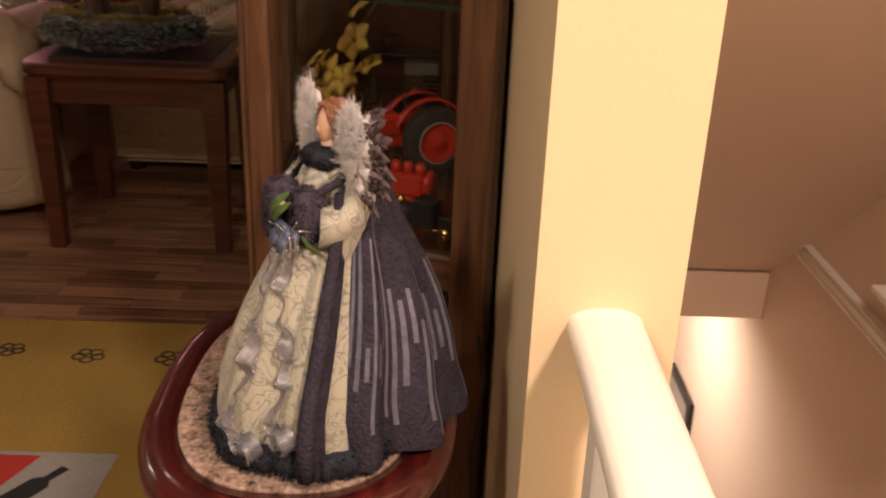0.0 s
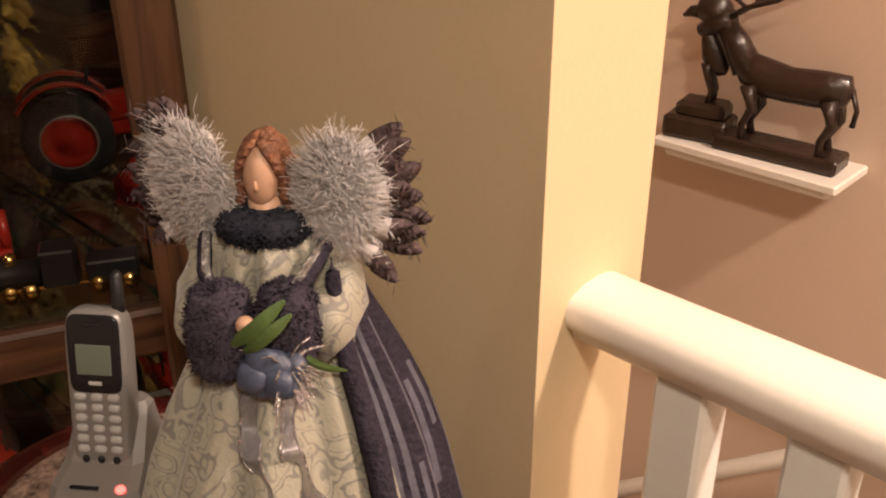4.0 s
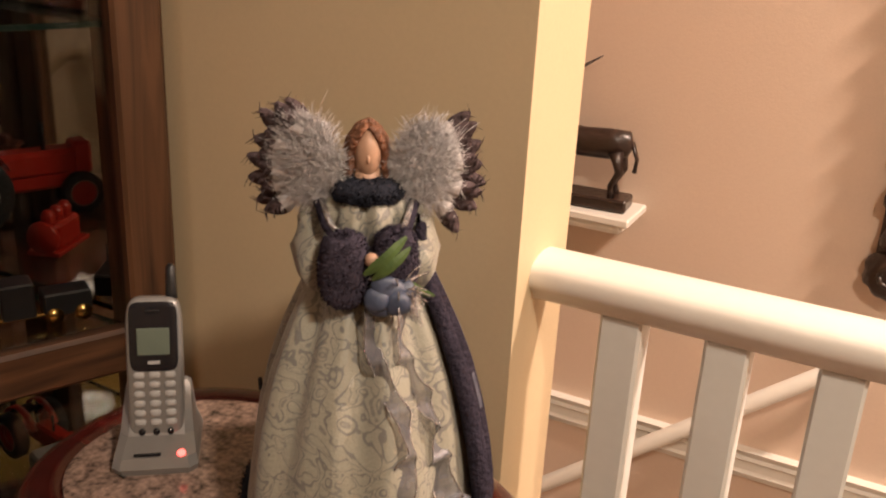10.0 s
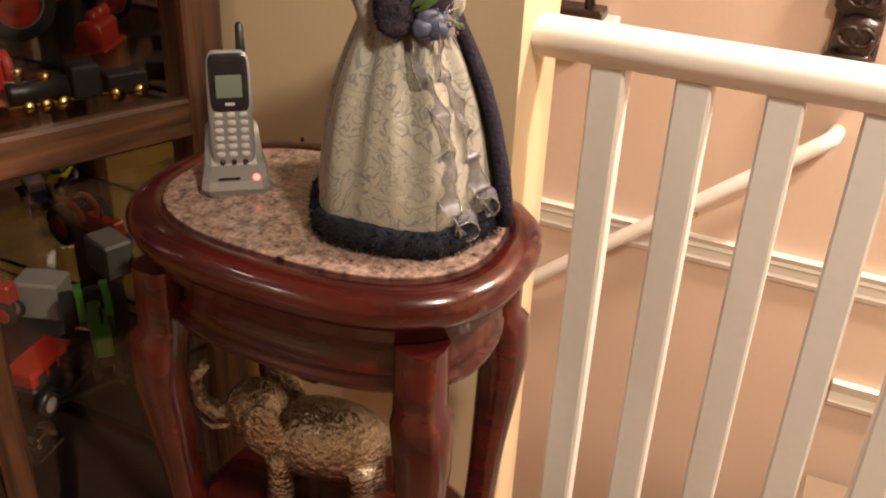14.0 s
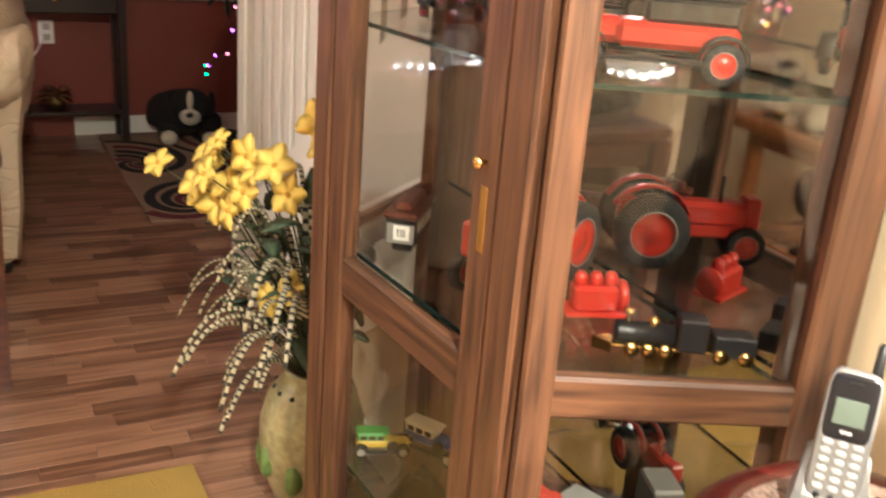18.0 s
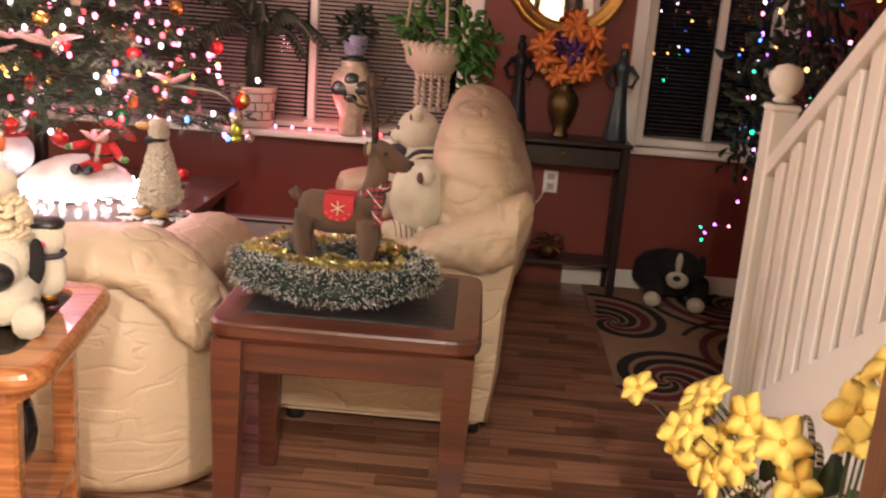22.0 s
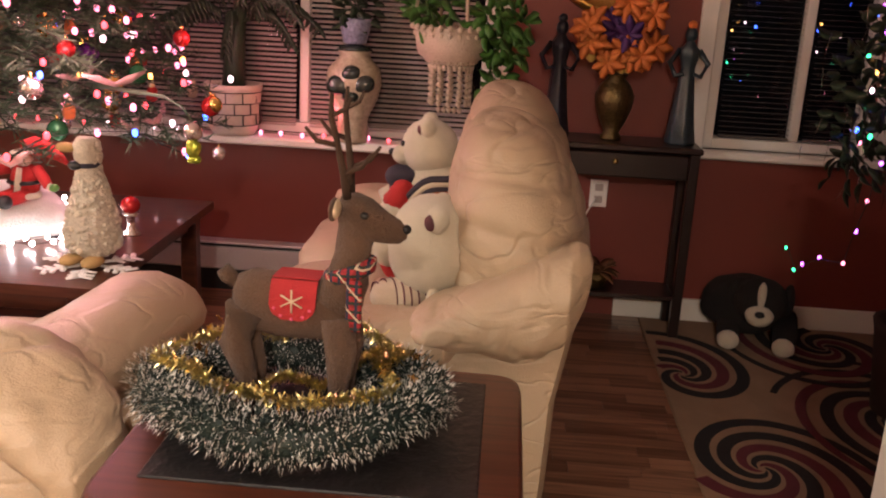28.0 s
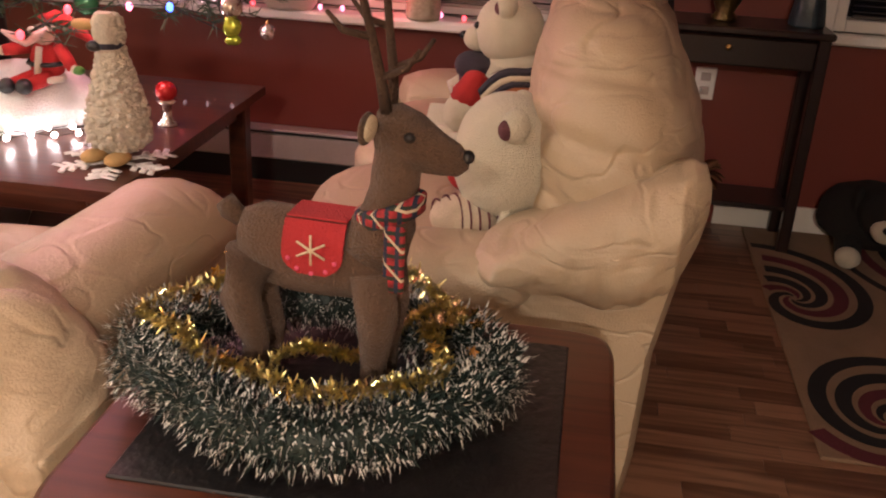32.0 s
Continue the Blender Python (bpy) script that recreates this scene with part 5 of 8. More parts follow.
def tractor(place, turn, k=1.0, label="red toy farm tractor on the cabinet's glass shelf", col=None):
    col = col or REDP
    t = thing("toy_tractor", place, label, "toy", "toy vehicles in the cabinet", turn)
    t.scale = (k, k, k)
    for y in (-0.045, 0.045):
        wheel(0.05, 0.028, col, t, 0, y)
    for y in (-0.018, 0.018):
        wheel(0.027, 0.014, col, t, 0.14, y)
    s = Shape(col)
    s.box((0.09, 0, 0.068), (0.1, 0.034, 0.034), col, 0.006)
    s.box((0.145, 0, 0.07), (0.024, 0.032, 0.044), col, 0.004)
    part("hood", s, t)
    part("chassis", Shape(col).box((0.05, 0, 0.045), (0.17, 0.026, 0.022), col, 0.004), t)
    part("axle", Shape(BLACK).box((0.14, 0, 0.03), (0.012, 0.04, 0.02), BLACK, 0.002), t)
    for y in (-0.024, 0.024):
        s = Shape(col)
        rows = []
        for j in range(9):
            a = math.radians(20 + 130 * j / 8)
            for_ = (0.056 * math.cos(a), 0.05 + 0.056 * math.sin(a))
            rows.append([(for_[0], y - 0.007, for_[1]), (for_[0], y + 0.007, for_[1]), (for_[0] * 1.04, y + 0.007, for_[1] + 0.003), (for_[0] * 1.04, y - 0.007, for_[1] + 0.003)])
        loft(s, rows, col)
        part("fender", s, t)
    part("seat", Shape(BLACK).blob((-0.01, 0, 0.092), (0.018, 0.018, 0.006), BLACK, 0.8), t)
    part("steering_wheel", Shape(BLACK).tube([(0.03 + 0.003 * math.cos(a), 0.014 * math.sin(a), 0.105 + 0.013 * math.cos(a)) for a in (2 * math.pi * q / 14 for q in range(15))], 0.0016, BLACK, 6), t)
    part("exhaust_pipe", Shape(BLACK).lathe([(0.003, 0.08), (0.003, 0.12)], BLACK, 8, Matrix.Translation((0.1, 0.006, 0))), t)
    return t


tractor((-0.986, 0.48, 0.812), -66, 1.12)
GREENP = material("tractor_green", (0.045, 0.24, 0.03), 0.3, spread=0.1, coat=0.4)
tractor((-0.72, 0.49, 0.45), -40, 0.75, "green toy farm tractor on the cabinet's lower shelf", GREENP)
tractor((-0.95, 0.44, 0.45), 10, 0.7, "red toy farm tractor on the cabinet's lower shelf")


TOYPANE = material("dark_toy_window", (0.03, 0.03, 0.03), 0.1, spread=0.1, bump=0)


def car(place, turn, body, roof, k=1.0, label="vintage toy car on the cabinet's glass shelf"):
    t = thing("toy_car", place, label, "toy", "toy vehicles in the cabinet", turn)
    t.scale = (k, k, k)
    for x in (-0.065, 0.072):
        for y in (-0.034, 0.034):
            wheel(0.0205, 0.011, REDP if body is REDP else GREY, t, x, y)
    s = Shape(body)
    s.box((-0.02, 0, 0.042), (0.12, 0.052, 0.026), body, 0.006)
    s.box((0.062, 0, 0.043), (0.062, 0.034, 0.026), body, 0.008)
    part("body", s, t)
    s = Shape(roof)
    s.box((-0.032, 0, 0.066), (0.092, 0.05, 0.024), roof, 0.004)
    s.box((-0.028, 0, 0.081), (0.108, 0.054, 0.008), roof, 0.004)
    part("cabin", s, t)
    for y in (-0.0262, 0.0262):
        for x in (-0.058, -0.03, -0.002):
            part("window", Shape(TOYPANE).box((x, y, 0.067), (0.02, 0.001, 0.014), TOYPANE, 0.0), t)
    for x in (-0.065, 0.072):
        for y in (-0.034, 0.034):
            rows = []
            for j in range(9):
                a = math.radians(-5 + 190 * j / 8)
                c = (x + 0.025 * math.cos(a), 0.0205 + 0.025 * math.sin(a))
                rows.append([(c[0], y - 0.009, c[1]), (c[0], y + 0.009, c[1]), (c[0], y + 0.009, c[1] + 0.003), (c[0], y - 0.009, c[1] + 0.003)])
            part("mudguard", loft(Shape(BLACK), rows, BLACK), t)
    for y in (-0.034, 0.034):
        part("running_board", Shape(BLACK).box((0.003, y, 0.02), (0.1, 0.016, 0.004), BLACK, 0.001), t)
        part("headlight", Shape(CHROME).blob((0.1, y * 0.6, 0.047), (0.006, 0.006, 0.006), CHROME, 1, 0, 1, (12, 8)), t)
    part("spare_wheel", Shape(TYRE).lathe([(0.012, -0.005), (0.019, -0.004), (0.019, 0.004), (0.012, 0.005)], TYRE, 20, pose(0.036, -0.031, 0.04, 90, 0, 0)), t)
    part("radiator", Shape(CHROME).box((0.094, 0, 0.043), (0.006, 0.034, 0.03), CHROME, 0.002), t)
    part("bumper", Shape(CHROME).box((0.106, 0, 0.024), (0.004, 0.07, 0.005), CHROME, 0.001), t)
    return t


IVORY = material("ivory_paint", (0.55, 0.52, 0.42), 0.3, spread=0.1, coat=0.3)
car((-0.715, 0.405, 1.142), -123, REDP, BLACK, 1.05, "red and black vintage toy limousine on the glass shelf")
car((-1.22, 0.43, 1.142), 150, IVORY, IVORY, 1.15, "ivory vintage toy roadster on the glass shelf")
car((-1.1, 0.39, 0.45), 30, material("toy_blue", (0.05, 0.09, 0.3), 0.3), IVORY, 0.6, "blue and white toy truck on the lower shelf")
car((-1.13, 0.31, 0.45), 70, material("toy_yellow", (0.5, 0.36, 0.04), 0.3), GREENP, 0.5, "yellow and green toy truck on the lower shelf")
car((-0.92, 0.44, 0.19), 10, BLACK, BLACK, 0.9, "black toy car at the bottom of the cabinet")
car((-0.68, 0.37, 0.45), 100, BLACK, REDP, 0.8, "black and red toy car on the lower shelf")

# tram with a label
t = thing("toy_tram", (-1.13, 0.335, 0.812), "brown wooden toy tram with a price sticker", "toy", "toy vehicles in the cabinet", 140)
TRAM = material("tram_brown", (0.1, 0.03, 0.018), 0.4, spread=0.2)
part("body", Shape(BLACK).box((0, 0, 0.034), (0.1, 0.046, 0.04), BLACK, 0.003), t)
part("roof", Shape(TRAM).box((0, 0, 0.058), (0.116, 0.054, 0.01), TRAM, 0.004), t)
part("clerestory", Shape(TRAM).box((0, 0, 0.069), (0.09, 0.026, 0.014), TRAM, 0.004), t)
for x in (-0.032, -0.011, 0.011, 0.032):
    part("window", Shape(IVORY).box((x, -0.0235, 0.04), (0.014, 0.001, 0.018), IVORY, 0), t)
part("end_panel", Shape(GREY).box((-0.0505, 0, 0.03), (0.002, 0.042, 0.03), GREY, 0.001), t)
part("sticker", Shape(WHITE).box((-0.052, -0.002, 0.032), (0.001, 0.024, 0.022), WHITE, 0), t, "white paper sticker")
for y in (-0.006, -0.002, 0.003):
    part("sticker_bar", Shape(BLACK).box((-0.0528, y, 0.032), (0.0006, 0.002, 0.012), BLACK, 0), t)
part("wheel_truck", Shape(BLACK).box((0, 0, 0.007), (0.08, 0.03, 0.014), BLACK, 0.002), t)

# little steam train in black and brass
t = thing("toy_train", (-0.685, 0.475, 0.812), "black and brass toy steam locomotive on the glass shelf", "toy", "toy vehicles in the cabinet", 60)
part("boiler", Shape(BLACK).lathe([(0.013, 0), (0.014, 0.004), (0.013, 0.07)], BLACK, 16, pose(-0.07, 0, 0.026, 0, 90, 0)), t)
part("cab", Shape(BLACK).box((0.02, 0, 0.032), (0.034, 0.032, 0.04), BLACK, 0.002), t)
part("tender", Shape(BLACK).box((0.07, 0, 0.022), (0.05, 0.03, 0.026), BLACK, 0.002), t)
part("chimney", Shape(BRASS).lathe([(0.004, 0.036), (0.004, 0.05), (0.007, 0.056)], BRASS, 12, Matrix.Translation((-0.055, 0, 0))), t)
part("dome", Shape(BRASS).blob((-0.025, 0, 0.041), (0.007, 0.007, 0.008), BRASS, 1, 0, 1, (12, 8)), t)
part("frame", Shape(BRASS).box((-0.01, 0, 0.012), (0.13, 0.026, 0.004), BRASS, 0.001), t)
for x in (-0.05, -0.03, -0.01, 0.055, 0.085):
    for y in (-0.014, 0.014):
        part("wheel", Shape(BRASS).lathe([(0.0095, -0.002), (0.0095, 0.002)], BRASS, 16, pose(x, y, 0.0095, 90, 0, 0)), t)
part("cowcatcher", Shape(BRASS).prism([(-0.095, 0), (-0.074, -0.014), (-0.074, 0.014)], 0.003, 0.016, BRASS), t)
# red cast engine block
t = thing("toy_engine_block", (-0.825, 0.46, 0.812), "red cast toy engine block on the glass shelf", "toy", "toy vehicles in the cabinet", 70)
part("block", Shape(REDP).box((0, 0, 0.022), (0.06, 0.034, 0.036), REDP, 0.005), t)
for q in (-0.02, 0.0, 0.02):
    part("cylinder", Shape(REDP).lathe([(0.009, 0.034), (0.009, 0.05), (0.005, 0.056)], REDP, 14, Matrix.Translation((q, 0, 0))), t)
part("flywheel", Shape(REDP).lathe([(0.02, -0.005), (0.022, 0.0), (0.02, 0.005)], REDP, 20, pose(0.036, 0, 0.024, 0, 90, 0)), t)
part("base_plate", Shape(REDP).box((0, 0, 0.003), (0.08, 0.044, 0.006), REDP, 0.001), t)
s = Shape(GREY)
s.box((0, 0, 0.03), (0.07, 0.05, 0.06), GREY, 0.004)
solid("toy_box", s, (-0.83, 0.5, 0.45), "small grey cardboard toy box on the lower shelf", "box", turn=20)
# bottom board of the display
part("bottom_board", Shape(ESPRESSO).prism([(-1.18, 0.243), (-0.693, 0.275), (-0.565, 0.555), (-1.43, 0.555)], 0.172, 0.189, ESPRESSO), bpy.data.objects["curio_cabinet"])

# ---------------- floor vase with yellow flowers ----------------
POT = material("green_brown_glazed_pottery", (0.33, 0.29, 0.15), 0.35, spread=0.45, scale=14, fine=60, bump=0.3, coat=0.3)
YELLOW = material("yellow_silk_petal", (0.76, 0.57, 0.12), 0.6, spread=0.12, scale=40)
STEM = material("dark_green_stem", (0.05, 0.06, 0.025), 0.6, spread=0.3)
STRIPE_L = material("cream_plume", (0.42, 0.37, 0.24), 0.7, spread=0.2)
STRIPE_D = material("dark_plume_band", (0.03, 0.028, 0.022), 0.7, spread=0.3)
SILKLEAF = material("dark_silk_leaf", (0.04, 0.065, 0.03), 0.6, spread=0.4, scale=30)
VX, VY = -1.648, 0.382

t = thing("floor_vase", (VX, VY, 0), "green and brown glazed pottery floor vase", "vase")
s = Shape(POT)
s.lathe([(0.06, 0), (0.075, 0.01), (0.1, 0.08), (0.115, 0.16), (0.114, 0.22), (0.098, 0.28), (0.07, 0.315), (0.062, 0.33), (0.07, 0.342), (0.058, 0.344), (0.052, 0.32), (0.06, 0.25)], POT, 36)
part("body", s, t)
# black spots on the neck: shade of the pierced holes, nothing is cut
for k in range(14):
    a = 2 * math.pi * k / 14
    part("pierced_hole", Shape(BLACK).blob((0.083 * math.cos(a), 0.083 * math.sin(a), 0.298), (0.006, 0.006, 0.006), BLACK, 1, 0, 1, (8, 6)), t)
POTG = material("green_leaf_glaze", (0.13, 0.2, 0.06), 0.35, spread=0.3, scale=30)
for k in range(9):
    a = 2 * math.pi * k / 9
    part("leaf_relief", Shape(POTG).blob((0.106 * math.cos(a), 0.106 * math.sin(a), 0.12 + 0.02 * (k % 2)), (0.02, 0.02, 0.04), POTG, 1, 0.2, 40, (12, 8)), t)

t = thing("flower_arrangement", (VX, VY, 0.31), "artificial yellow flowers and banded plumes in the floor vase", "flowers")
rng = random.Random(11)


def petal(s, c, d, up, ln, w, mat):
    side = d.cross(up).normalized()
    rows = []
    for j in range(5):
        u = j / 4
        ww = w * math.sin(math.pi * (0.12 + 0.8 * u))
        p = c + d * ln * u + up * (0.25 * ln * u * (1 - u) * 2 - 0.12 * ln * u * u)
        rows.append([p - side * ww, p + up * 0.0008, p + side * ww, p - up * 0.0008])
    loft(s, rows, mat)


def flower(c, out, size=0.03):
    s = Shape(YELLOW)
    up = Vector(out).normalized()
    a0 = up.orthogonal().normalized()
    b0 = up.cross(a0)
    for k in range(5):
        a = 2 * math.pi * k / 5 + rng.random() * 0.3
        d = (a0 * math.cos(a) + b0 * math.sin(a) + up * 0.22).normalized()
        petal(s, Vector(c), d, up, size * rng.uniform(0.95, 1.25), size * 0.5, YELLOW)
    s.blob(Vector(c) + up * 0.004, (0.006, 0.006, 0.006), GOLDC, 1, 0.3, 200, (8, 6))
    return part("blossom", s, t)


GOLDC = material("ochre_flower_centre", (0.5, 0.28, 0.03), 0.7)
heads = [(-0.4, -0.24, 0.39), (-0.24, -0.16, 0.43), (-0.2, -0.2, 0.4), (-0.15, -0.17, 0.49), (-0.1, -0.18, 0.51), (-0.06, -0.13, 0.49), (-0.02, -0.12, 0.47), (-0.12, -0.2, 0.44), (-0.17, -0.16, 0.36),
         (-0.05, -0.14, 0.42), (-0.09, -0.16, 0.37), (-0.2, -0.17, 0.47), (0.02, -0.1, 0.49), (0.05, -0.08, 0.44), (0.13, -0.05, 0.63), (0.16, -0.06, 0.61), (0.19, -0.04, 0.69), (0.12, -0.03, 0.55), (0.07, -0.08, 0.25), (0.0, -0.1, 0.2), (-0.13, -0.15, 0.41), (-0.22, -0.18, 0.37)]
for x, y, z in heads:
    flower((x, y, z), (0.45 + rng.uniform(-0.5, 0.4), -0.7 + rng.uniform(-0.3, 0.3), 0.5 + rng.uniform(-0.4, 0.3)), rng.uniform(0.034, 0.042))
    part("stem", Shape(STEM).tube([(0.2 * x, 0.02, -0.02), (0.35 * x, 0.3 * y, z * 0.5), (0.8 * x, 0.8 * y, z * 0.93), (x, y, z - 0.002)], [0.003, 0.0025, 0.002, 0.0015], STEM, 5), t)
lv = Shape(SILKLEAF)
for k in range(60):
    u = rng.random()
    c = Vector((rng.uniform(-0.25, 0.16), rng.uniform(-0.14, 0.08), 0.08 + 0.34 * u))
    d = Vector((rng.uniform(-1, 1), rng.uniform(-1, 0.4), rng.uniform(-0.5, 0.6))).normalized()
    petal(lv, c, d, Vector((0, 0, 1)) if abs(d.z) < 0.9 else Vector((1, 0, 0)), rng.uniform(0.045, 0.085), rng.uniform(0.016, 0.028), SILKLEAF)
o = part("leaves", lv, t)
o["kind"] = "stuff"
for k in range(52):
    a = rng.uniform(2.4, 5.7)
    r = rng.uniform(0.18, 0.42)
    end = Vector((r * math.cos(a) * 1.15, min(0.08, r * math.sin(a) * 0.8), rng.uniform(0.0, 0.34)))
    mid = Vector((end.x * 0.62, end.y * 0.62, end.z + rng.uniform(0.14, 0.3)))
    s = Shape(STRIPE_L)
    pts = []
    for j in range(25):
        u = j / 24
        pts.append((1 - u) ** 2 * Vector((0.01 * math.cos(a), 0.01 * math.sin(a), 0.0)) + 2 * u * (1 - u) * mid + u * u * end)
    for j in range(7, 24):
        q = 0.0088 * (1 - 0.55 * (j - 7) / 17)
        s.tube([pts[j], pts[j].lerp(pts[j + 1], 0.62)], [q, q], STRIPE_L, 5, flat=0.45)
        s.tube([pts[j].lerp(pts[j + 1], 0.62), pts[j + 1]], [q, q], STRIPE_D, 5, flat=0.45)
    s.tube(pts[:8], 0.0016, STEM, 4)
    part("banded_plume", s, t)

# ---------------- mats ----------------
MATY = material("mustard_woven_mat", (0.33, 0.21, 0.045), 0.85, spread=0.12, scale=6, fine=240, bump=0.5)
INKM = material("black_print", (0.012, 0.012, 0.014), 0.8, spread=0.2)
t = thing("floor_mat", (0, 0, 0), "mustard yellow floor mat printed with black flowers and bottles", "mat")
part("weave", Shape(MATY).prism([(-1.88, -0.95), (-1.0, -0.95), (-1.03, 0.18), (-1.875, 0.168)], 0.0015, 0.007, MATY), t)
MGREY = material("grey_print", (0.3, 0.29, 0.28), 0.8, spread=0.12)
MRED = material("red_print", (0.4, 0.03, 0.025), 0.8, spread=0.12)
part("printed_panel", Shape(MGREY).prism([(-1.24, -0.95), (-1.01, -0.95), (-1.02, -0.205), (-1.24, -0.2)], 0.0072, 0.0082, MGREY), t, "grey panel with bottle shapes")
part("printed_patch", Shape(MRED).prism([(-1.225, -0.7), (-1.13, -0.7), (-1.1, -0.42), (-1.225, -0.37)], 0.0084, 0.009, MRED), t)
for bx, by, ang in ((-1.12, -0.34, -33), (-1.12, -0.6, -12)):
    s = Shape(INKM)
    s.prism([(-0.075, -0.011), (-0.025, -0.01), (-0.01, -0.026), (0.09, -0.029), (0.09, 0.029), (-0.01, 0.026), (-0.025, 0.01), (-0.075, 0.011)][::-1], 0.0092, 0.0098, INKM)
    part("printed_bottle", s, t).matrix_basis = pose(bx, by, 0, 0, 0, ang)
for fx, fy, k0 in ((-1.68, -0.195, 1.15), (-1.69, -0.095, 0.75), (-1.68, -0.42, 1.1), (-1.7, -0.64, 1.0)):
    s = Shape(INKM)
    for k in range(5):
        a0 = 2 * math.pi * k / 5
        s.tube([(fx + k0 * (0.02 * math.cos(a0) + 0.014 * math.cos(a)), fy + k0 * (0.024 * math.sin(a0) + 0.015 * math.sin(a)), 0.0072) for a in (2 * math.pi * q / 12 for q in range(13))], 0.0036, INKM, 5, flat=0.3)
    part("brush_flower", s, t)
s = Shape(INKM)
s.tube([(-1.68, -0.02, 0.0072), (-1.7, 0.02, 0.0072), (-1.695, 0.055, 0.0072), (-1.71, 0.085, 0.0072), (-1.72, 0.12, 0.0072), (-1.715, 0.15, 0.0072)], [0.003, 0.006, 0.004, 0.007, 0.006, 0.002], INKM, 6, flat=0.3)
part("brush_stroke", s, t)

# swirl rug: bands laid on a dark ground
RUG0 = material("rug_tan", (0.3, 0.195, 0.125), 0.95, spread=0.2, fine=300, bump=0.8)
RUGK = material("rug_black", (0.012, 0.01, 0.012), 0.95, spread=0.3, fine=300, bump=0.8)
RUGR = material("rug_maroon", (0.12, 0.018, 0.03), 0.95, spread=0.3, fine=300, bump=0.8)
t = thing("swirl_rug", (0, 0, 0), "dark tan area rug with black and maroon swirls", "rug")
part("ground_weave", Shape(RUG0).box((-4.42, 1.02, 0.006), (1.52, 1.22, 0.011), RUG0, 0.004), t)


def inside(p):
    return -5.17 < p[0] < -3.67 and 0.42 < p[1] < 1.62


def band(pts, w, mat, z):
    s = Shape(mat)
    rows = []
    for i, p in enumerate(pts):
        a, b = pts[max(0, i - 1)], pts[min(len(pts) - 1, i + 1)]
        d = Vector((b[0] - a[0], b[1] - a[1], 0)).normalized()
        q = Vector((-d.y, d.x, 0)) * w * math.sin(math.pi * min(1, 0.15 + 0.85 * (1 - i / len(pts))))
        if inside(p):
            rows.append([(p[0] - q.x, p[1] - q.y, z), (p[0] + q.x, p[1] + q.y, z), (p[0] + q.x, p[1] + q.y, z + 0.0025), (p[0] - q.x, p[1] - q.y, z + 0.0025)])
        else:
            break
    if len(rows) > 2:
        loft(s, rows, mat, False)
        part("swirl_band", s, t)


for n, (cx, cy, sw, a0) in enumerate(((-4.56, 0.5, 1, 0.4), (-3.86, 0.62, -1, 2.2), (-4.3, 1.2, 1, 3.2), (-4.95, 1.15, -1, 1.0))):
    for k in range(5):
        pts = []
        for j in range(60):
            u = j / 59
            a = a0 + 1.257 * k + sw * u * 7.5
            r = 0.012 + 0.4 * u ** 1.5
            pts.append((cx + r * math.cos(a) * 1.25, cy + r * math.sin(a)))
        band(pts, 0.024, RUGK if k % 2 == 0 else RUGR, 0.0116 + 0.0004 * n + 0.0001 * k)

# ---------------- wreath and reindeer on the end table ----------------
NEED = material("dark_green_tinsel", (0.016, 0.03, 0.026), 0.6, spread=0.4)
FROST = material("frosted_tinsel_tip", (0.7, 0.71, 0.68), 0.5, spread=0.15)
GOLDT = material("gold_tinsel", (0.9, 0.67, 0.3), 0.3, 1.0, spread=0.4, scale=200)
t = thing("tinsel_wreath", (-2.69, -0.565, 0.646), "frosted green tinsel wreath wound with gold star garland", "wreath")
t.scale = (0.99, 0.99, 0.93)
rng = random.Random(21)
s = Shape(NEED)


def blade(s, p, d, ln, w, m1, m2):
    side = d.orthogonal().normalized() * w
    q = p + d * ln * 0.55
    e = p + d * ln
    s.add([p - side, p + side, q + side, q - side], [(0, 1, 2, 3)], m1, False)
    s.add([q - side, q + side, e], [(0, 1, 2)], m2, False)


for k in range(17000):
    a = rng.uniform(0, 2 * math.pi)
    f = rng.uniform(0, 2 * math.pi)
    q, w = rng.uniform(0, 6.28), 0.032 * rng.random() ** 0.4
    R = 0.182 + w * math.cos(q) + 0.012 * math.sin(4 * a + 1)
    cz = 0.062 + w * math.sin(q) + 0.006 * math.sin(7 * a)
    c = Vector((R * 0.92 * math.cos(a), R * 1.19 * math.sin(a), cz))
    d = Vector((math.cos(a) * math.cos(f), math.sin(a) * math.cos(f), math.sin(f)))
    d = (d + 0.5 * Vector((-math.sin(a), math.cos(a), 0)) * rng.uniform(-1, 1) + 0.25 * Vector((rng.uniform(-1, 1), rng.uniform(-1, 1), rng.uniform(-1, 1)))).normalized()
    p = c + d * 0.012
    ln = rng.uniform(0.019, 0.03)
    if p.z + d.z * ln < 0.002:
        continue
    blade(s, p, d, ln, 0.0014, NEED, FROST if rng.random() < 0.76 else NEED)
rope = []
for k in range(65):
    a = 2 * math.pi * k / 64
    rope.append(((0.182 + 0.012 * math.sin(4 * a + 1)) * 0.92 * math.cos(a), (0.182 + 0.012 * math.sin(4 * a + 1)) * 1.19 * math.sin(a), 0.056))
s.tube(rope, 0.028, NEED, 12)
o = part("tinsel", s, t)
o["kind"] = "stuff"
s = Shape(GOLDT)
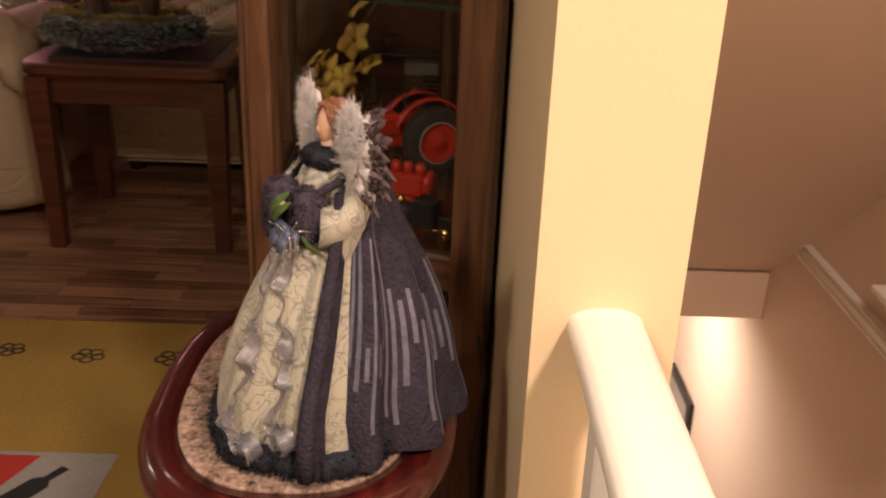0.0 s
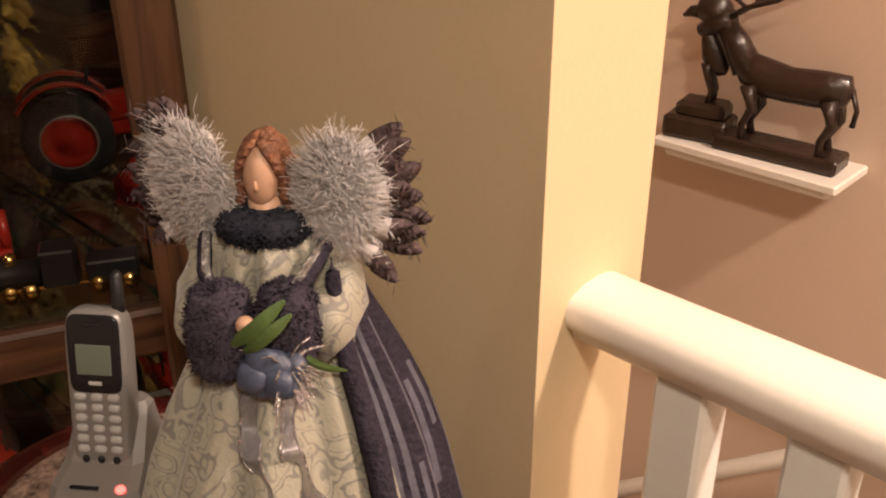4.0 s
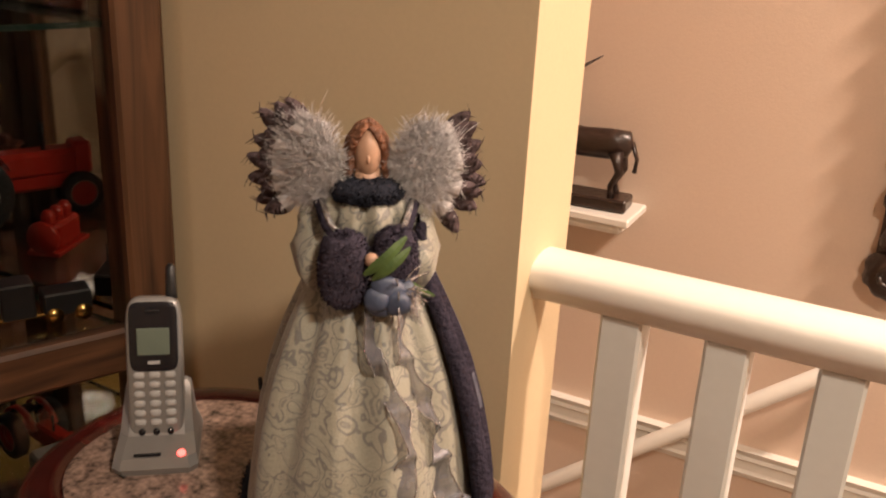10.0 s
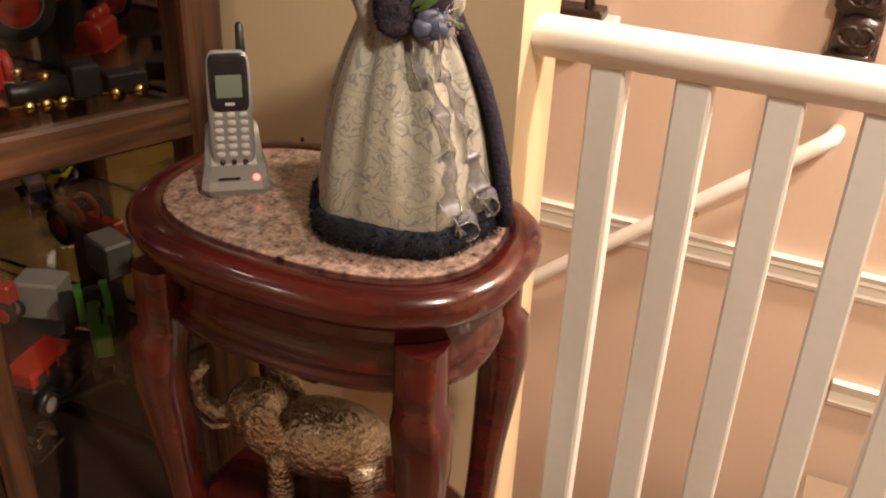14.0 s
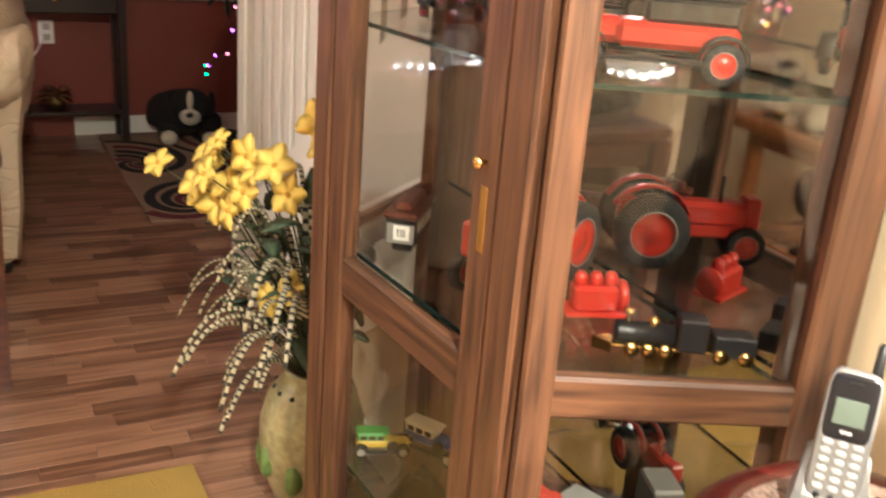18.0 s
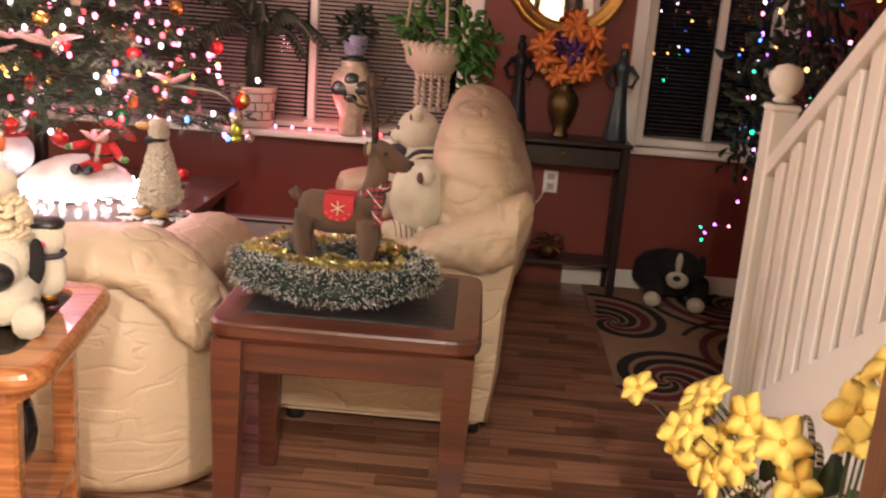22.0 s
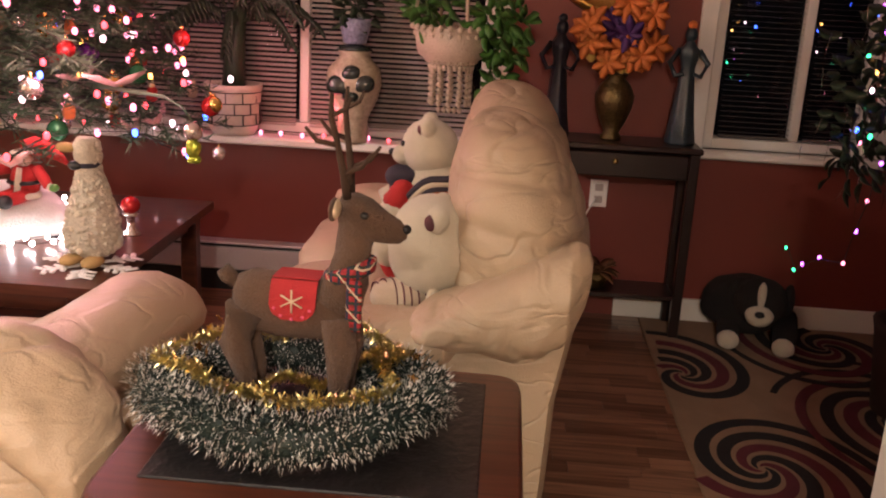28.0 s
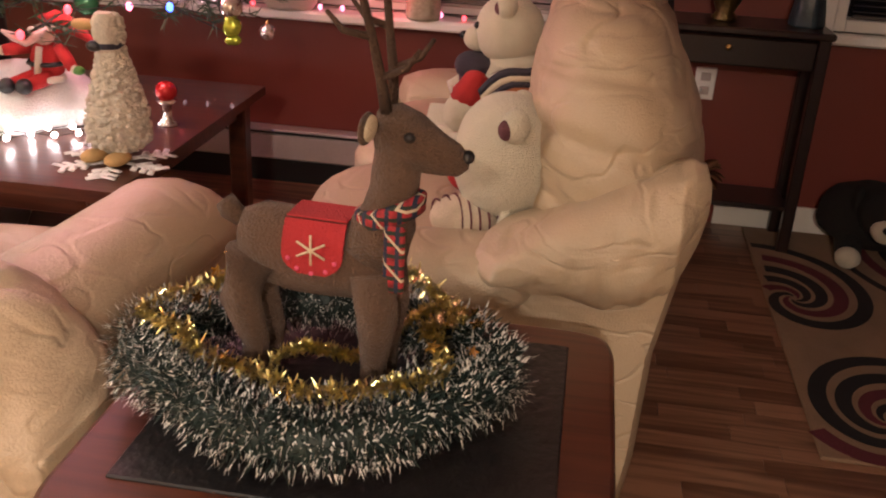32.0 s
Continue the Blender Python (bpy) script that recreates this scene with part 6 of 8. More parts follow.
for k in range(5200):
    u = rng.random()
    a = u * 2 * math.pi * 1.0
    R = 0.175 + 0.026 * math.sin(3 * a) + 0.012 * math.sin(7 * a) + rng.gauss(0, 0.006)
    z = 0.122 + 0.008 * math.sin(5 * a) + rng.gauss(0, 0.004)
    c = Vector((R * 0.9 * math.cos(a), R * 1.1 * math.sin(a), z))
    if rng.random() < 0.25:
        v = rng.random()
        c = Vector((-0.1 + 0.2 * v, 0.17 - 0.2 * v, 0.1 + 0.02 * math.sin(9 * v)))
    d = Vector((rng.gauss(0, 1), rng.gauss(0, 1), rng.gauss(0, 1))).normalized()
    blade(s, c, d, rng.uniform(0.009, 0.018), 0.0016, GOLDT, GOLDT)
o = part("gold_garland", s, t, "glittering gold garland")
o["kind"] = "stuff"
star = Shape(BRASS)
ring = [((0.011 if k % 2 == 0 else 0.0048) * math.cos(math.pi * k / 5), (0.011 if k % 2 == 0 else 0.0048) * math.sin(math.pi * k / 5)) for k in range(10)]
star.prism(ring, -0.0006, 0.0006, BRASS)
star = star.mesh("star")
for k in range(22):
    a = rng.uniform(0, 6.28)
    R = rng.uniform(0.15, 0.21)
    part("star", star, t).matrix_basis = pose(R * 0.9 * math.cos(a), R * 1.1 * math.sin(a), rng.uniform(0.1, 0.145), rng.uniform(20, 110), rng.uniform(-40, 40), rng.uniform(0, 360))

FELT = material("brown_felt", (0.09, 0.05, 0.03), 0.95, spread=0.2, scale=30, fine=320, bump=0.7, sheen=0.1)
FELTD = material("dark_brown_felt", (0.055, 0.03, 0.018), 0.95, spread=0.2, fine=300, bump=0.6)
CREAMF = material("cream_felt", (0.62, 0.52, 0.36), 0.95, spread=0.08, fine=300, bump=0.5)
REDF = material("red_felt", (0.36, 0.02, 0.025), 0.9, spread=0.1, fine=300, bump=0.5)
PLAID = material("red_plaid_scarf", (0.28, 0.02, 0.025), 0.9, spread=0.7, scale=60, fine=160, bump=0.3)

n, l = PLAID.node_tree.nodes, PLAID.node_tree.links
b = n["Principled BSDF"]
src = b.inputs["Base Color"].links[0].from_socket
for ax, col in (("Z", (0.02, 0.03, 0.02)), ("Y", (0.02, 0.025, 0.05)), ("DIAGONAL", (0.5, 0.42, 0.3))):
    tc, wv, gt, mx = (n.new(k) for k in ("ShaderNodeTexCoord", "ShaderNodeTexWave", "ShaderNodeMath", "ShaderNodeMix"))
    wv.bands_direction = ax
    wv.inputs["Scale"].default_value = 22 if ax != "DIAGONAL" else 17
    gt.operation, gt.inputs[1].default_value = "GREATER_THAN", 0.72 if ax != "DIAGONAL" else 0.97
    mx.data_type = "RGBA"
    l.new(tc.outputs["Object"], wv.inputs["Vector"])
    l.new(wv.outputs["Fac"], gt.inputs[0])
    l.new(gt.outputs[0], mx.inputs["Factor"])
    l.new(src, mx.inputs["A"])
    mx.inputs["B"].default_value = (*col, 1)
    src = mx.outputs["Result"]
l.new(src, b.inputs["Base Color"])


def reindeer():
    """Facing +y, standing; one mesh."""
    s = Shape(FELT)
    rows = []
    for y, z, r in ((-0.135, 0.205, 0.012), (-0.125, 0.205, 0.036), (-0.1, 0.2, 0.052), (-0.06, 0.195, 0.055), (-0.02, 0.192, 0.052), (0.02, 0.195, 0.052), (0.045, 0.2, 0.05), (0.068, 0.212, 0.04), (0.08, 0.222, 0.02)):
        rows.append([(r * 0.74 * math.cos(a), y, z + r * math.sin(a)) for a in (2 * math.pi * k / 20 for k in range(20))])
    loft(s, rows, FELT)
    s.tube([(0, 0.035, 0.21), (0, 0.055, 0.25), (0, 0.063, 0.3), (0, 0.068, 0.355)], [0.044, 0.036, 0.029, 0.027], FELT, 16)
    LZ = 0.028
    rows = []
    for y, z, r in ((0.045, 0.33, 0.01), (0.05, 0.33, 0.026), (0.075, 0.328, 0.036), (0.1, 0.32, 0.034), (0.125, 0.31, 0.025), (0.145, 0.305, 0.019), (0.156, 0.303, 0.008)):
        rows.append([(r * 0.8 * math.cos(a), y - 0.008, z + LZ + r * math.sin(a)) for a in (2 * math.pi * k / 18 for k in range(18))])
    loft(s, rows, FELT)
    s.blob((0, 0.147, 0.31 + LZ), (0.01, 0.008, 0.008), BLACK, 1, 0, 1, (12, 8))
    for sx in (-1, 1):
        s.blob((sx * 0.026, 0.085, 0.333 + LZ), (0.006, 0.007, 0.006), BLACK, 1, 0, 1, (12, 8))
        s.blob((sx * 0.048, 0.042, 0.345 + LZ), (0.027, 0.006, 0.018), FELT, 1, 0, 1, (14, 8), pose(0, 0, 0))
        s.blob((sx * 0.046, 0.045, 0.345 + LZ), (0.023, 0.0065, 0.0145), CREAMF, 1, 0, 1, (14, 8))
        base = Vector((sx * 0.014, 0.054, 0.356 + LZ))
        main = [base, base + Vector((sx * 0.01, -0.004, 0.04)), base + Vector((sx * 0.018, -0.012, 0.085)), base + Vector((sx * 0.03, -0.02, 0.13)), base + Vector((sx * 0.034, -0.018, 0.165))]
        s.tube(main, [0.007, 0.006, 0.005, 0.0045, 0.003], FELTD, 8)
        s.tube([main[1], main[1] + Vector((sx * 0.006, 0.03, 0.014)), main[1] + Vector((sx * 0.008, 0.045, 0.036))], [0.0045, 0.004, 0.0025], FELTD, 7)
        s.tube([main[2], main[2] + Vector((sx * 0.008, -0.03, 0.006)), main[2] + Vector((sx * 0.01, -0.048, 0.026))], [0.0045, 0.004, 0.0025], FELTD, 7)
        s.tube([main[3], main[3] + Vector((0, 0.022, 0.012)), main[3] + Vector((0, 0.03, 0.03))], [0.004, 0.0035, 0.002], FELTD, 7)
        for y, lean in ((0.045, 0.008), (-0.105, -0.02)):
            s.tube([(sx * 0.024, y, 0.19), (sx * 0.026, y + lean, 0.13), (sx * 0.026, y + lean * 0.6 + (0.012 if y < 0 else 0), 0.07), (sx * 0.026, y + lean * 0.4, 0.0)], [0.036 if y < 0 else 0.028, 0.026, 0.017, 0.016], FELT, 14)
        # saddle cloth with a stitched snowflake
        rows = []
        for j in range(9):
            u = j / 8
            zz = 0.247 - 0.062 * u
            xx = 0.052 * 0.74 * (1 - ((zz - 0.193) / 0.06) ** 2 * 0.85) ** 0.5 + 0.004
            hw = 0.038 * (1 if u < 0.6 else (1 - ((u - 0.6) / 0.45) ** 2) ** 0.5)
            rows.append([(sx * xx, -0.024 - hw, zz), (sx * xx, -0.024 + hw, zz), (sx * (xx + 0.0025), -0.024 + hw, zz), (sx * (xx + 0.0025), -0.024 - hw, zz)])
        loft(s, rows, REDF, False)
        for k in range(3):
            a = math.radians(90 + 60 * k)
            s.tube([(sx * 0.046, -0.024 + 0.02 * math.cos(a), 0.217 + 0.019 * math.sin(a)), (sx * 0.0468, -0.024, 0.217), (sx * 0.046, -0.024 - 0.02 * math.cos(a), 0.217 - 0.019 * math.sin(a))], 0.0016, CREAMF, 5)
        for k in range(5):
            a = math.radians(200 + 35 * k)
            s.blob((sx * 0.0455, -0.024 + 0.031 * math.cos(a), 0.212 + 0.025 * math.sin(a)), (0.002, 0.003, 0.003), PINKB, 1, 0, 1, (8, 6))
    s.box((0, -0.024, 0.249), (0.05, 0.076, 0.003), REDF, 0.001)
    s.tube([(0, -0.13, 0.225), (0, -0.15, 0.24), (0, -0.16, 0.235)], [0.012, 0.016, 0.006], FELT, 10)
    rows = []
    for k in range(19):
        a = 2 * math.pi * k / 18
        rows.append([((0.034 + d) * 0.9 * math.cos(a), 0.058 + (0.034 + d) * math.sin(a), 0.262 + 0.014 * math.sin(a) + dz) for d, dz in ((0, -0.014), (0.008, -0.01), (0.009, 0.01), (0.001, 0.014))])
    loft(s, rows, PLAID, True, cap=False)
    s.box((0.036, 0.074, 0.215), (0.007, 0.026, 0.085), PLAID, 0.003, pose(0, 0, 0, 0, 0, 0))
    return solid("reindeer_figure", s, (-2.682, -0.528, 0.66), "brown felt reindeer with red saddle cloth standing in the wreath", "figurine", turn=-4)


# saddle beads and plush snowman's nose: faint glow added, they are no lamps
PINKB = glow("pink_bead_glow", (0.5, 0.06, 0.12), 0.2)
reindeer()
bpy.data.objects["reindeer_figure"].scale = (1.04, 1.02, 1.02)

# ---------------- plush bears on the loveseat ----------------
PLUSH = material("cream_plush", (0.66, 0.6, 0.46), 0.95, spread=0.1, scale=30, fine=340, bump=0.9, sheen=0.5)
NAVY = material("navy_knit", (0.035, 0.03, 0.045), 0.9, spread=0.3, fine=250, bump=0.5)
STRI = material("maroon_stripe", (0.12, 0.04, 0.05), 0.9, spread=0.3, fine=250, bump=0.5)
CREAMK = material("cream_knit", (0.55, 0.47, 0.36), 0.9, spread=0.15, fine=300, bump=0.5)
MUZZLE = material("black_nose", (0.01, 0.01, 0.012), 0.4)
SANTARED = material("santa_red_plush", (0.42, 0.02, 0.02), 0.9, spread=0.15, fine=300, bump=0.6)


def bear_head(s, c, r, face, tilt=0):
    """face: unit vector the nose points along."""
    c, f = Vector(c), Vector(face).normalized()
    side = f.cross(Vector((0, 0, 1))).normalized()
    up = side.cross(f)
    s.blob(c, (r, r * 0.95, r * 0.95), PLUSH, 0.95, 0.04, 20, (24, 16))
    s.blob(c + f * r * 0.85 - up * r * 0.2, (r * 0.45, r * 0.45, r * 0.36), PLUSH, 1, 0.03, 20, (18, 12))
    s.blob(c + f * r * 1.25 - up * r * 0.1, (r * 0.16, r * 0.16, r * 0.12), MUZZLE, 1, 0, 1, (10, 8))
    for k in (-1, 1):
        s.blob(c + side * k * r * 0.72 + up * r * 0.75, (r * 0.3, r * 0.3, r * 0.34), PLUSH, 1, 0.05, 20, (16, 10))
        s.blob(c + side * k * r * 0.76 + up * r * 0.72 + f * r * 0.16, (r * 0.18, r * 0.18, r * 0.2), STRI, 1, 0, 1, (12, 8))
        s.blob(c + side * k * r * 0.38 + f * r * 0.86 + up * r * 0.22, (r * 0.09, r * 0.09, r * 0.1), MUZZLE, 1, 0, 1, (8, 6))


s = Shape(PLUSH)
bear_head(s, (0, 0, 0.3), 0.085, (-0.15, -1, -0.1))
s.blob((0, 0.02, 0.14), (0.1, 0.1, 0.13), PLUSH, 0.9, 0.05, 14, (24, 16))
s.box((0.0, -0.05, 0.2), (0.19, 0.06, 0.035), STRI, 0.012, pose(0, 0, 0, 10, 12, 0))
s.box((0.06, -0.06, 0.15), (0.05, 0.035, 0.12), NAVY, 0.012, pose(0, 0, 0, 0, -20, 0))
for k in (-1, 1):
    s.tube([(k * 0.08, 0, 0.2), (k * 0.11, -0.06, 0.15), (k * 0.09, -0.12, 0.12)], [0.04, 0.038, 0.035], PLUSH, 12)
    s.tube([(k * 0.06, -0.02, 0.06), (k * 0.09, -0.12, 0.045), (k * 0.1, -0.18, 0.05)], [0.05, 0.045, 0.04], PLUSH, 12)
s.box((-0.02, -0.1, 0.13), (0.1, 0.05, 0.07), SANTARED, 0.02)
s.blob((0.01, -0.075, 0.215), (0.055, 0.05, 0.032), NAVY, 0.9, 0.1, 30, (18, 12))
for k in (-1, 1):
    for u in (0.15, 0.35, 0.55, 0.75, 0.95):
        c = Vector((k * 0.08, 0, 0.2)).lerp(Vector((k * 0.11, -0.06, 0.15)), u)
        s.tube([c + Vector((0.041 * math.cos(a), 0.02 * math.sin(a) * 0.8, 0.036 * math.sin(a))) for a in (0.52 * q for q in range(13))], 0.003, STRI, 5)
solid("plush_bear", s, (-3.88, -0.44, 0.63), "cream plush bear sitting upright against the loveseat back", "plush toy", "plush bears on the loveseat", turn=10)
s = Shape(PLUSH)
s.blob((0, 0, 0.11), (0.115, 0.105, 0.125), PLUSH, 0.95, 0.03, 14, (28, 18))
s.blob((-0.02, -0.1, 0.1), (0.05, 0.045, 0.04), PLUSH, 1, 0.03, 20, (18, 12))
s.blob((-0.02, -0.142, 0.105), (0.014, 0.012, 0.012), MUZZLE, 1, 0, 1, (10, 8))
for k in (-1, 1):
    s.blob((k * 0.07 + 0.03, 0.02, 0.2), (0.03, 0.028, 0.034), PLUSH, 1, 0.06, 20, (16, 10))
    s.blob((k * 0.07 + 0.045, 0.005, 0.195), (0.017, 0.016, 0.02), STRI, 1, 0, 1, (12, 8))
s.blob((0.05, -0.08, 0.14), (0.011, 0.011, 0.012), MUZZLE, 1, 0, 1, (10, 8))
s.blob((0.045, -0.07, -0.012), (0.05, 0.07, 0.046), CREAMK, 0.95, 0.03, 20, (26, 18))
for k in range(7):
    y = -0.052 + 0.0175 * k
    r = (1 - (y / 0.07) ** 2) ** 0.5
    s.tube([(0.045 + 0.0505 * r * math.cos(a), -0.07 + y + 0.02 * math.cos(a), -0.012 + 0.0465 * r * math.sin(a)) for a in (0.3142 * q for q in range(21))], 0.0024, STRI, 5)
s.tube([(0.06 + 0.03 * math.cos(a), 0.005 + 0.012 * math.sin(a), -0.012 + 0.042 * math.sin(a)) for a in (0.52 * q for q in range(13))], 0.011, PLUSH, 8)
s.blob((0.0, 0.05, -0.02), (0.09, 0.07, 0.05), NAVY, 0.9, 0.08, 20, (20, 14))
solid("plush_bear", s, (-3.42, -0.39, 0.66), "cream plush bear lying head down against the loveseat back", "plush toy", "plush bears on the loveseat", turn=0)
s = Shape(SANTARED)
s.blob((0, 0, 0.08), (0.07, 0.06, 0.08), SANTARED, 0.9, 0.05, 14, (20, 14))
s.blob((0, -0.02, 0.19), (0.05, 0.05, 0.05), PLUSH, 1, 0.05, 14, (18, 12))
s.tube([(0, -0.01, 0.22), (0.02, 0, 0.27), (0.05, 0, 0.29)], [0.045, 0.03, 0.008], SANTARED, 12)
s.blob((0.05, -0.04, 0.09), (0.035, 0.04, 0.035), PLUSH, 1, 0.05, 14, (14, 10))
solid("plush_santa", s, (-3.75, -0.5, 0.57), "small red and white plush santa between the bears", "plush toy", turn=15)

# striped knitted scarf draped between the bears
t = thing("striped_scarf", (-3.6, -0.37, 0.845), "navy, cream and rust striped knitted scarf between the bears", "scarf")
RUSTK = material("rust_knit", (0.3, 0.1, 0.04), 0.9, spread=0.2, fine=300, bump=0.5)
for k in range(6):
    rows = []
    for j in range(9):
        u = j / 8
        c = Vector((0.01 * math.sin(5 * u), -0.08 + 0.16 * u, -0.05 + 0.1 * u + 0.018 * math.sin(6 * u)))
        w = Vector((0.0, 0.35, -0.75)) * 0.008
        c += w * (k - 4) * 2
        rows.append([c - w, c + w, c + w + Vector((-0.012, 0, 0.002)), c - w + Vector((-0.012, 0, 0.002))])
    part("stripe", loft(Shape(NAVY), rows, (NAVY, CREAMK, NAVY, RUSTK)[k % 4], True), t)

# ---------------- window blinds, heater, outlet ----------------
BLIND = material("ivory_blind_slat", (0.42, 0.36, 0.33), 0.5, spread=0.08)
for y0, y1 in ((-2.93, -2.17), (-2.13, -1.12), (-1.08, -0.37)):
    t = thing("window_blind", (FX - 0.01, (y0 + y1) / 2, 0), "lowered ivory mini blind over the window", "blind", "blinds of the wide window")
    part("head_rail", Shape(BLIND).box((0, 0, 2.08), (0.03, y1 - y0, 0.03), BLIND, 0.003), t)
    sl = Shape(BLIND)
    w = (y1 - y0) / 2 - 0.01
    sl.add([(-0.009, -w, 0.005), (0.009, -w, -0.005), (0.009, w, -0.005), (-0.009, w, 0.005), (-0.0085, -w, 0.0062), (0.0095, -w, -0.0038), (0.0095, w, -0.0038), (-0.0085, w, 0.0062)], [(3, 2, 1, 0), (4, 5, 6, 7), (0, 1, 5, 4), (1, 2, 6, 5), (2, 3, 7, 6), (3, 0, 4, 7)], BLIND, False)
    sl = sl.mesh("slat")
    for k in range(62):
        part("slat", sl, t).location = (0, 0, 0.775 + 0.021 * k)
    part("bottom_rail", Shape(BLIND).box((0, 0, 0.758), (0.022, y1 - y0 - 0.02, 0.014), BLIND, 0.003), t)

# darker copy of the slat material: the open slats' shade is in the colour
DARKBLIND = material("darkened_blind_slat", (0.1, 0.09, 0.085), 0.5, spread=0.1)
for y0, y1 in ((0.655, 0.955), (1.005, 1.225)):
    t = thing("window_blind", (FX - 0.012, (y0 + y1) / 2, 0), "open mini blind in the narrow window, slats coloured dark for shade", "blind", "blinds of the narrow window")
    part("head_rail", Shape(DARKBLIND).box((0, 0, 2.08), (0.02, y1 - y0, 0.03), DARKBLIND, 0.003), t)
    sl = Shape(DARKBLIND).box((0, 0, 0), (0.014, y1 - y0 - 0.01, 0.0012), DARKBLIND, 0.0003).mesh("slat")
    for k in range(56):
        part("slat", sl, t).location = (0, 0, 0.84 + 0.0215 * k)
    part("bottom_rail", Shape(DARKBLIND).box((0, 0, 0.822), (0.018, y1 - y0 - 0.01, 0.012), DARKBLIND, 0.003), t)

HEAT = material("heater_enamel", (0.55, 0.5, 0.48), 0.35, 0.2, spread=0.06)
t = thing("baseboard_heater", (FX + 0.035, -1.75, 0), "white enamel baseboard heater along the window wall", "heater")
part("casing", Shape(HEAT).box((0, 0, 0.155), (0.06, 2.4, 0.11), HEAT, 0.008), t)
part("top_lip", Shape(HEAT).box((0.004, 0, 0.225), (0.07, 2.4, 0.012), HEAT, 0.004), t)
# black boxes give the shade in the outlet slot and the gap below
part("outlet_slot", Shape(BLACK).box((0.024, 0, 0.214), (0.02, 2.36, 0.008), BLACK, 0.001), t)
part("toe_gap", Shape(BLACK).box((-0.01, 0, 0.05), (0.03, 2.36, 0.1), BLACK, 0.002), t)
t = thing("wall_outlet", (FX + 0.004, 0.19, 0.545), "white wall outlet with a plugged-in cord", "outlet")
part("cover_plate", Shape(WHITE).box((0, 0, 0), (0.008, 0.075, 0.12), WHITE, 0.003), t)
for z in (-0.026, 0.026):
    part("socket", Shape(BLIND).box((0.005, 0, z), (0.003, 0.034, 0.03), BLIND, 0.001), t)
part("cord", Shape(WHITE).tube([(0.01, -0.01, -0.02), (0.03, -0.05, -0.09), (0.03, -0.1, -0.16), (0.02, -0.16, -0.25)], 0.004, WHITE, 6), t)

# ---------------- mirror, vase, figurines on the console ----------------
t = thing("oval_mirror", (FX + 0.02, 0.175, 1.66), "oval mirror in a carved gold frame", "mirror")
s = Shape(GOLD)
rows = []
for k in range(65):
    a = 2 * math.pi * k / 64
    w = 1 + 0.025 * math.sin(16 * a)
    rows.append([(x, (0.25 + d * w) * math.cos(a), (0.3 + d * w) * math.sin(a)) for d, x in ((0, 0.0), (0.0, 0.02), (0.02, 0.035), (0.05, 0.03), (0.055, 0.045), (0.08, 0.02), (0.085, 0.0))])
loft(s, rows, GOLD, True, cap=False)
part("frame", s, t)
part("mirror_glass", Shape(MIRROR).add([(0.006, 0.252 * math.cos(2 * math.pi * k / 48), 0.302 * math.sin(2 * math.pi * k / 48)) for k in range(48)], [tuple(range(48))], MIRROR, False), t)
BRONZE = material("dark_brass_vase", (0.12, 0.08, 0.03), 0.3, 0.8, spread=0.4, scale=40, bump=0.4)
t = thing("flower_vase", (-5.07, 0.2, 0.803), "dark brass vase of orange and yellow silk flowers", "vase")
part("vase", Shape(BRONZE).lathe([(0.04, 0), (0.045, 0.01), (0.03, 0.03), (0.055, 0.08), (0.075, 0.14), (0.078, 0.18), (0.06, 0.22), (0.035, 0.245), (0.045, 0.262), (0.035, 0.26)], BRONZE, 28), t)
ORANGE = material("orange_silk_petal", (0.62, 0.17, 0.035), 0.6, spread=0.25, scale=30)
PURP = material("purple_silk_petal", (0.07, 0.02, 0.13), 0.6, spread=0.3, scale=30)
PALEY = material("pale_yellow_petal", (0.6, 0.42, 0.1), 0.6, spread=0.2, scale=30)
rng = random.Random(8)
for k in range(24):
    a, q = rng.uniform(0, 6.28), rng.random() ** 0.5
    c = Vector((0.04 + rng.uniform(-0.03, 0.06), 0.17 * q * math.cos(a), 0.44 + 0.14 * q * math.sin(a)))
    m = PURP if q < 0.35 else ORANGE
    s = Shape(m)
    up = Vector((1, c.y * 2, (c.z - 0.42) * 2)).normalized()
    a0 = up.orthogonal().normalized()
    b0 = up.cross(a0)
    for j in range(7):
        b = 2 * math.pi * j / 7
        petal(s, c, (a0 * math.cos(b) + b0 * math.sin(b) + up * 0.4).normalized(), up, rng.uniform(0.05, 0.08), 0.02, m)
    part("blossom", s, t)
for k in range(12):
    a = rng.uniform(3.3, 6.1)
    c = Vector((0.07, 0.13 * math.cos(a), 0.36 + 0.07 * math.sin(a)))
    part("small_blossom", Shape(PALEY).blob(c, (0.018, 0.02, 0.02), PALEY, 1, 0.25, 60, (12, 8), seed=k), t)
st = Shape(STEM)
for k in range(10):
    a = 6.28 * k / 10
    st.tube([(0, 0, 0.2), (0.02, 0.05 * math.cos(a), 0.32), (0.03, 0.11 * math.cos(a), 0.42 + 0.06 * math.sin(a))], 0.003, STEM, 5)
part("stems", st, t)
STATUE = material("dark_blue_bronze", (0.022, 0.022, 0.032), 0.35, 0.3, spread=0.4, scale=30, bump=0.2)
STATUET = material("teal_glaze_statue", (0.03, 0.045, 0.055), 0.3, spread=0.4, scale=30, bump=0.2)
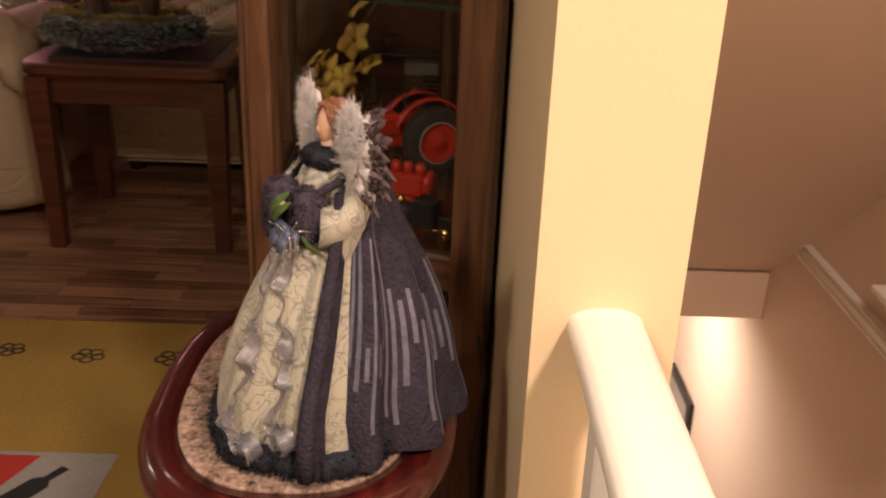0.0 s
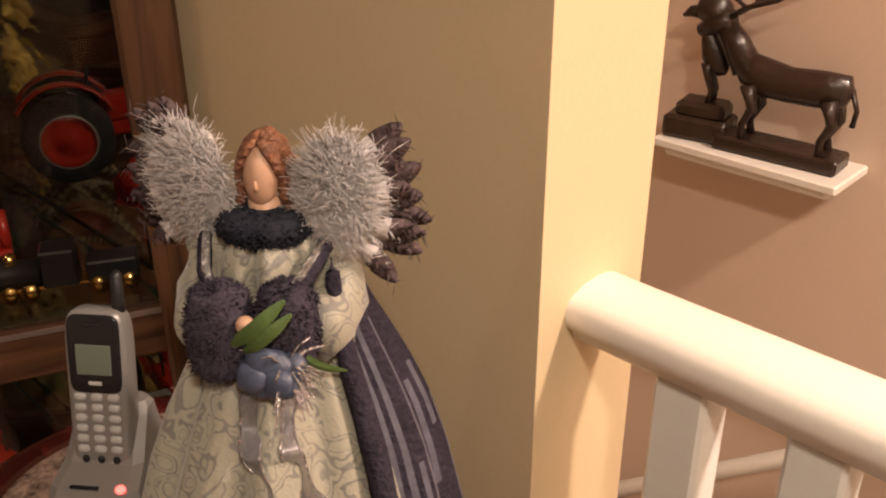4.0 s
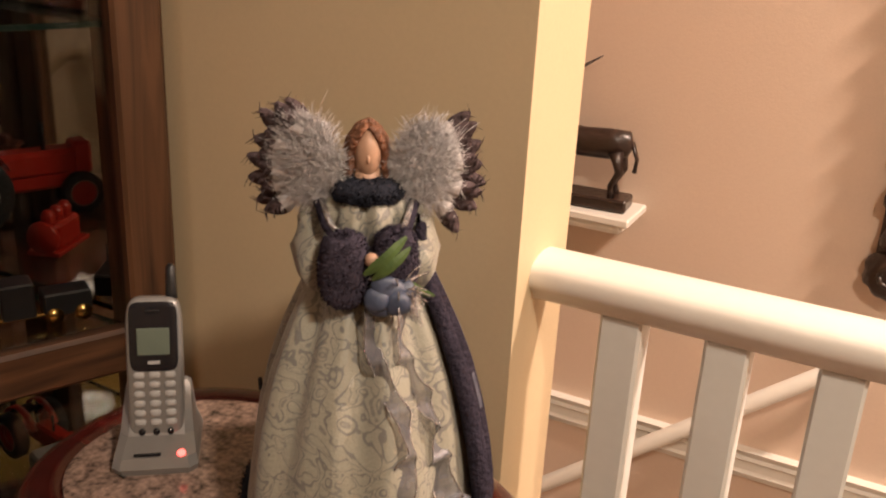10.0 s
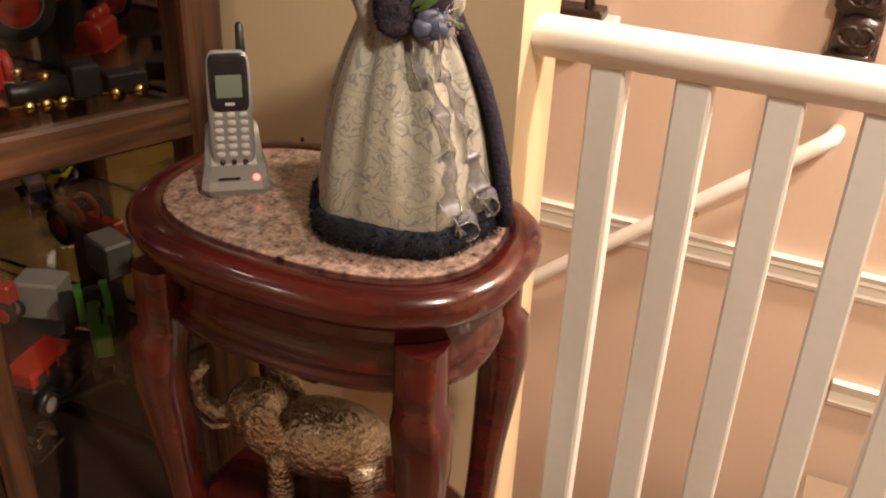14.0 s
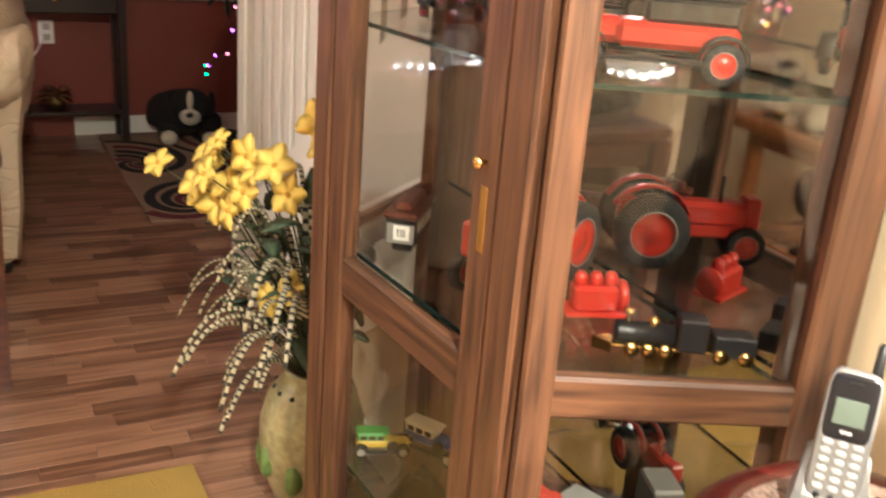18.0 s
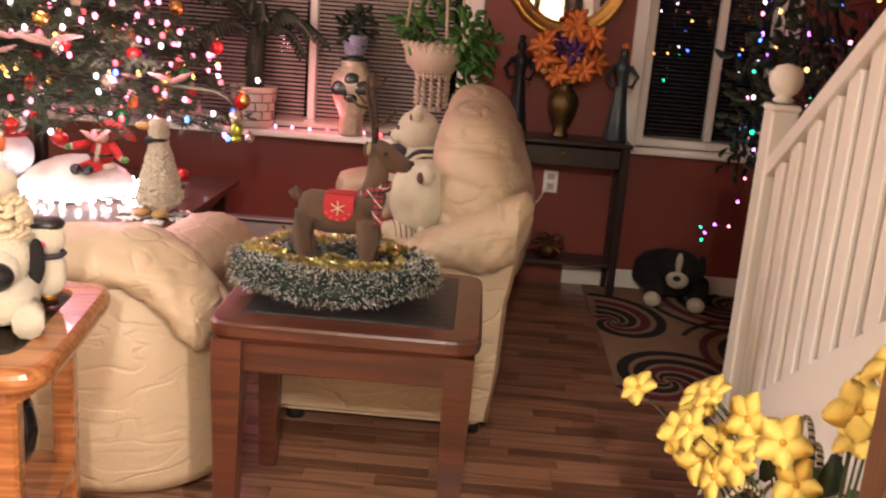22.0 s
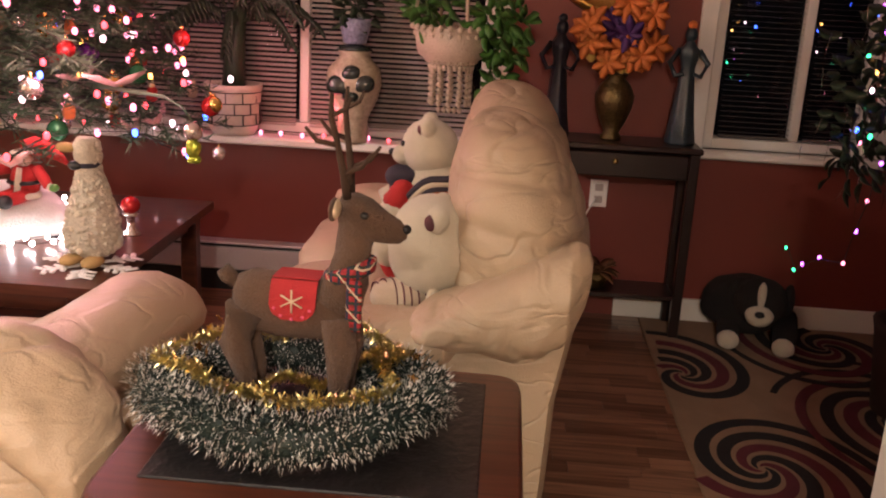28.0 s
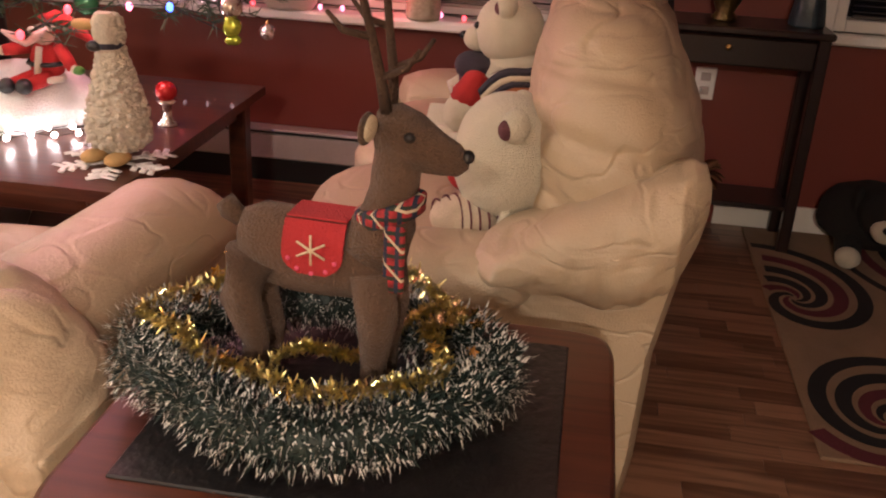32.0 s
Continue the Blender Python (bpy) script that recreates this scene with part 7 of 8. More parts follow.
for y, m, lab in ((-0.03, STATUE, "tall dark bronze figurine of a robed woman on the console"), (0.475, STATUET, "tall teal glazed figurine of a robed woman on the console")):
    s = Shape(m)
    s.lathe([(0.055, 0), (0.058, 0.01), (0.045, 0.1), (0.035, 0.2), (0.03, 0.26), (0.026, 0.3), (0.036, 0.34), (0.04, 0.37), (0.02, 0.395), (0.014, 0.41)], m, 20, wave=lambda a, z: 1 + 0.08 * math.sin(6 * a + 4 * z))
    s.blob((0, 0, 0.43), (0.024, 0.024, 0.03), m, 1, 0.05, 30, (16, 12))
    for k in (-1, 1):
        s.tube([(0, k * 0.036, 0.37), (0.015, k * 0.075, 0.32), (0.02, k * 0.05, 0.27), (0.03, k * 0.02, 0.28)], [0.014, 0.011, 0.01, 0.008], m, 8)
    s.blob((0, 0, 0.468), (0.018, 0.018, 0.016), ORANGE if m is STATUET else m, 1, 0.2, 60, (12, 8))
    solid("robed_figurine", s, (-5.07, y, 0.803), lab, "figurine", "figurines on the console")
s = Shape(ORANGE)
for k in range(24):
    a = rng.uniform(0, 6.28)
    petal(s, Vector((0, 0, 0.06)), Vector((math.cos(a), math.sin(a), rng.uniform(-0.2, 0.9))).normalized(), Vector((0.1, 0.2, 1)).normalized(), 0.1, 0.025, material("dried_brown_leaf", (0.16, 0.07, 0.03), 0.8) if k == 0 else s.mats[-1])
s.lathe([(0.035, 0), (0.05, 0.06)], BRONZE, 14)
solid("dried_arrangement", s, (-5.06, 0.2, 0.18), "small dried leaf arrangement on the console shelf", "flowers")

# ---------------- sill: pots, jar, hanging basket ----------------
LEAFG = material("ivy_leaf", (0.06, 0.17, 0.03), 0.45, spread=0.35, scale=20)
LEAFD = material("dark_house_plant_leaf", (0.018, 0.035, 0.016), 0.5, spread=0.4, scale=20)
SILLZ = 0.721


def leaf_cloud(name, parent, spots, size, mat, seed, count):
    rng = random.Random(seed)
    s = Shape(mat)
    for k in range(count):
        c0, r = spots[k % len(spots)]
        d = Vector((rng.gauss(0, 1), rng.gauss(0, 1), rng.gauss(0, 1))).normalized()
        c = Vector(c0) + d * rng.uniform(0.3, 1) * r
        dd = (d + Vector((rng.uniform(-0.6, 0.6), rng.uniform(-0.6, 0.6), rng.uniform(-0.8, 0.2)))).normalized()
        petal(s, c, dd, dd.orthogonal().normalized(), size * rng.uniform(0.7, 1.25), size * 0.38, mat)
    o = part(name, s, parent)
    o["kind"] = "stuff"
    return o


WEAVE = material("white_glazed_brick_pot", (0.62, 0.56, 0.46), 0.4, spread=0.1)
t = thing("potted_plant", (-5.12, -1.37, SILLZ), "dark leafy house plant in a white brick-patterned pot", "plant")
part("pot", Shape(WEAVE).lathe([(0.085, 0), (0.1, 0.02), (0.118, 0.19), (0.122, 0.21), (0.108, 0.21), (0.1, 0.17)], WEAVE, 32), t)
for k in range(4):
    z = 0.045 + 0.045 * k
    r = 0.1 + 0.018 * (z / 0.19) + 0.004
    part("joint_line", Shape(BLACK).tube([(r * math.cos(a), r * math.sin(a), z) for a in (2 * math.pi * q / 32 for q in range(33))], 0.002, BLACK, 4), t)
    for q in range(10):
        a = 2 * math.pi * (q + 0.5 * (k % 2)) / 10
        if k < 3:
            part("joint_tick", Shape(BLACK).box((0.112 * math.cos(a), 0.112 * math.sin(a), z + 0.022), (0.014, 0.003, 0.042), BLACK, 0, ), t)
part("trunk", Shape(STEM).tube([(0, 0, 0.15), (0.01, 0.01, 0.35), (0.0, 0.04, 0.55)], [0.05, 0.045, 0.02], LEAFD, 10), t)
for k in range(13):
    a = 2 * math.pi * k / 13
    s = Shape(LEAFD)
    tip = Vector((0.1 + 0.1 * math.cos(a), 0.36 * math.cos(a * 1.7 + 0.5), 0.5 + 0.16 * math.sin(a)))
    pts = [Vector((0, 0.02, 0.42)).lerp(tip, u) + Vector((0, 0, 0.12 * math.sin(math.pi * u))) for u in (0, 0.25, 0.5, 0.75, 1)]
    s.tube(pts, 0.003, LEAFD, 5)
    for j in range(14):
        u = 0.3 + 0.7 * j / 13
        c = pts[0].lerp(tip, u) + Vector((0, 0, 0.12 * math.sin(math.pi * u)))
        for sd in (-1, 1):
            petal(s, c, Vector((0.3 * sd, 0.4 * sd, -0.7)).normalized(), Vector((1, 0, 0.2)).normalized(), 0.06, 0.009, LEAFD)
    part("frond", s, t)

JAR = material("painted_porcelain", (0.42, 0.36, 0.26), 0.25, spread=0.3, scale=30, bump=0.02, coat=0.4)
JARD = material("dark_green_porcelain", (0.018, 0.03, 0.025), 0.25, spread=0.3, coat=0.4)
t = thing("porcelain_jar", (-5.1, -0.86, SILLZ), "painted porcelain jar with a dark cat motif", "vase")
part("body", Shape(JAR).lathe([(0.06, 0), (0.065, 0.01), (0.062, 0.1), (0.1, 0.18), (0.115, 0.24), (0.108, 0.3), (0.07, 0.34), (0.06, 0.36), (0.072, 0.375), (0.055, 0.375)], JAR, 28), t)
for y, z, r in ((-0.05, 0.24, 0.05), (0.05, 0.25, 0.045), (0.0, 0.29, 0.04), (0.0, 0.2, 0.035)):
    part("painted_patch", Shape(JARD).blob((0.088, y, z), (0.028, r, r * 0.8), JARD, 0.9, 0.2, 30, (14, 10)), t)
part("lid", Shape(JARD).lathe([(0.075, 0.375), (0.06, 0.39), (0.02, 0.4)], JARD, 20), t)
t = thing("potted_plant", (-5.1, -0.86, SILLZ + 0.401), "small green plant in a blue and white pot", "plant")
BLUEW = material("blue_white_china", (0.22, 0.24, 0.34), 0.3, spread=0.6, scale=50, bump=0.02)
part("pot", Shape(BLUEW).lathe([(0.045, 0), (0.05, 0.01), (0.065, 0.08), (0.068, 0.1), (0.058, 0.1)], BLUEW, 24), t)
leaf_cloud("foliage", t, [((0, 0, 0.14), 0.09)], 0.05, LEAFD, 4, 60)

t = thing("hanging_planter", (-4.85, -0.45, 0), "macrame shell planter with trailing green ivy", "plant")
SHELL = material("cream_shell_macrame", (0.52, 0.44, 0.34), 0.6, spread=0.2, fine=160, bump=0.5)
for k in range(4):
    a = 2 * math.pi * k / 4 + 0.4
    part("cord", Shape(SHELL).tube([(0.0, 0.0, 2.4), (0.1 * math.cos(a), 0.1 * math.sin(a), 1.7), (0.15 * math.cos(a), 0.15 * math.sin(a), 1.25)], 0.007, SHELL, 6), t)
part("pot", Shape(SHELL).lathe([(0.06, 1.07), (0.13, 1.12), (0.15, 1.22), (0.14, 1.22)], SHELL, 24), t)
bead = Shape(SHELL).lathe([(0.003, -0.012), (0.009, -0.006), (0.01, 0.004), (0.003, 0.012)], SHELL, 8).mesh("shell_bead")
for k in range(26):
    a = 2 * math.pi * k / 26
    for j in range(7):
        r = 0.152 - 0.012 * j
        part("shell_bead", bead, t).location = (r * math.cos(a), r * math.sin(a), 1.22 - 0.024 * j)
for k in range(12):
    a = 2 * math.pi * k / 12
    for j in range(6):
        part("shell_bead", bead, t).location = (0.075 * math.cos(a), 0.075 * math.sin(a), 1.06 - 0.024 * j)
for k in range(5):
    part("shell_bead", bead, t).location = (0.0, 0.02 * (k - 2), 0.91)
leaf_cloud("ivy", t, [((0, 0, 1.3), 0.14), ((0.02, -0.1, 1.29), 0.1), ((0.03, 0.14, 1.27), 0.1), ((0.03, 0.2, 1.15), 0.07), ((0.03, 0.18, 1.02), 0.06), ((0.02, 0.24, 1.25), 0.06)], 0.06, LEAFG, 9, 230)

# ---------------- plush dog, fig tree with lights ----------------
DOGK = material("black_plush", (0.012, 0.011, 0.011), 0.95, spread=0.3, fine=300, bump=0.9)
s = Shape(DOGK)
s.blob((0.11, 0.05, 0.11), (0.13, 0.14, 0.105), DOGK, 0.9, 0.08, 14, (24, 14))
s.blob((0, 0, 0.16), (0.09, 0.085, 0.085), DOGK, 0.95, 0.06, 14, (22, 14))
s.blob((-0.075, 0, 0.13), (0.05, 0.045, 0.04), PLUSH, 1, 0.05, 20, (16, 10))
s.blob((-0.06, 0, 0.19), (0.04, 0.016, 0.055), PLUSH, 1, 0, 1, (14, 10))
s.blob((-0.12, 0, 0.145), (0.014, 0.016, 0.012), MUZZLE, 1, 0, 1, (10, 8))
for k in (-1, 1):
    s.blob((0.02, k * 0.085, 0.17), (0.035, 0.02, 0.06), DOGK, 1, 0.06, 20, (14, 10))
    s.tube([(0.1, k * 0.08, 0.08), (0, k * 0.09, 0.045), (-0.08, k * 0.085, 0.035)], [0.045, 0.04, 0.035], DOGK, 12)
    s.blob((-0.11, k * 0.085, 0.036), (0.04, 0.036, 0.033), PLUSH, 1, 0.05, 20, (14, 10))
solid("plush_dog", s, (-4.95, 0.86, 0.0135), "black and white plush dog lying on the swirl rug", "plush toy", turn=165).scale = (1.12, 1.25, 1.15)

t = thing("fig_tree", (-4.35, 1.28, 0), "weeping fig hung with tinsel icicles and coloured lights", "plant")
POTB = material("dark_clay_pot", (0.04, 0.022, 0.016), 0.6, spread=0.2)
part("pot", Shape(POTB).lathe([(0.12, 0), (0.16, 0.02), (0.19, 0.3), (0.2, 0.34), (0.17, 0.34), (0.16, 0.28)], POTB, 28), t)
part("trunk", Shape(STEM).tube([(0, 0, 0.2), (0.02, -0.02, 0.6), (-0.01, 0.0, 1.0), (0, 0, 1.4)], [0.03, 0.026, 0.022, 0.012], ESPRESSO, 10), t)
spots = []
rng = random.Random(31)
for k in range(16):
    a = 2 * math.pi * k / 16
    e = Vector((0.36 * math.cos(a), 0.36 * math.sin(a), rng.uniform(1.0, 1.6)))
    part("limb", Shape(ESPRESSO).tube([(0, 0, rng.uniform(0.8, 1.3)), e * 0.5 + Vector((0, 0, 0.75)), e], [0.012, 0.008, 0.004], ESPRESSO, 6), t)
    spots += [(e, 0.14), (e * 0.6 + Vector((0, 0, 0.55)), 0.15), (e - Vector((0, 0, 0.25)), 0.1)]
leaf_cloud("leaves", t, spots, 0.06, LEAFD, 12, 900)
ICE = material("tinsel_icicle", (0.7, 0.68, 0.66), 0.15, 1.0, spread=0.2)
s = Shape(ICE)
for k in range(260):
    c, r = spots[rng.randrange(len(spots))]
    p = Vector(c) + Vector((rng.gauss(0, 0.07), rng.gauss(0, 0.07), rng.gauss(0, 0.06)))
    s.tube([p, p + Vector((rng.gauss(0, 0.01), rng.gauss(0, 0.01), -rng.uniform(0.05, 0.16)))], [0.0014, 0.0006], ICE, 3)
o = part("tinsel_icicles", s, t)
o["kind"] = "stuff"

BULBS = {"white": glow("white_bulb", (1.0, 0.66, 0.74), 4), "pink": glow("pink_bulb", (1.0, 0.24, 0.4), 4.0), "red": glow("red_bulb", (1.0, 0.07, 0.09), 4), "blue": glow("blue_bulb", (0.05, 0.12, 1.0), 9), "green": glow("green_bulb", (0.05, 0.8, 0.3), 5), "violet": glow("violet_bulb", (0.6, 0.12, 1.0), 7), "amber": glow("amber_bulb", (1.0, 0.45, 0.1), 6)}
bulb_mesh = {k: Shape(m).blob((0, 0, 0), (0.0058, 0.0058, 0.0075), m, 1, 0, 1, (8, 6)).mesh("bulb") for k, m in BULBS.items()}


def string_lights(place, label, pts, colors, seed, jitter=0.02, big=1.0):
    """Bulbs along a wire."""
    rng = random.Random(seed)
    t = thing("string_lights", place, label, "lights", "strings of christmas lights")
    part("wire", Shape(CABLE).tube(pts, 0.0016, CABLE, 4), t)
    for p in pts[::1]:
        c = rng.choice(colors)
        o = part("bulb", bulb_mesh[c], t)
        o.scale = (big, big, big)
        o.location = Vector(p) + Vector((rng.uniform(-1, 1), rng.uniform(-1, 1), rng.uniform(-1, 1))) * jitter * 0.4
    return t


pts = []
for k in range(72):
    u = k / 71
    a = u * 30
    pts.append((0.36 * math.cos(a), 0.36 * math.sin(a), 1.55 - 0.62 * u + 0.06 * math.sin(3 * a)))
string_lights((-4.35, 1.28, 0), "multicoloured lights wound round the weeping fig", pts, ["pink", "green", "blue", "violet", "amber", "white"], 3, big=1.3)
pts = [(0.35, -0.42, 0.95), (0.33, -0.43, 0.82), (0.3, -0.44, 0.73), (0.28, -0.45, 0.62), (0.1, -0.46, 0.58), (-0.1, -0.45, 0.5), (-0.3, -0.4, 0.42), (-0.75, -0.3, 0.395)]
string_lights((-4.35, 1.28, 0), "loose end of coloured lights hanging from the fig", pts, ["pink", "green", "violet"], 6)
# far garden lights beyond the glass
for k in range(18):
    rng2 = random.Random(k + 50)
    c = rng2.choice(["white", "blue", "green", "amber", "white"])
    y, z = rng2.uniform(0.55, 1.4), rng2.uniform(1.0, 1.5) + rng2.uniform(-0.1, 0.1)
    part("garden_light", bulb_mesh[c], backdrop).location = (FX - 1.497, y + 0.2, z)

# ---------------- christmas tree ----------------
PINE = material("dark_pine_needle", (0.055, 0.095, 0.05), 0.6, spread=0.4)
TREE = Vector((-4.62, -2.25, 0))
t = thing("christmas_tree", TREE, "decorated artificial christmas tree in the window", "tree")
part("trunk", Shape(ESPRESSO).lathe([(0.035, 0.05), (0.03, 1.2), (0.012, 2.2)], ESPRESSO, 10), t)
part("stand", Shape(BLACK).lathe([(0.2, 0), (0.18, 0.03), (0.05, 0.06), (0.045, 0.12)], BLACK, 16), t)
rng = random.Random(77)
tips = []
nd = Shape(PINE)


def spray(s, a, b, n, ln):
    d = (b - a).normalized()
    s.tube([a, b], [0.004, 0.0015], ESPRESSO, 4)
    for k in range(n):
        u = rng.uniform(0.1, 1)
        p = a.lerp(b, u)
        q = (d * 0.6 + Vector((rng.gauss(0, 1), rng.gauss(0, 1), rng.gauss(0, 0.8))).normalized()).normalized()
        blade(s, p, q, ln * rng.uniform(0.7, 1.2), 0.0026, PINE, PINE)


for lv in range(13):
    z = 0.86 + 0.11 * lv
    R = 1.02 * (1 - (z - 0.8) / 1.75)
    n = max(6, int(20 * R) + 4)
    for k in range(n):
        a = 2 * math.pi * (k + 0.5 * (lv % 2)) / n + rng.uniform(-0.1, 0.1)
        d = Vector((math.cos(a), math.sin(a), 0))
        if (TREE + d * R).x < FX + 0.06:
            R2 = max(0.1, (TREE.x - FX - 0.06) / max(0.2, -d.x))
        else:
            R2 = R
        r2 = min(R, R2) * rng.uniform(0.88, 1.05)
        base = Vector((0, 0, z + 0.1))
        tip = d * r2 + Vector((0, 0, z - 0.04 + rng.uniform(-0.04, 0.04)))
        if d.x < -0.3 and rng.random() < 0.4:
            continue
        m1 = base.lerp(tip, 0.55)
        spray(nd, base.lerp(tip, 0.15), tip, 84, 0.055)
        side = Vector((-d.y, d.x, 0))
        for sg in (-1, 1):
            for u in (0.4, 0.62, 0.82):
                p = base.lerp(tip, u)
                e = p + (d * 0.6 + side * sg * 0.75).normalized() * 0.26 * r2 * (1.15 - u) + Vector((0, 0, -0.02))
                spray(nd, p, e, 36, 0.05)
                tips.append(e)
        tips.append(tip)
o = part("needles", nd, t)
o["kind"] = "stuff"
tips = [p for p in tips if p.x > -0.45]
ORN = [material("champagne_bauble", (0.55, 0.45, 0.28), 0.25, 0.6, spread=0.1), material("red_bauble", (0.4, 0.02, 0.02), 0.2, 0.4, spread=0.1), material("silver_bauble", (0.65, 0.6, 0.58), 0.12, 0.9, spread=0.1), material("gold_bauble", (0.7, 0.45, 0.12), 0.2, 0.9, spread=0.1), material("purple_bauble", (0.14, 0.02, 0.25), 0.2, 0.4, spread=0.1), material("green_bauble", (0.03, 0.16, 0.06), 0.2, 0.4, spread=0.1)]
ball = []
for m in ORN:
    s = Shape(m)
    s.blob((0, 0, -0.03), (0.03, 0.03, 0.031), m, 1, 0, 1, (18, 12))
    s.lathe([(0.006, 0), (0.006, 0.008), (0.002, 0.014)], BRASS, 8)
    ball.append(s.mesh("bauble"))
for k in range(150):
    p = rng.choice(tips)
    sc = rng.uniform(0.7, 1.4)
    o = part("bauble", rng.choice(ball[:4] if rng.random() < 0.8 else ball), t)
    o.location, o.scale = p + Vector((rng.uniform(-0.03, 0.03), rng.uniform(-0.03, 0.03), -0.015)), (sc, sc, sc)
# small felt and wood ornaments
REDF2 = material("red_ornament_felt", (0.45, 0.03, 0.03), 0.8, spread=0.2)
orn = []
for c in (REDF2, CREAMF, material("orange_ornament", (0.5, 0.13, 0.03), 0.7, spread=0.2)):
    s = Shape(c)
    s.blob((0, 0, -0.03), (0.014, 0.022, 0.03), c, 0.8, 0.2, 40, (12, 8))
    s.blob((0, 0, 0.005), (0.012, 0.014, 0.014), CREAMF, 1, 0, 1, (10, 8))
    orn.append(s.mesh("felt_ornament"))
for k in range(60):
    part("felt_ornament", rng.choice(orn), t).location = rng.choice(tips) + Vector((0, 0, -0.03))
RIB = material("pink_white_garland", (0.62, 0.4, 0.38), 0.6, spread=0.2)
for k in range(46):
    p = rng.choice(tips)
    a = math.atan2(p.y, p.x)
    ln = rng.uniform(0.05, 0.13)
    sd = Vector((-math.sin(a), math.cos(a), 0))
    q = [p + sd * ln * (j / 4 - 0.5) * 2 + Vector((0, 0, 0.03 * abs(j / 2 - 1) - 0.02 + rng.uniform(-0.008, 0.008))) for j in range(5)]
    part("garland", Shape(RIB).tube(q, [0.004, 0.012, 0.009, 0.013, 0.004], RIB, 6), t)
pts = []
for k in range(420):
    p = rng.choice(tips)
    pts.append(tuple(p + Vector((rng.uniform(-0.05, 0.02), rng.uniform(-0.05, 0.05), rng.uniform(-0.03, 0.05)))))
pts.sort(key=lambda p: (round(p[2] / 0.16), math.atan2(p[1], p[0]) * (1 if int(round(p[2] / 0.16)) % 2 else -1)))
string_lights(TREE, "pink, white and coloured lights wound through the tree", pts, ["pink", "pink", "pink", "white", "pink", "red", "pink", "white", "blue", "red", "amber"], 5, big=1.8)
# hanging sweet ornament at the tip of the lowest branch
s = Shape(BRASS)
GREENG = material("lime_foil", (0.4, 0.45, 0.06), 0.25, 0.7, spread=0.4, scale=80)
s.blob((0, 0, 0.05), (0.03, 0.03, 0.03), ORN[2], 1, 0, 1, (16, 10))
s.blob((0, 0, 0.0), (0.02, 0.024, 0.028), GREENG, 0.9, 0.2, 60, (14, 10))
s.blob((0, 0, -0.035), (0.012, 0.022, 0.014), GREENG, 0.9, 0.3, 60, (12, 8))
s.tube([(0, 0, 0.08), (-0.02, -0.04, 0.12), (-0.15, -0.14, 0.13), (-0.4, -0.5, 0.12)], [0.002, 0.004, 0.006, 0.01], PINE, 6)
solid("foil_sweet_ornament", s, (-4.0, -1.17, 0.86), "gold and lime foil sweet hanging from a low branch", "ornament")

# lights lying on the sill
pts = [(-5.1 + 0.02 * math.sin(k), -1.25 + 0.09 * k, SILLZ + 0.014 + 0.004 * (k % 2)) for k in range(8)]
string_lights((0, 0, 0), "red lights lying along the window sill", pts, ["red", "pink"], 12, 0.01, 1.5)
pts = [(-5.08, -2.9 + 0.1 * k, SILLZ + 0.014) for k in range(16)]
string_lights((0, 0, 0), "pink lights lying on the sill behind the tree", pts, ["pink", "red", "white"], 13, 0.01, 1.5)

# ---------------- coffee table scene ----------------
CZ = 0.531
SNOW = material("white_cotton_snow", (0.8, 0.78, 0.76), 0.9, spread=0.05, fine=200, bump=0.8)
s = Shape(SNOW)
s.lathe([(0.21, 0.0), (0.225, 0.02), (0.215, 0.06), (0.18, 0.1), (0.13, 0.13), (0.06, 0.15), (0.0, 0.155)], SNOW, 40, wave=lambda a, z: 1 + 0.08 * math.sin(5 * a) + 0.03 * math.sin(13 * a + 20 * z), close=False)
solid("snow_mound", s, (-4.12, -1.86, CZ), "white cotton snow mound ringed with lights on the coffee table", "decoration")
pts = []
for k in range(64):
    a = 2 * math.pi * k / 32
    r = (0.26 if k < 32 else 0.31) + 0.02 * math.sin(7 * a)
    pts.append((r * math.cos(a), r * math.sin(a), CZ + 0.012 + 0.008 * (k % 3)))
COOL = glow("cool_white_bulb", (1.0, 0.84, 0.82), 30)
bulb_mesh["cool"] = Shape(COOL).blob((0, 0, 0), (0.008, 0.008, 0.009), COOL, 1, 0, 1, (8, 6)).mesh("bulb")
string_lights((-4.12, -1.86, 0), "white lights coiled round the snow mound", pts, ["cool"], 2, 0.012)


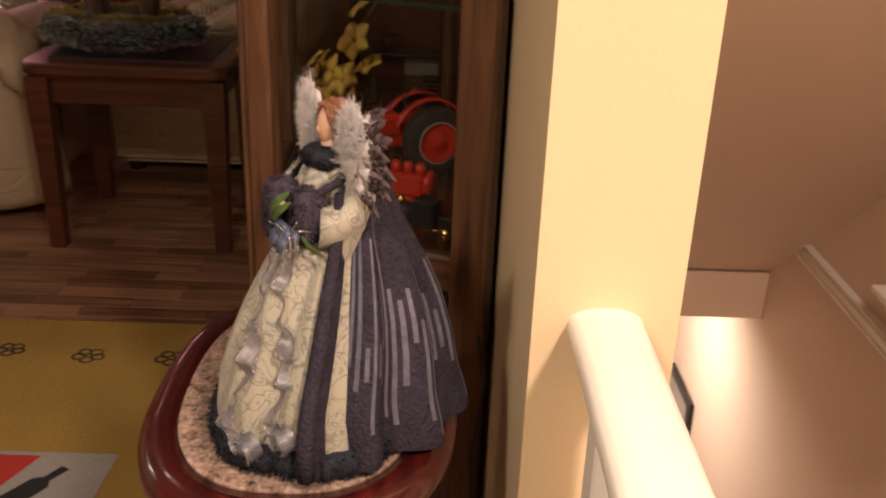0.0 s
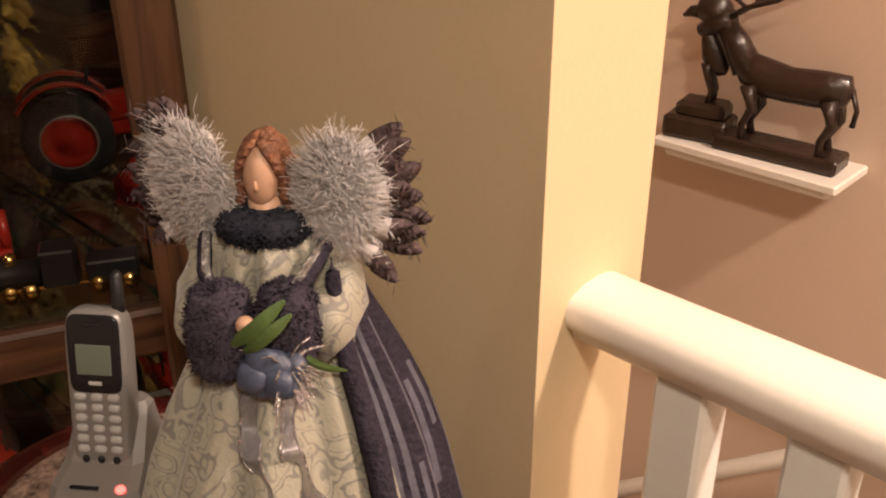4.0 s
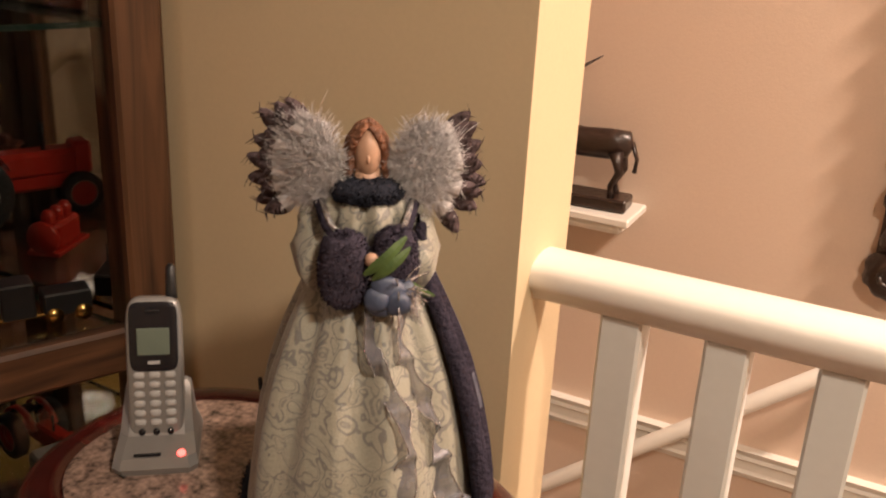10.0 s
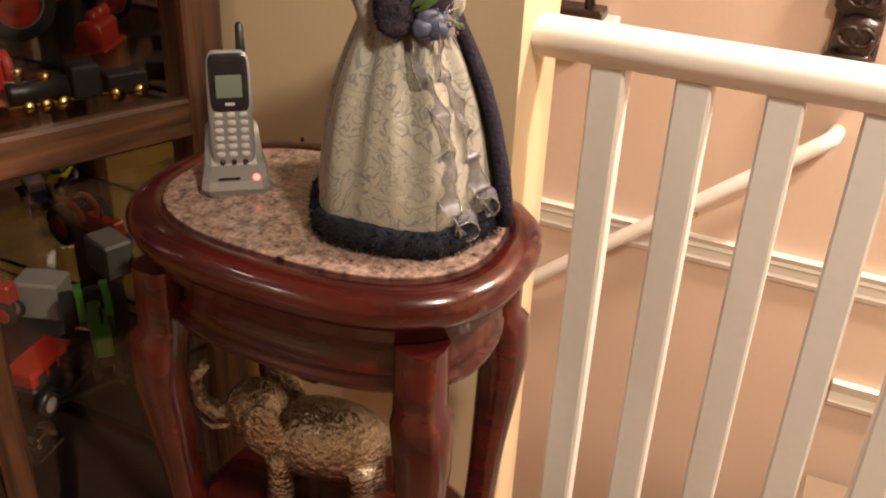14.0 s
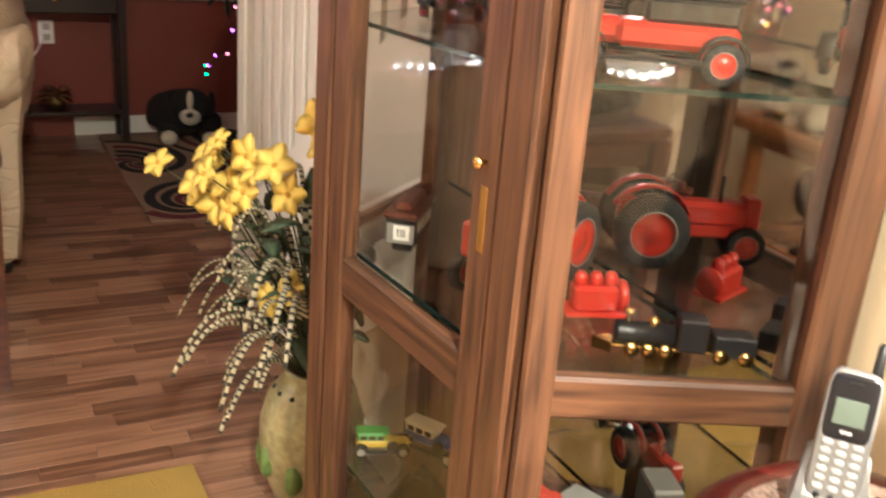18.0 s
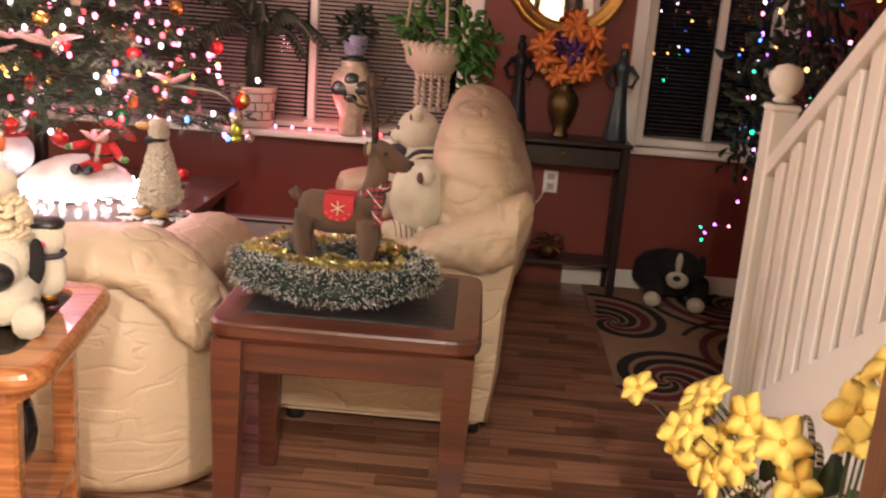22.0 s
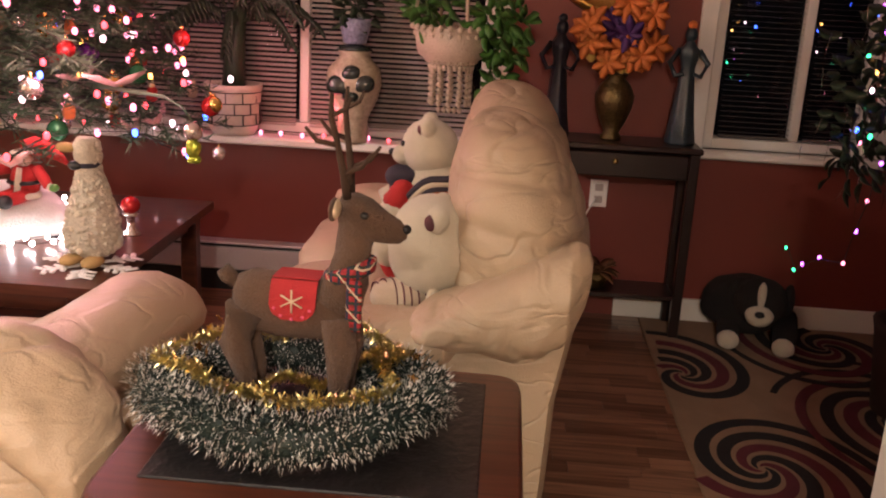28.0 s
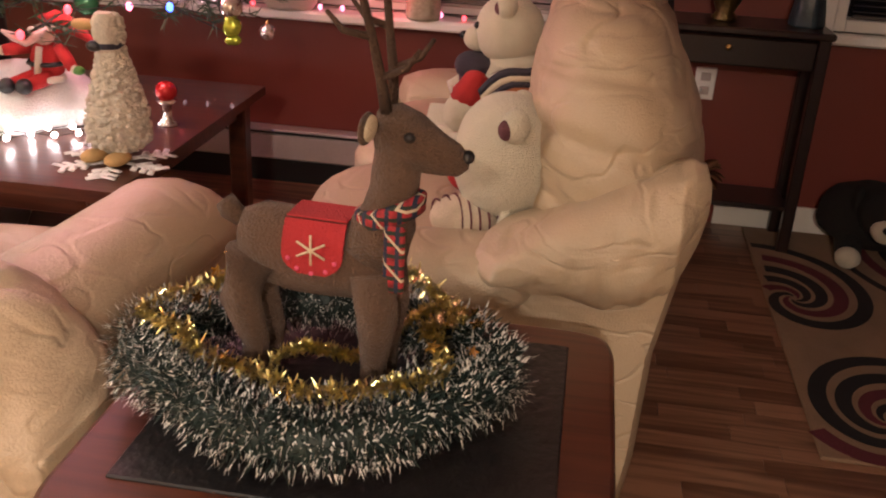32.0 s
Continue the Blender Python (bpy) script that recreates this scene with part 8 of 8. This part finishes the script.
def santa():
    """A felt doll that leans back on the mound, one plain mesh."""
    FACE = material("pale_doll_face", (0.6, 0.4, 0.32), 0.6)
    s = Shape(SANTARED)
    s.blob((-0.005, 0.01, 0.055), (0.038, 0.042, 0.052), SANTARED, 0.9, 0.06, 20, (20, 14))
    s.tube([(0.034, 0.01, 0.1), (0.04, 0.005, 0.06), (0.042, 0.0, 0.02)], [0.008, 0.009, 0.009], PLUSH, 8)
    s.tube([(0.012 + 0.034 * math.cos(a), 0.006 + 0.046 * math.sin(a), 0.018) for a in (0.52 * q for q in range(13))], 0.009, PLUSH, 7)
    s.tube([(0.0 + 0.041 * math.cos(a), 0.01 + 0.044 * math.sin(a), 0.055) for a in (0.52 * q for q in range(13))], 0.006, BLACK, 6)
    s.blob((0.006, 0.012, 0.125), (0.026, 0.027, 0.027), FACE, 1, 0, 1, (18, 12))
    s.tube([(0.01 + 0.027 * math.cos(a), 0.014 + 0.03 * math.sin(a), 0.142 + 0.006 * math.sin(a)) for a in (0.52 * q for q in range(13))], 0.0085, PLUSH, 7)
    s.tube([(0.0, 0.016, 0.145), (-0.005, 0.045, 0.158), (-0.004, 0.08, 0.148), (0.004, 0.115, 0.128), (0.008, 0.135, 0.112)], [0.029, 0.028, 0.021, 0.013, 0.006], SANTARED, 14)
    for y0, y1, y2, z1, z2 in ((-0.028, -0.062, -0.085, 0.088, 0.084), (0.045, 0.07, 0.084, 0.068, 0.046)):
        s.tube([(0.0, y0, 0.092), (0.018, y1, z1), (0.024, y2, z2)], [0.017, 0.016, 0.014], SANTARED, 10)
        s.blob((0.026, y2 + math.copysign(0.004, y2), z2), (0.013, 0.009, 0.013), PLUSH, 1, 0.1, 40, (12, 8))
        s.blob((0.03, y2 + math.copysign(0.017, y2), z2 - 0.002), (0.014, 0.015, 0.012), LEAFG, 1, 0.05, 30, (12, 8))
    for y0, y1 in ((-0.012, -0.055), (0.022, -0.012)):
        s.tube([(0.02, y0, 0.022), (0.05, (y0 + y1) / 2, 0.016), (0.072, y1, 0.01)], [0.02, 0.019, 0.016], SANTARED, 10)
        s.blob((0.084, y1 - 0.006, 0.01), (0.024, 0.021, 0.02), BLACK, 1, 0.05, 30, (14, 10))
    ob = solid("santa_doll", s, (-4.05, -1.745, CZ + 0.118), "red felt santa doll leaning back on the snow mound", "doll", turn=8)
    ob.scale = (1.1, 1.1, 1.1)
    return ob


santa()
WOOL = material("knobbly_white_wool", (0.62, 0.55, 0.44), 0.95, spread=0.2, scale=60, fine=220, bump=1.0)
FOOT = material("tan_felt_foot", (0.4, 0.25, 0.1), 0.9, spread=0.15)
s = Shape(WOOL)
GOOSE = [(0.045, 0.02), (0.075, 0.05), (0.075, 0.12), (0.055, 0.19), (0.036, 0.25), (0.028, 0.29), (0.032, 0.32), (0.03, 0.35), (0.018, 0.372)]
rows = []
for z, r, dx in ((0.02, 0.045, 0), (0.05, 0.075, 0), (0.12, 0.075, 0), (0.19, 0.055, 0), (0.25, 0.036, 0.004), (0.29, 0.03, 0.01), (0.32, 0.034, 0.016), (0.35, 0.033, 0.02), (0.372, 0.02, 0.02)):
    rows.append([(dx + r * (1 + 0.06 * noise.noise(Vector((math.cos(a) * 6, math.sin(a) * 6, z * 60)))) * math.cos(a), r * math.sin(a), z) for a in (2 * math.pi * k / 24 for k in range(24))])
loft(s, rows, WOOL)
rng = random.Random(21)
for k in range(620):
    z = rng.uniform(0.025, 0.365)
    r = next(a[0] + (b[0] - a[0]) * (z - a[1]) / (b[1] - a[1]) for a, b in zip(GOOSE, GOOSE[1:]) if a[1] <= z <= b[1])
    a = rng.uniform(0, 6.283)
    q = rng.uniform(0.006, 0.011)
    s.blob((r * math.cos(a) + 0.06 * max(0, z - 0.25), r * math.sin(a), z), (q, q, q * 0.8), WOOL, 1, 0.2, 90, (7, 5), seed=k)
s.blob((0.04, -0.045, 0.342), (0.02, 0.032, 0.014), FOOT, 0.9, 0, 1, (14, 10), pose(0, 0, 0, 0, 0, 0))
s.blob((0.034, -0.012, 0.36), (0.005, 0.005, 0.005), MUZZLE, 1, 0, 1, (8, 6))
s.lathe([(0.032, 0.285), (0.037, 0.292), (0.033, 0.3)], NAVY, 18, Matrix.Translation((0.01, 0, 0)), close=False)
s.blob((0.04, -0.02, 0.292), (0.016, 0.022, 0.014), MUZZLE, 1, 0.1, 30, (12, 8))
for k in (-1, 1):
    s.blob((0.06, k * 0.035, 0.016), (0.042, 0.028, 0.016), FOOT, 0.9, 0.05, 20, (14, 10))
solid("goose_figure", s, (-3.83, -1.42, CZ + 0.004), "white woolly goose figure with a dark neck bow", "figurine", turn=-10)
s = Shape(WHITE)
for k in range(6):
    a = math.pi * k / 3
    d = Vector((math.cos(a), math.sin(a), 0))
    q = Vector((-d.y, d.x, 0))
    s.tube([(0, 0, 0.002), d * 0.13 + Vector((0, 0, 0.002))], 0.009, SNOW, 6, flat=0.3)
    for u in (0.07, 0.1, 0.125):
        for sg in (-1, 1):
            s.tube([d * u + Vector((0, 0, 0.002)), d * (u + 0.02) + q * sg * 0.035 + Vector((0, 0, 0.002))], 0.008, SNOW, 6, flat=0.3)
solid("snowflake_coaster", s, (-3.8, -1.42, CZ + 0.001), "white felt snowflake mat under the goose", "mat", turn=12)
s = Shape(SNOW)
s.blob((0, 0, 0.09), (0.1, 0.1, 0.1), SNOW, 0.95, 0.03, 20, (20, 14))
s.blob((0, 0, 0.24), (0.075, 0.075, 0.075), SNOW, 1, 0.03, 20, (20, 14))
s.lathe([(0.07, 0.172), (0.08, 0.18), (0.07, 0.19)], SANTARED, 20, close=False)
s.blob((0, 0, 0.31), (0.06, 0.06, 0.035), BLACK, 0.8, 0, 1, (18, 10))
s.tube([(0.07, 0, 0.24), (0.1, -0.01, 0.235)], [0.012, 0.003], ORANGE, 8)
for k in (-1, 1):
    s.blob((0.066, k * 0.028, 0.262), (0.007, 0.007, 0.008), MUZZLE, 1, 0, 1, (8, 6))
solid("snowman_figure", s, (-4.36, -2.27, CZ + 0.002), "white plush snowman with a black hat and red scarf", "figurine", turn=-12)
t = thing("candle_ornament", (-4.14, -1.43, CZ), "small red and silver bauble candle beside the lights", "candle")
part("stem", Shape(ORN[2]).lathe([(0.03, 0), (0.03, 0.006), (0.012, 0.02), (0.014, 0.06), (0.03, 0.075)], ORN[2], 16), t)
part("bauble", Shape(ORN[1]).blob((0, 0, 0.1), (0.032, 0.032, 0.03), ORN[1], 1, 0, 1, (16, 10)), t)
# silver garland beside the window
s = Shape(ICE)
rng = random.Random(4)
for k in range(2600):
    u = rng.random()
    c = Vector((-4.95 + 0.1 * math.sin(9 * u), -2.72 + 0.05 * math.sin(14 * u), 0.66 + 0.55 * u))
    d = Vector((rng.gauss(0, 1), rng.gauss(0, 1), rng.gauss(0, 1))).normalized()
    blade(s, c, d, rng.uniform(0.03, 0.06), 0.0015, ICE, ICE)
ob = solid("silver_garland", s, (0, 0, 0), "silver tinsel garland hanging beside the window", "garland", kind="stuff")

# boards and boxes on the coffee table's lower shelf
for k, (x, y) in enumerate(((-4.3, -1.6), (-3.95, -1.62), (-4.1, -2.05))):
    m = material("book_cover", [(0.2, 0.05, 0.04), (0.3, 0.2, 0.12), (0.1, 0.08, 0.1)][k], 0.5, spread=0.1)
    t = thing("magazine", (x, y, 0.164), "closed magazine on the coffee table's lower shelf", "magazine", "magazines on the shelf", turn=12 * k)
    part("pages", Shape(IVORY).box((0, 0, 0.006), (0.2, 0.27, 0.01), IVORY, 0.001), t)
    part("cover", Shape(m).box((0, 0, 0.0125), (0.204, 0.274, 0.002), m, 0.0005), t)

# ---------------- plush toys on the oak table ----------------
s = Shape(PLUSH)
s.blob((0, 0, 0.05), (0.12, 0.08, 0.05), PLUSH, 0.8, 0.06, 20, (24, 14))
s.blob((-0.01, 0.0, 0.13), (0.07, 0.065, 0.075), PLUSH, 0.95, 0.05, 20, (22, 14))
s.blob((0.085, -0.0, 0.115), (0.034, 0.044, 0.032), MUZZLE, 1, 0, 1, (16, 10))
s.blob((0.04, 0.0, 0.12), (0.05, 0.05, 0.045), PLUSH, 1, 0.05, 20, (18, 12))
for k in (-1, 1):
    s.blob((-0.01, k * 0.075, 0.12), (0.025, 0.018, 0.05), DOGK, 1, 0.05, 20, (14, 10))
    s.tube([(0.05, k * 0.06, 0.03), (0.13, k * 0.07, 0.028)], [0.035, 0.03], PLUSH, 10)
for k in range(150):
    a, b = random.Random(k).uniform(0, 6.28), random.Random(k + 999).uniform(-0.5, 1.4)
    c = Vector((-0.02 + 0.05 * math.cos(a) * math.cos(b), 0.055 * math.sin(a) * math.cos(b), 0.2 + 0.07 * math.sin(b)))
    s.tube([c + Vector((0.012 * math.cos(q), 0.012 * math.sin(q), 0.004 * q)) for q in range(5)], 0.006, CREAMF, 5)
s.blob((-0.02, 0, 0.285), (0.045, 0.045, 0.03), PLUSH, 0.9, 0.05, 20, (16, 10))
solid("plush_dog", s, (-2.125, -1.18, 0.701), "white plush dog with black ears on the oak table", "plush toy", turn=20)
s = Shape(PLUSH)
s.blob((0, 0, 0.06), (0.035, 0.035, 0.045), PLUSH, 0.9, 0.05, 20, (16, 12))
s.blob((0, 0, 0.125), (0.032, 0.034, 0.032), PLUSH, 1, 0.04, 20, (16, 12))
s.blob((-0.005, 0, 0.15), (0.03, 0.032, 0.014), BLACK, 0.9, 0, 1, (14, 8))
s.blob((0.03, 0, 0.12), (0.01, 0.008, 0.007), PINKB, 1, 0, 1, (8, 6))
s.lathe([(0.03, 0.09), (0.036, 0.096), (0.03, 0.102)], NAVY, 16, close=False)
s.lathe([(0.018, 0.0), (0.02, 0.03)], GOLD, 12)
solid("plush_snowman", s, (-2.243, -1.13, 0.701), "small plush snowman with a black cap on the oak table", "plush toy", turn=10).scale = (1.2, 1.2, 1.2)
t = thing("goblet", (-2.03, -1.132, 0.281), "black glass globe goblet on the oak table's lower shelf", "goblet")
BGL = material("black_glass", (0.006, 0.007, 0.008), 0.06, spread=0.1, bump=0, coat=0.5)
part("bowl", Shape(BGL).lathe([(0.015, 0.12), (0.045, 0.14), (0.066, 0.18), (0.07, 0.22), (0.06, 0.265), (0.05, 0.285), (0.045, 0.283)], BGL, 28), t)
part("stem", Shape(BGL).lathe([(0.05, 0), (0.048, 0.006), (0.012, 0.02), (0.01, 0.1), (0.02, 0.122)], BGL, 20), t)

# ---------------- stairwell: shelves, carvings, rail, mouldings ----------------
EBONY = material("carved_ebony", (0.022, 0.011, 0.008), 0.35, spread=0.4, scale=30, bump=0.2, coat=0.3)


def wall_shelf(x0, x1, z):
    t = thing("wall_shelf", ((x0 + x1) / 2, SY - 0.002, z), "small white wall shelf holding carved figures", "shelf", "white wall shelves")
    w = x1 - x0
    part("board", Shape(WHITE).box((0, -0.061, -0.008), (w, 0.122, 0.016), WHITE, 0.003), t)
    part("moulding", Shape(WHITE).box((0, -0.055, -0.024), (w - 0.03, 0.108, 0.018), WHITE, 0.006), t)
    part("bracket", Shape(WHITE).box((0, -0.025, -0.045), (w - 0.06, 0.048, 0.03), WHITE, 0.01), t)
    return t


wall_shelf(-0.622, -0.298, 0.716)
wall_shelf(-1.4, -0.853, 0.425)


def beast(place, turn, label, horns, k=1.0, neck=0.0, base=False):
    """Carved animal facing -x, one plain mesh."""
    s = Shape(EBONY)
    rows = []
    spine = ((0.075, 0.075, 0.008), (0.07, 0.075, 0.022), (0.04, 0.072, 0.026), (0.0, 0.07, 0.025), (-0.035, 0.074, 0.028), (-0.06, 0.082, 0.024), (-0.072, 0.09, 0.012))
    if horns == "bull":
        # deep chest, humped shoulder, square rump
        spine = ((0.08, 0.075, 0.008), (0.076, 0.073, 0.024), (0.05, 0.069, 0.029), (0.015, 0.064, 0.028), (-0.02, 0.066, 0.032), (-0.045, 0.074, 0.036), (-0.066, 0.078, 0.03), (-0.08, 0.08, 0.018))
    for x, z, r in spine:
        if base:
            r, z = r * 0.9, z + 0.006
        rows.append([(x, 0.75 * r * math.cos(a), z + r * math.sin(a)) for a in (2 * math.pi * q / 16 for q in range(16))])
    loft(s, rows, EBONY)
    s.tube([(-0.055, 0, 0.085), (-0.075, 0, 0.1 + neck * 0.5), (-0.09, 0, 0.1 + neck)], [0.02, 0.016, 0.013], EBONY, 12)
    s.tube([(-0.082, 0, 0.108 + neck), (-0.105, 0, 0.1 + neck), (-0.125, 0, 0.088 + neck)], [0.014, 0.014, 0.008], EBONY, 12)
    for sy in (-1, 1):
        if horns == "bull":
            s.tube([(-0.09, sy * 0.008, 0.116 + neck), (-0.09, sy * 0.022, 0.121 + neck), (-0.096, sy * 0.024, 0.134 + neck)], [0.006, 0.005, 0.0015], EBONY, 6)
            s.tube([(-0.084, sy * 0.01, 0.11 + neck), (-0.08, sy * 0.026, 0.108 + neck)], [0.004, 0.002], EBONY, 6)
        else:
            m = [Vector((-0.085, sy * 0.006, 0.112 + neck)), Vector((-0.06, sy * 0.02, 0.13 + neck)), Vector((-0.02, sy * 0.03, 0.145 + neck)), Vector((0.01, sy * 0.028, 0.165 + neck))]
            s.tube(m, [0.004, 0.0035, 0.003, 0.001], EBONY, 6)
            for q in (1, 2):
                s.tube([m[q], m[q] + Vector((-0.02, 0, 0.012)), m[q] + Vector((-0.026, 0, 0.03))], [0.003, 0.0025, 0.001], EBONY, 6)
        for x in (-0.045, 0.055):
            s.tube([(x, sy * 0.013, 0.07), (x + 0.008, sy * 0.014, 0.04), (x - 0.003, sy * 0.014, 0.018), (x, sy * 0.014, 0.0)], [0.012, 0.007, 0.0045, 0.006], EBONY, 8)
    s.tube([(0.074, 0, 0.085), (0.084, 0, 0.06), (0.082, 0, 0.04)], [0.004, 0.003, 0.004], EBONY, 6)
    if base:
        s.box((0, 0, -0.009), (0.16, 0.05, 0.02), EBONY, 0.003)
    ob = solid("carved_animal", s, place, label, "figurine", "carved animals on the shelves", turn)
    ob.scale = (k, k, k)
    return ob


beast((-1.15, 1.585, 0.426), 14, "carved ebony bull on the white shelf", "bull", 1.16, -0.018)
beast((-0.968, 1.564, 0.426), 26, "carved ebony bull with lowered head on the white shelf", "bull", 1.22, -0.022)
beast((-0.42, 1.565, 0.7405), 4, "carved ebony stag on a plinth on the white shelf", "stag", 1.28, 0.035, True)


def crested_bird(place, turn):
    """Carved wading bird on a block, one plain mesh; its beak points to -x."""
    s = Shape(EBONY)
    s.box((0, 0, 0.02), (0.11, 0.07, 0.04), EBONY, 0.006)
    s.box((0.004, 0, 0.05), (0.085, 0.055, 0.03), EBONY, 0.008)
    for y in (-0.012, 0.012):
        s.tube([(0.012, y, 0.06), (0.016, y, 0.085), (0.006, y, 0.11), (0.004, y, 0.13)], [0.007, 0.005, 0.006, 0.011], EBONY, 8)
    rows = []
    for x, z, r in ((0.035, 0.118, 0.006), (0.028, 0.124, 0.016), (0.012, 0.14, 0.024), (0.0, 0.158, 0.023), (-0.008, 0.176, 0.015), (-0.01, 0.192, 0.011), (-0.008, 0.21, 0.012)):
        rows.append([(x + 0.4 * r * math.cos(a), r * 0.8 * math.sin(a), z + r * math.cos(a)) for a in (2 * math.pi * q / 14 for q in range(14))])
    loft(s, rows, EBONY)
    s.blob((0.002, 0, 0.216), (0.03, 0.024, 0.026), EBONY, 1, 0.12, 60, (20, 14))
    s.tube([(-0.02, 0, 0.21), (-0.038, 0, 0.208), (-0.05, 0, 0.2)], [0.012, 0.009, 0.003], EBONY, 8)
    return solid("carved_bird", s, place, "carved ebony crested bird on a block on the white shelf", "figurine", "", turn)


crested_bird((-0.565, 1.565, 0.717), 10)
# tall carved panel
s = Shape(EBONY)
rng = random.Random(14)
for k in range(11):
    z = 0.05 + 0.075 * k
    w = 0.052 - 0.01 * abs(math.sin(k * 1.3)) + (0.006 if k == 0 else 0)
    s.blob((0.004 * math.sin(k * 2), -0.02, z), (w, 0.022, 0.045), EBONY, 0.85, 0.25, 40, (22, 14), seed=k)
    for sx in (-1, 1):
        s.tube([(sx * 0.012 + 0.02 * sx * math.cos(a), -0.04, z + 0.018 * math.sin(a)) for a in (2 * math.pi * q / 10 for q in range(11))], 0.005, EBONY, 6)
s.box((0, -0.008, 0.42), (0.09, 0.016, 0.8), EBONY, 0.006)
solid("carved_wall_panel", s, (0.165, SY - 0.002, 0.63), "tall dark carved wooden panel on the stairwell wall", "carving")
# sloping handrail on the wall
t = thing("wall_handrail", (0, SY - 0.06, 0), "white sloping wall handrail in the stairwell", "handrail")
HR = lambda x: 0.553 + 0.83 * (x - 0.171)
part("rail", Shape(WHITE).tube([(-2.2, 0, HR(-2.2)), (-0.6, 0, HR(-0.6)), (0.15, 0, HR(0.15)), (0.17, 0.01, HR(0.17)), (0.175, 0.05, HR(0.172))], 0.017, WHITE, 14), t)
for x in (-0.95, -0.07):
    part("bracket", Shape(BRASS).tube([(x, 0.055, HR(x) - 0.05), (x, 0.03, HR(x) - 0.045), (x, 0.0, HR(x) - 0.012)], 0.006, BRASS, 8), t)
# moulded chair rails, in steps
t = tagged(new("trim_chair_rail"), "white moulded chair rails on the stairwell wall", "trim", kind="structure")
for x0, x1, z in ((-2.2, 2.6, 0.255),):
    s = Shape(WHITE)
    prof = [(0, -0.07), (-0.006, -0.07), (-0.014, -0.055), (-0.008, -0.05), (-0.008, -0.03), (-0.016, -0.024), (-0.01, -0.018), (-0.018, -0.008), (-0.024, 0.0), (0, 0.0)]
    loft(s, [[(x, SY + y, z + q) for y, q in prof] for x in (x0, x1)], WHITE, False)
    part("moulding", s, t)
s = Shape(WHITE)
loft(s, [[(x, SY + y, -0.025 + q) for y, q in ((0, -0.07), (-0.006, -0.07), (-0.014, -0.055), (-0.008, -0.03), (-0.016, -0.012), (-0.022, 0.0), (0, 0.0))] for x in (0.3, 2.6)], WHITE, False)
part("moulding", s, t)

t = thing("picture_frame", (-3.02, SY - 0.004, -0.95), "small black picture frame low on the stairwell wall", "picture")
part("frame", Shape(BLACK).box((0, -0.01, 0), (0.36, 0.02, 0.26), BLACK, 0.004), t)
part("print", Shape(GREY).box((0, -0.0215, 0), (0.29, 0.002, 0.19), GREY, 0.0005), t)

# ---------------- laminate strips ----------------
LW = 0.066
meshes = {}


def plank_mesh(length):
    key = round(length, 3)
    if key not in meshes:
        meshes[key] = Shape(PLANK).box((0, 0, -0.003), (LW - 0.0008, length - 0.0012, 0.006), PLANK, 0.0008).mesh("plank")
    return meshes[key]


rng = random.Random(5)
near, rest = [], Shape(PLANK)
x = FX + LW / 2
while x < 2.6:
    y = EY - rng.random() * 0.4
    top = NY if x < -3.15 else WY - 0.005
    while y < top:
        ln = min(rng.choice((0.22, 0.3, 0.38, 0.38)), max(0.02, top - y))
        if y + ln > EY:
            if -3.3 < x < -1.25 and -0.95 < y + ln / 2 < 0.5 and len(near) < 298:
                near.append((x, y + ln / 2, ln))
            else:
                rest.box((x, y + ln / 2, -0.003), (LW - 0.0008, ln - 0.0012, 0.006), PLANK, 0.0)
        y += ln
    x += LW
REST = wood("laminate_cherry_far", (0.125, 0.058, 0.033), (0.31, 0.165, 0.1), 0.34, 5, 1, 0.1)
nt = REST.node_tree
geo = nt.nodes.new("ShaderNodeNewGeometry")
ramp = [q for q in nt.nodes if q.bl_idname == "ShaderNodeValToRGB"][0]
src = ramp.inputs["Fac"].links[0].from_socket
ma = nt.nodes.new("ShaderNodeMath")
ma.operation = "MULTIPLY_ADD"
ma.inputs[1].default_value = 0.34
nt.links.new(geo.outputs["Random Per Island"], ma.inputs[0])
nt.links.new(src, ma.inputs[2])
sb = nt.nodes.new("ShaderNodeMath")
sb.operation = "SUBTRACT"
sb.inputs[1].default_value = 0.17
nt.links.new(ma.outputs[0], sb.inputs[0])
nt.links.new(sb.outputs[0], ramp.inputs["Fac"])
rest.mats = [REST]
for x, y, ln in near:
    p = part("plank", plank_mesh(ln), floor)
    p.location = (x, y, 0)
part("planks", rest, floor)["kind"] = "stuff"
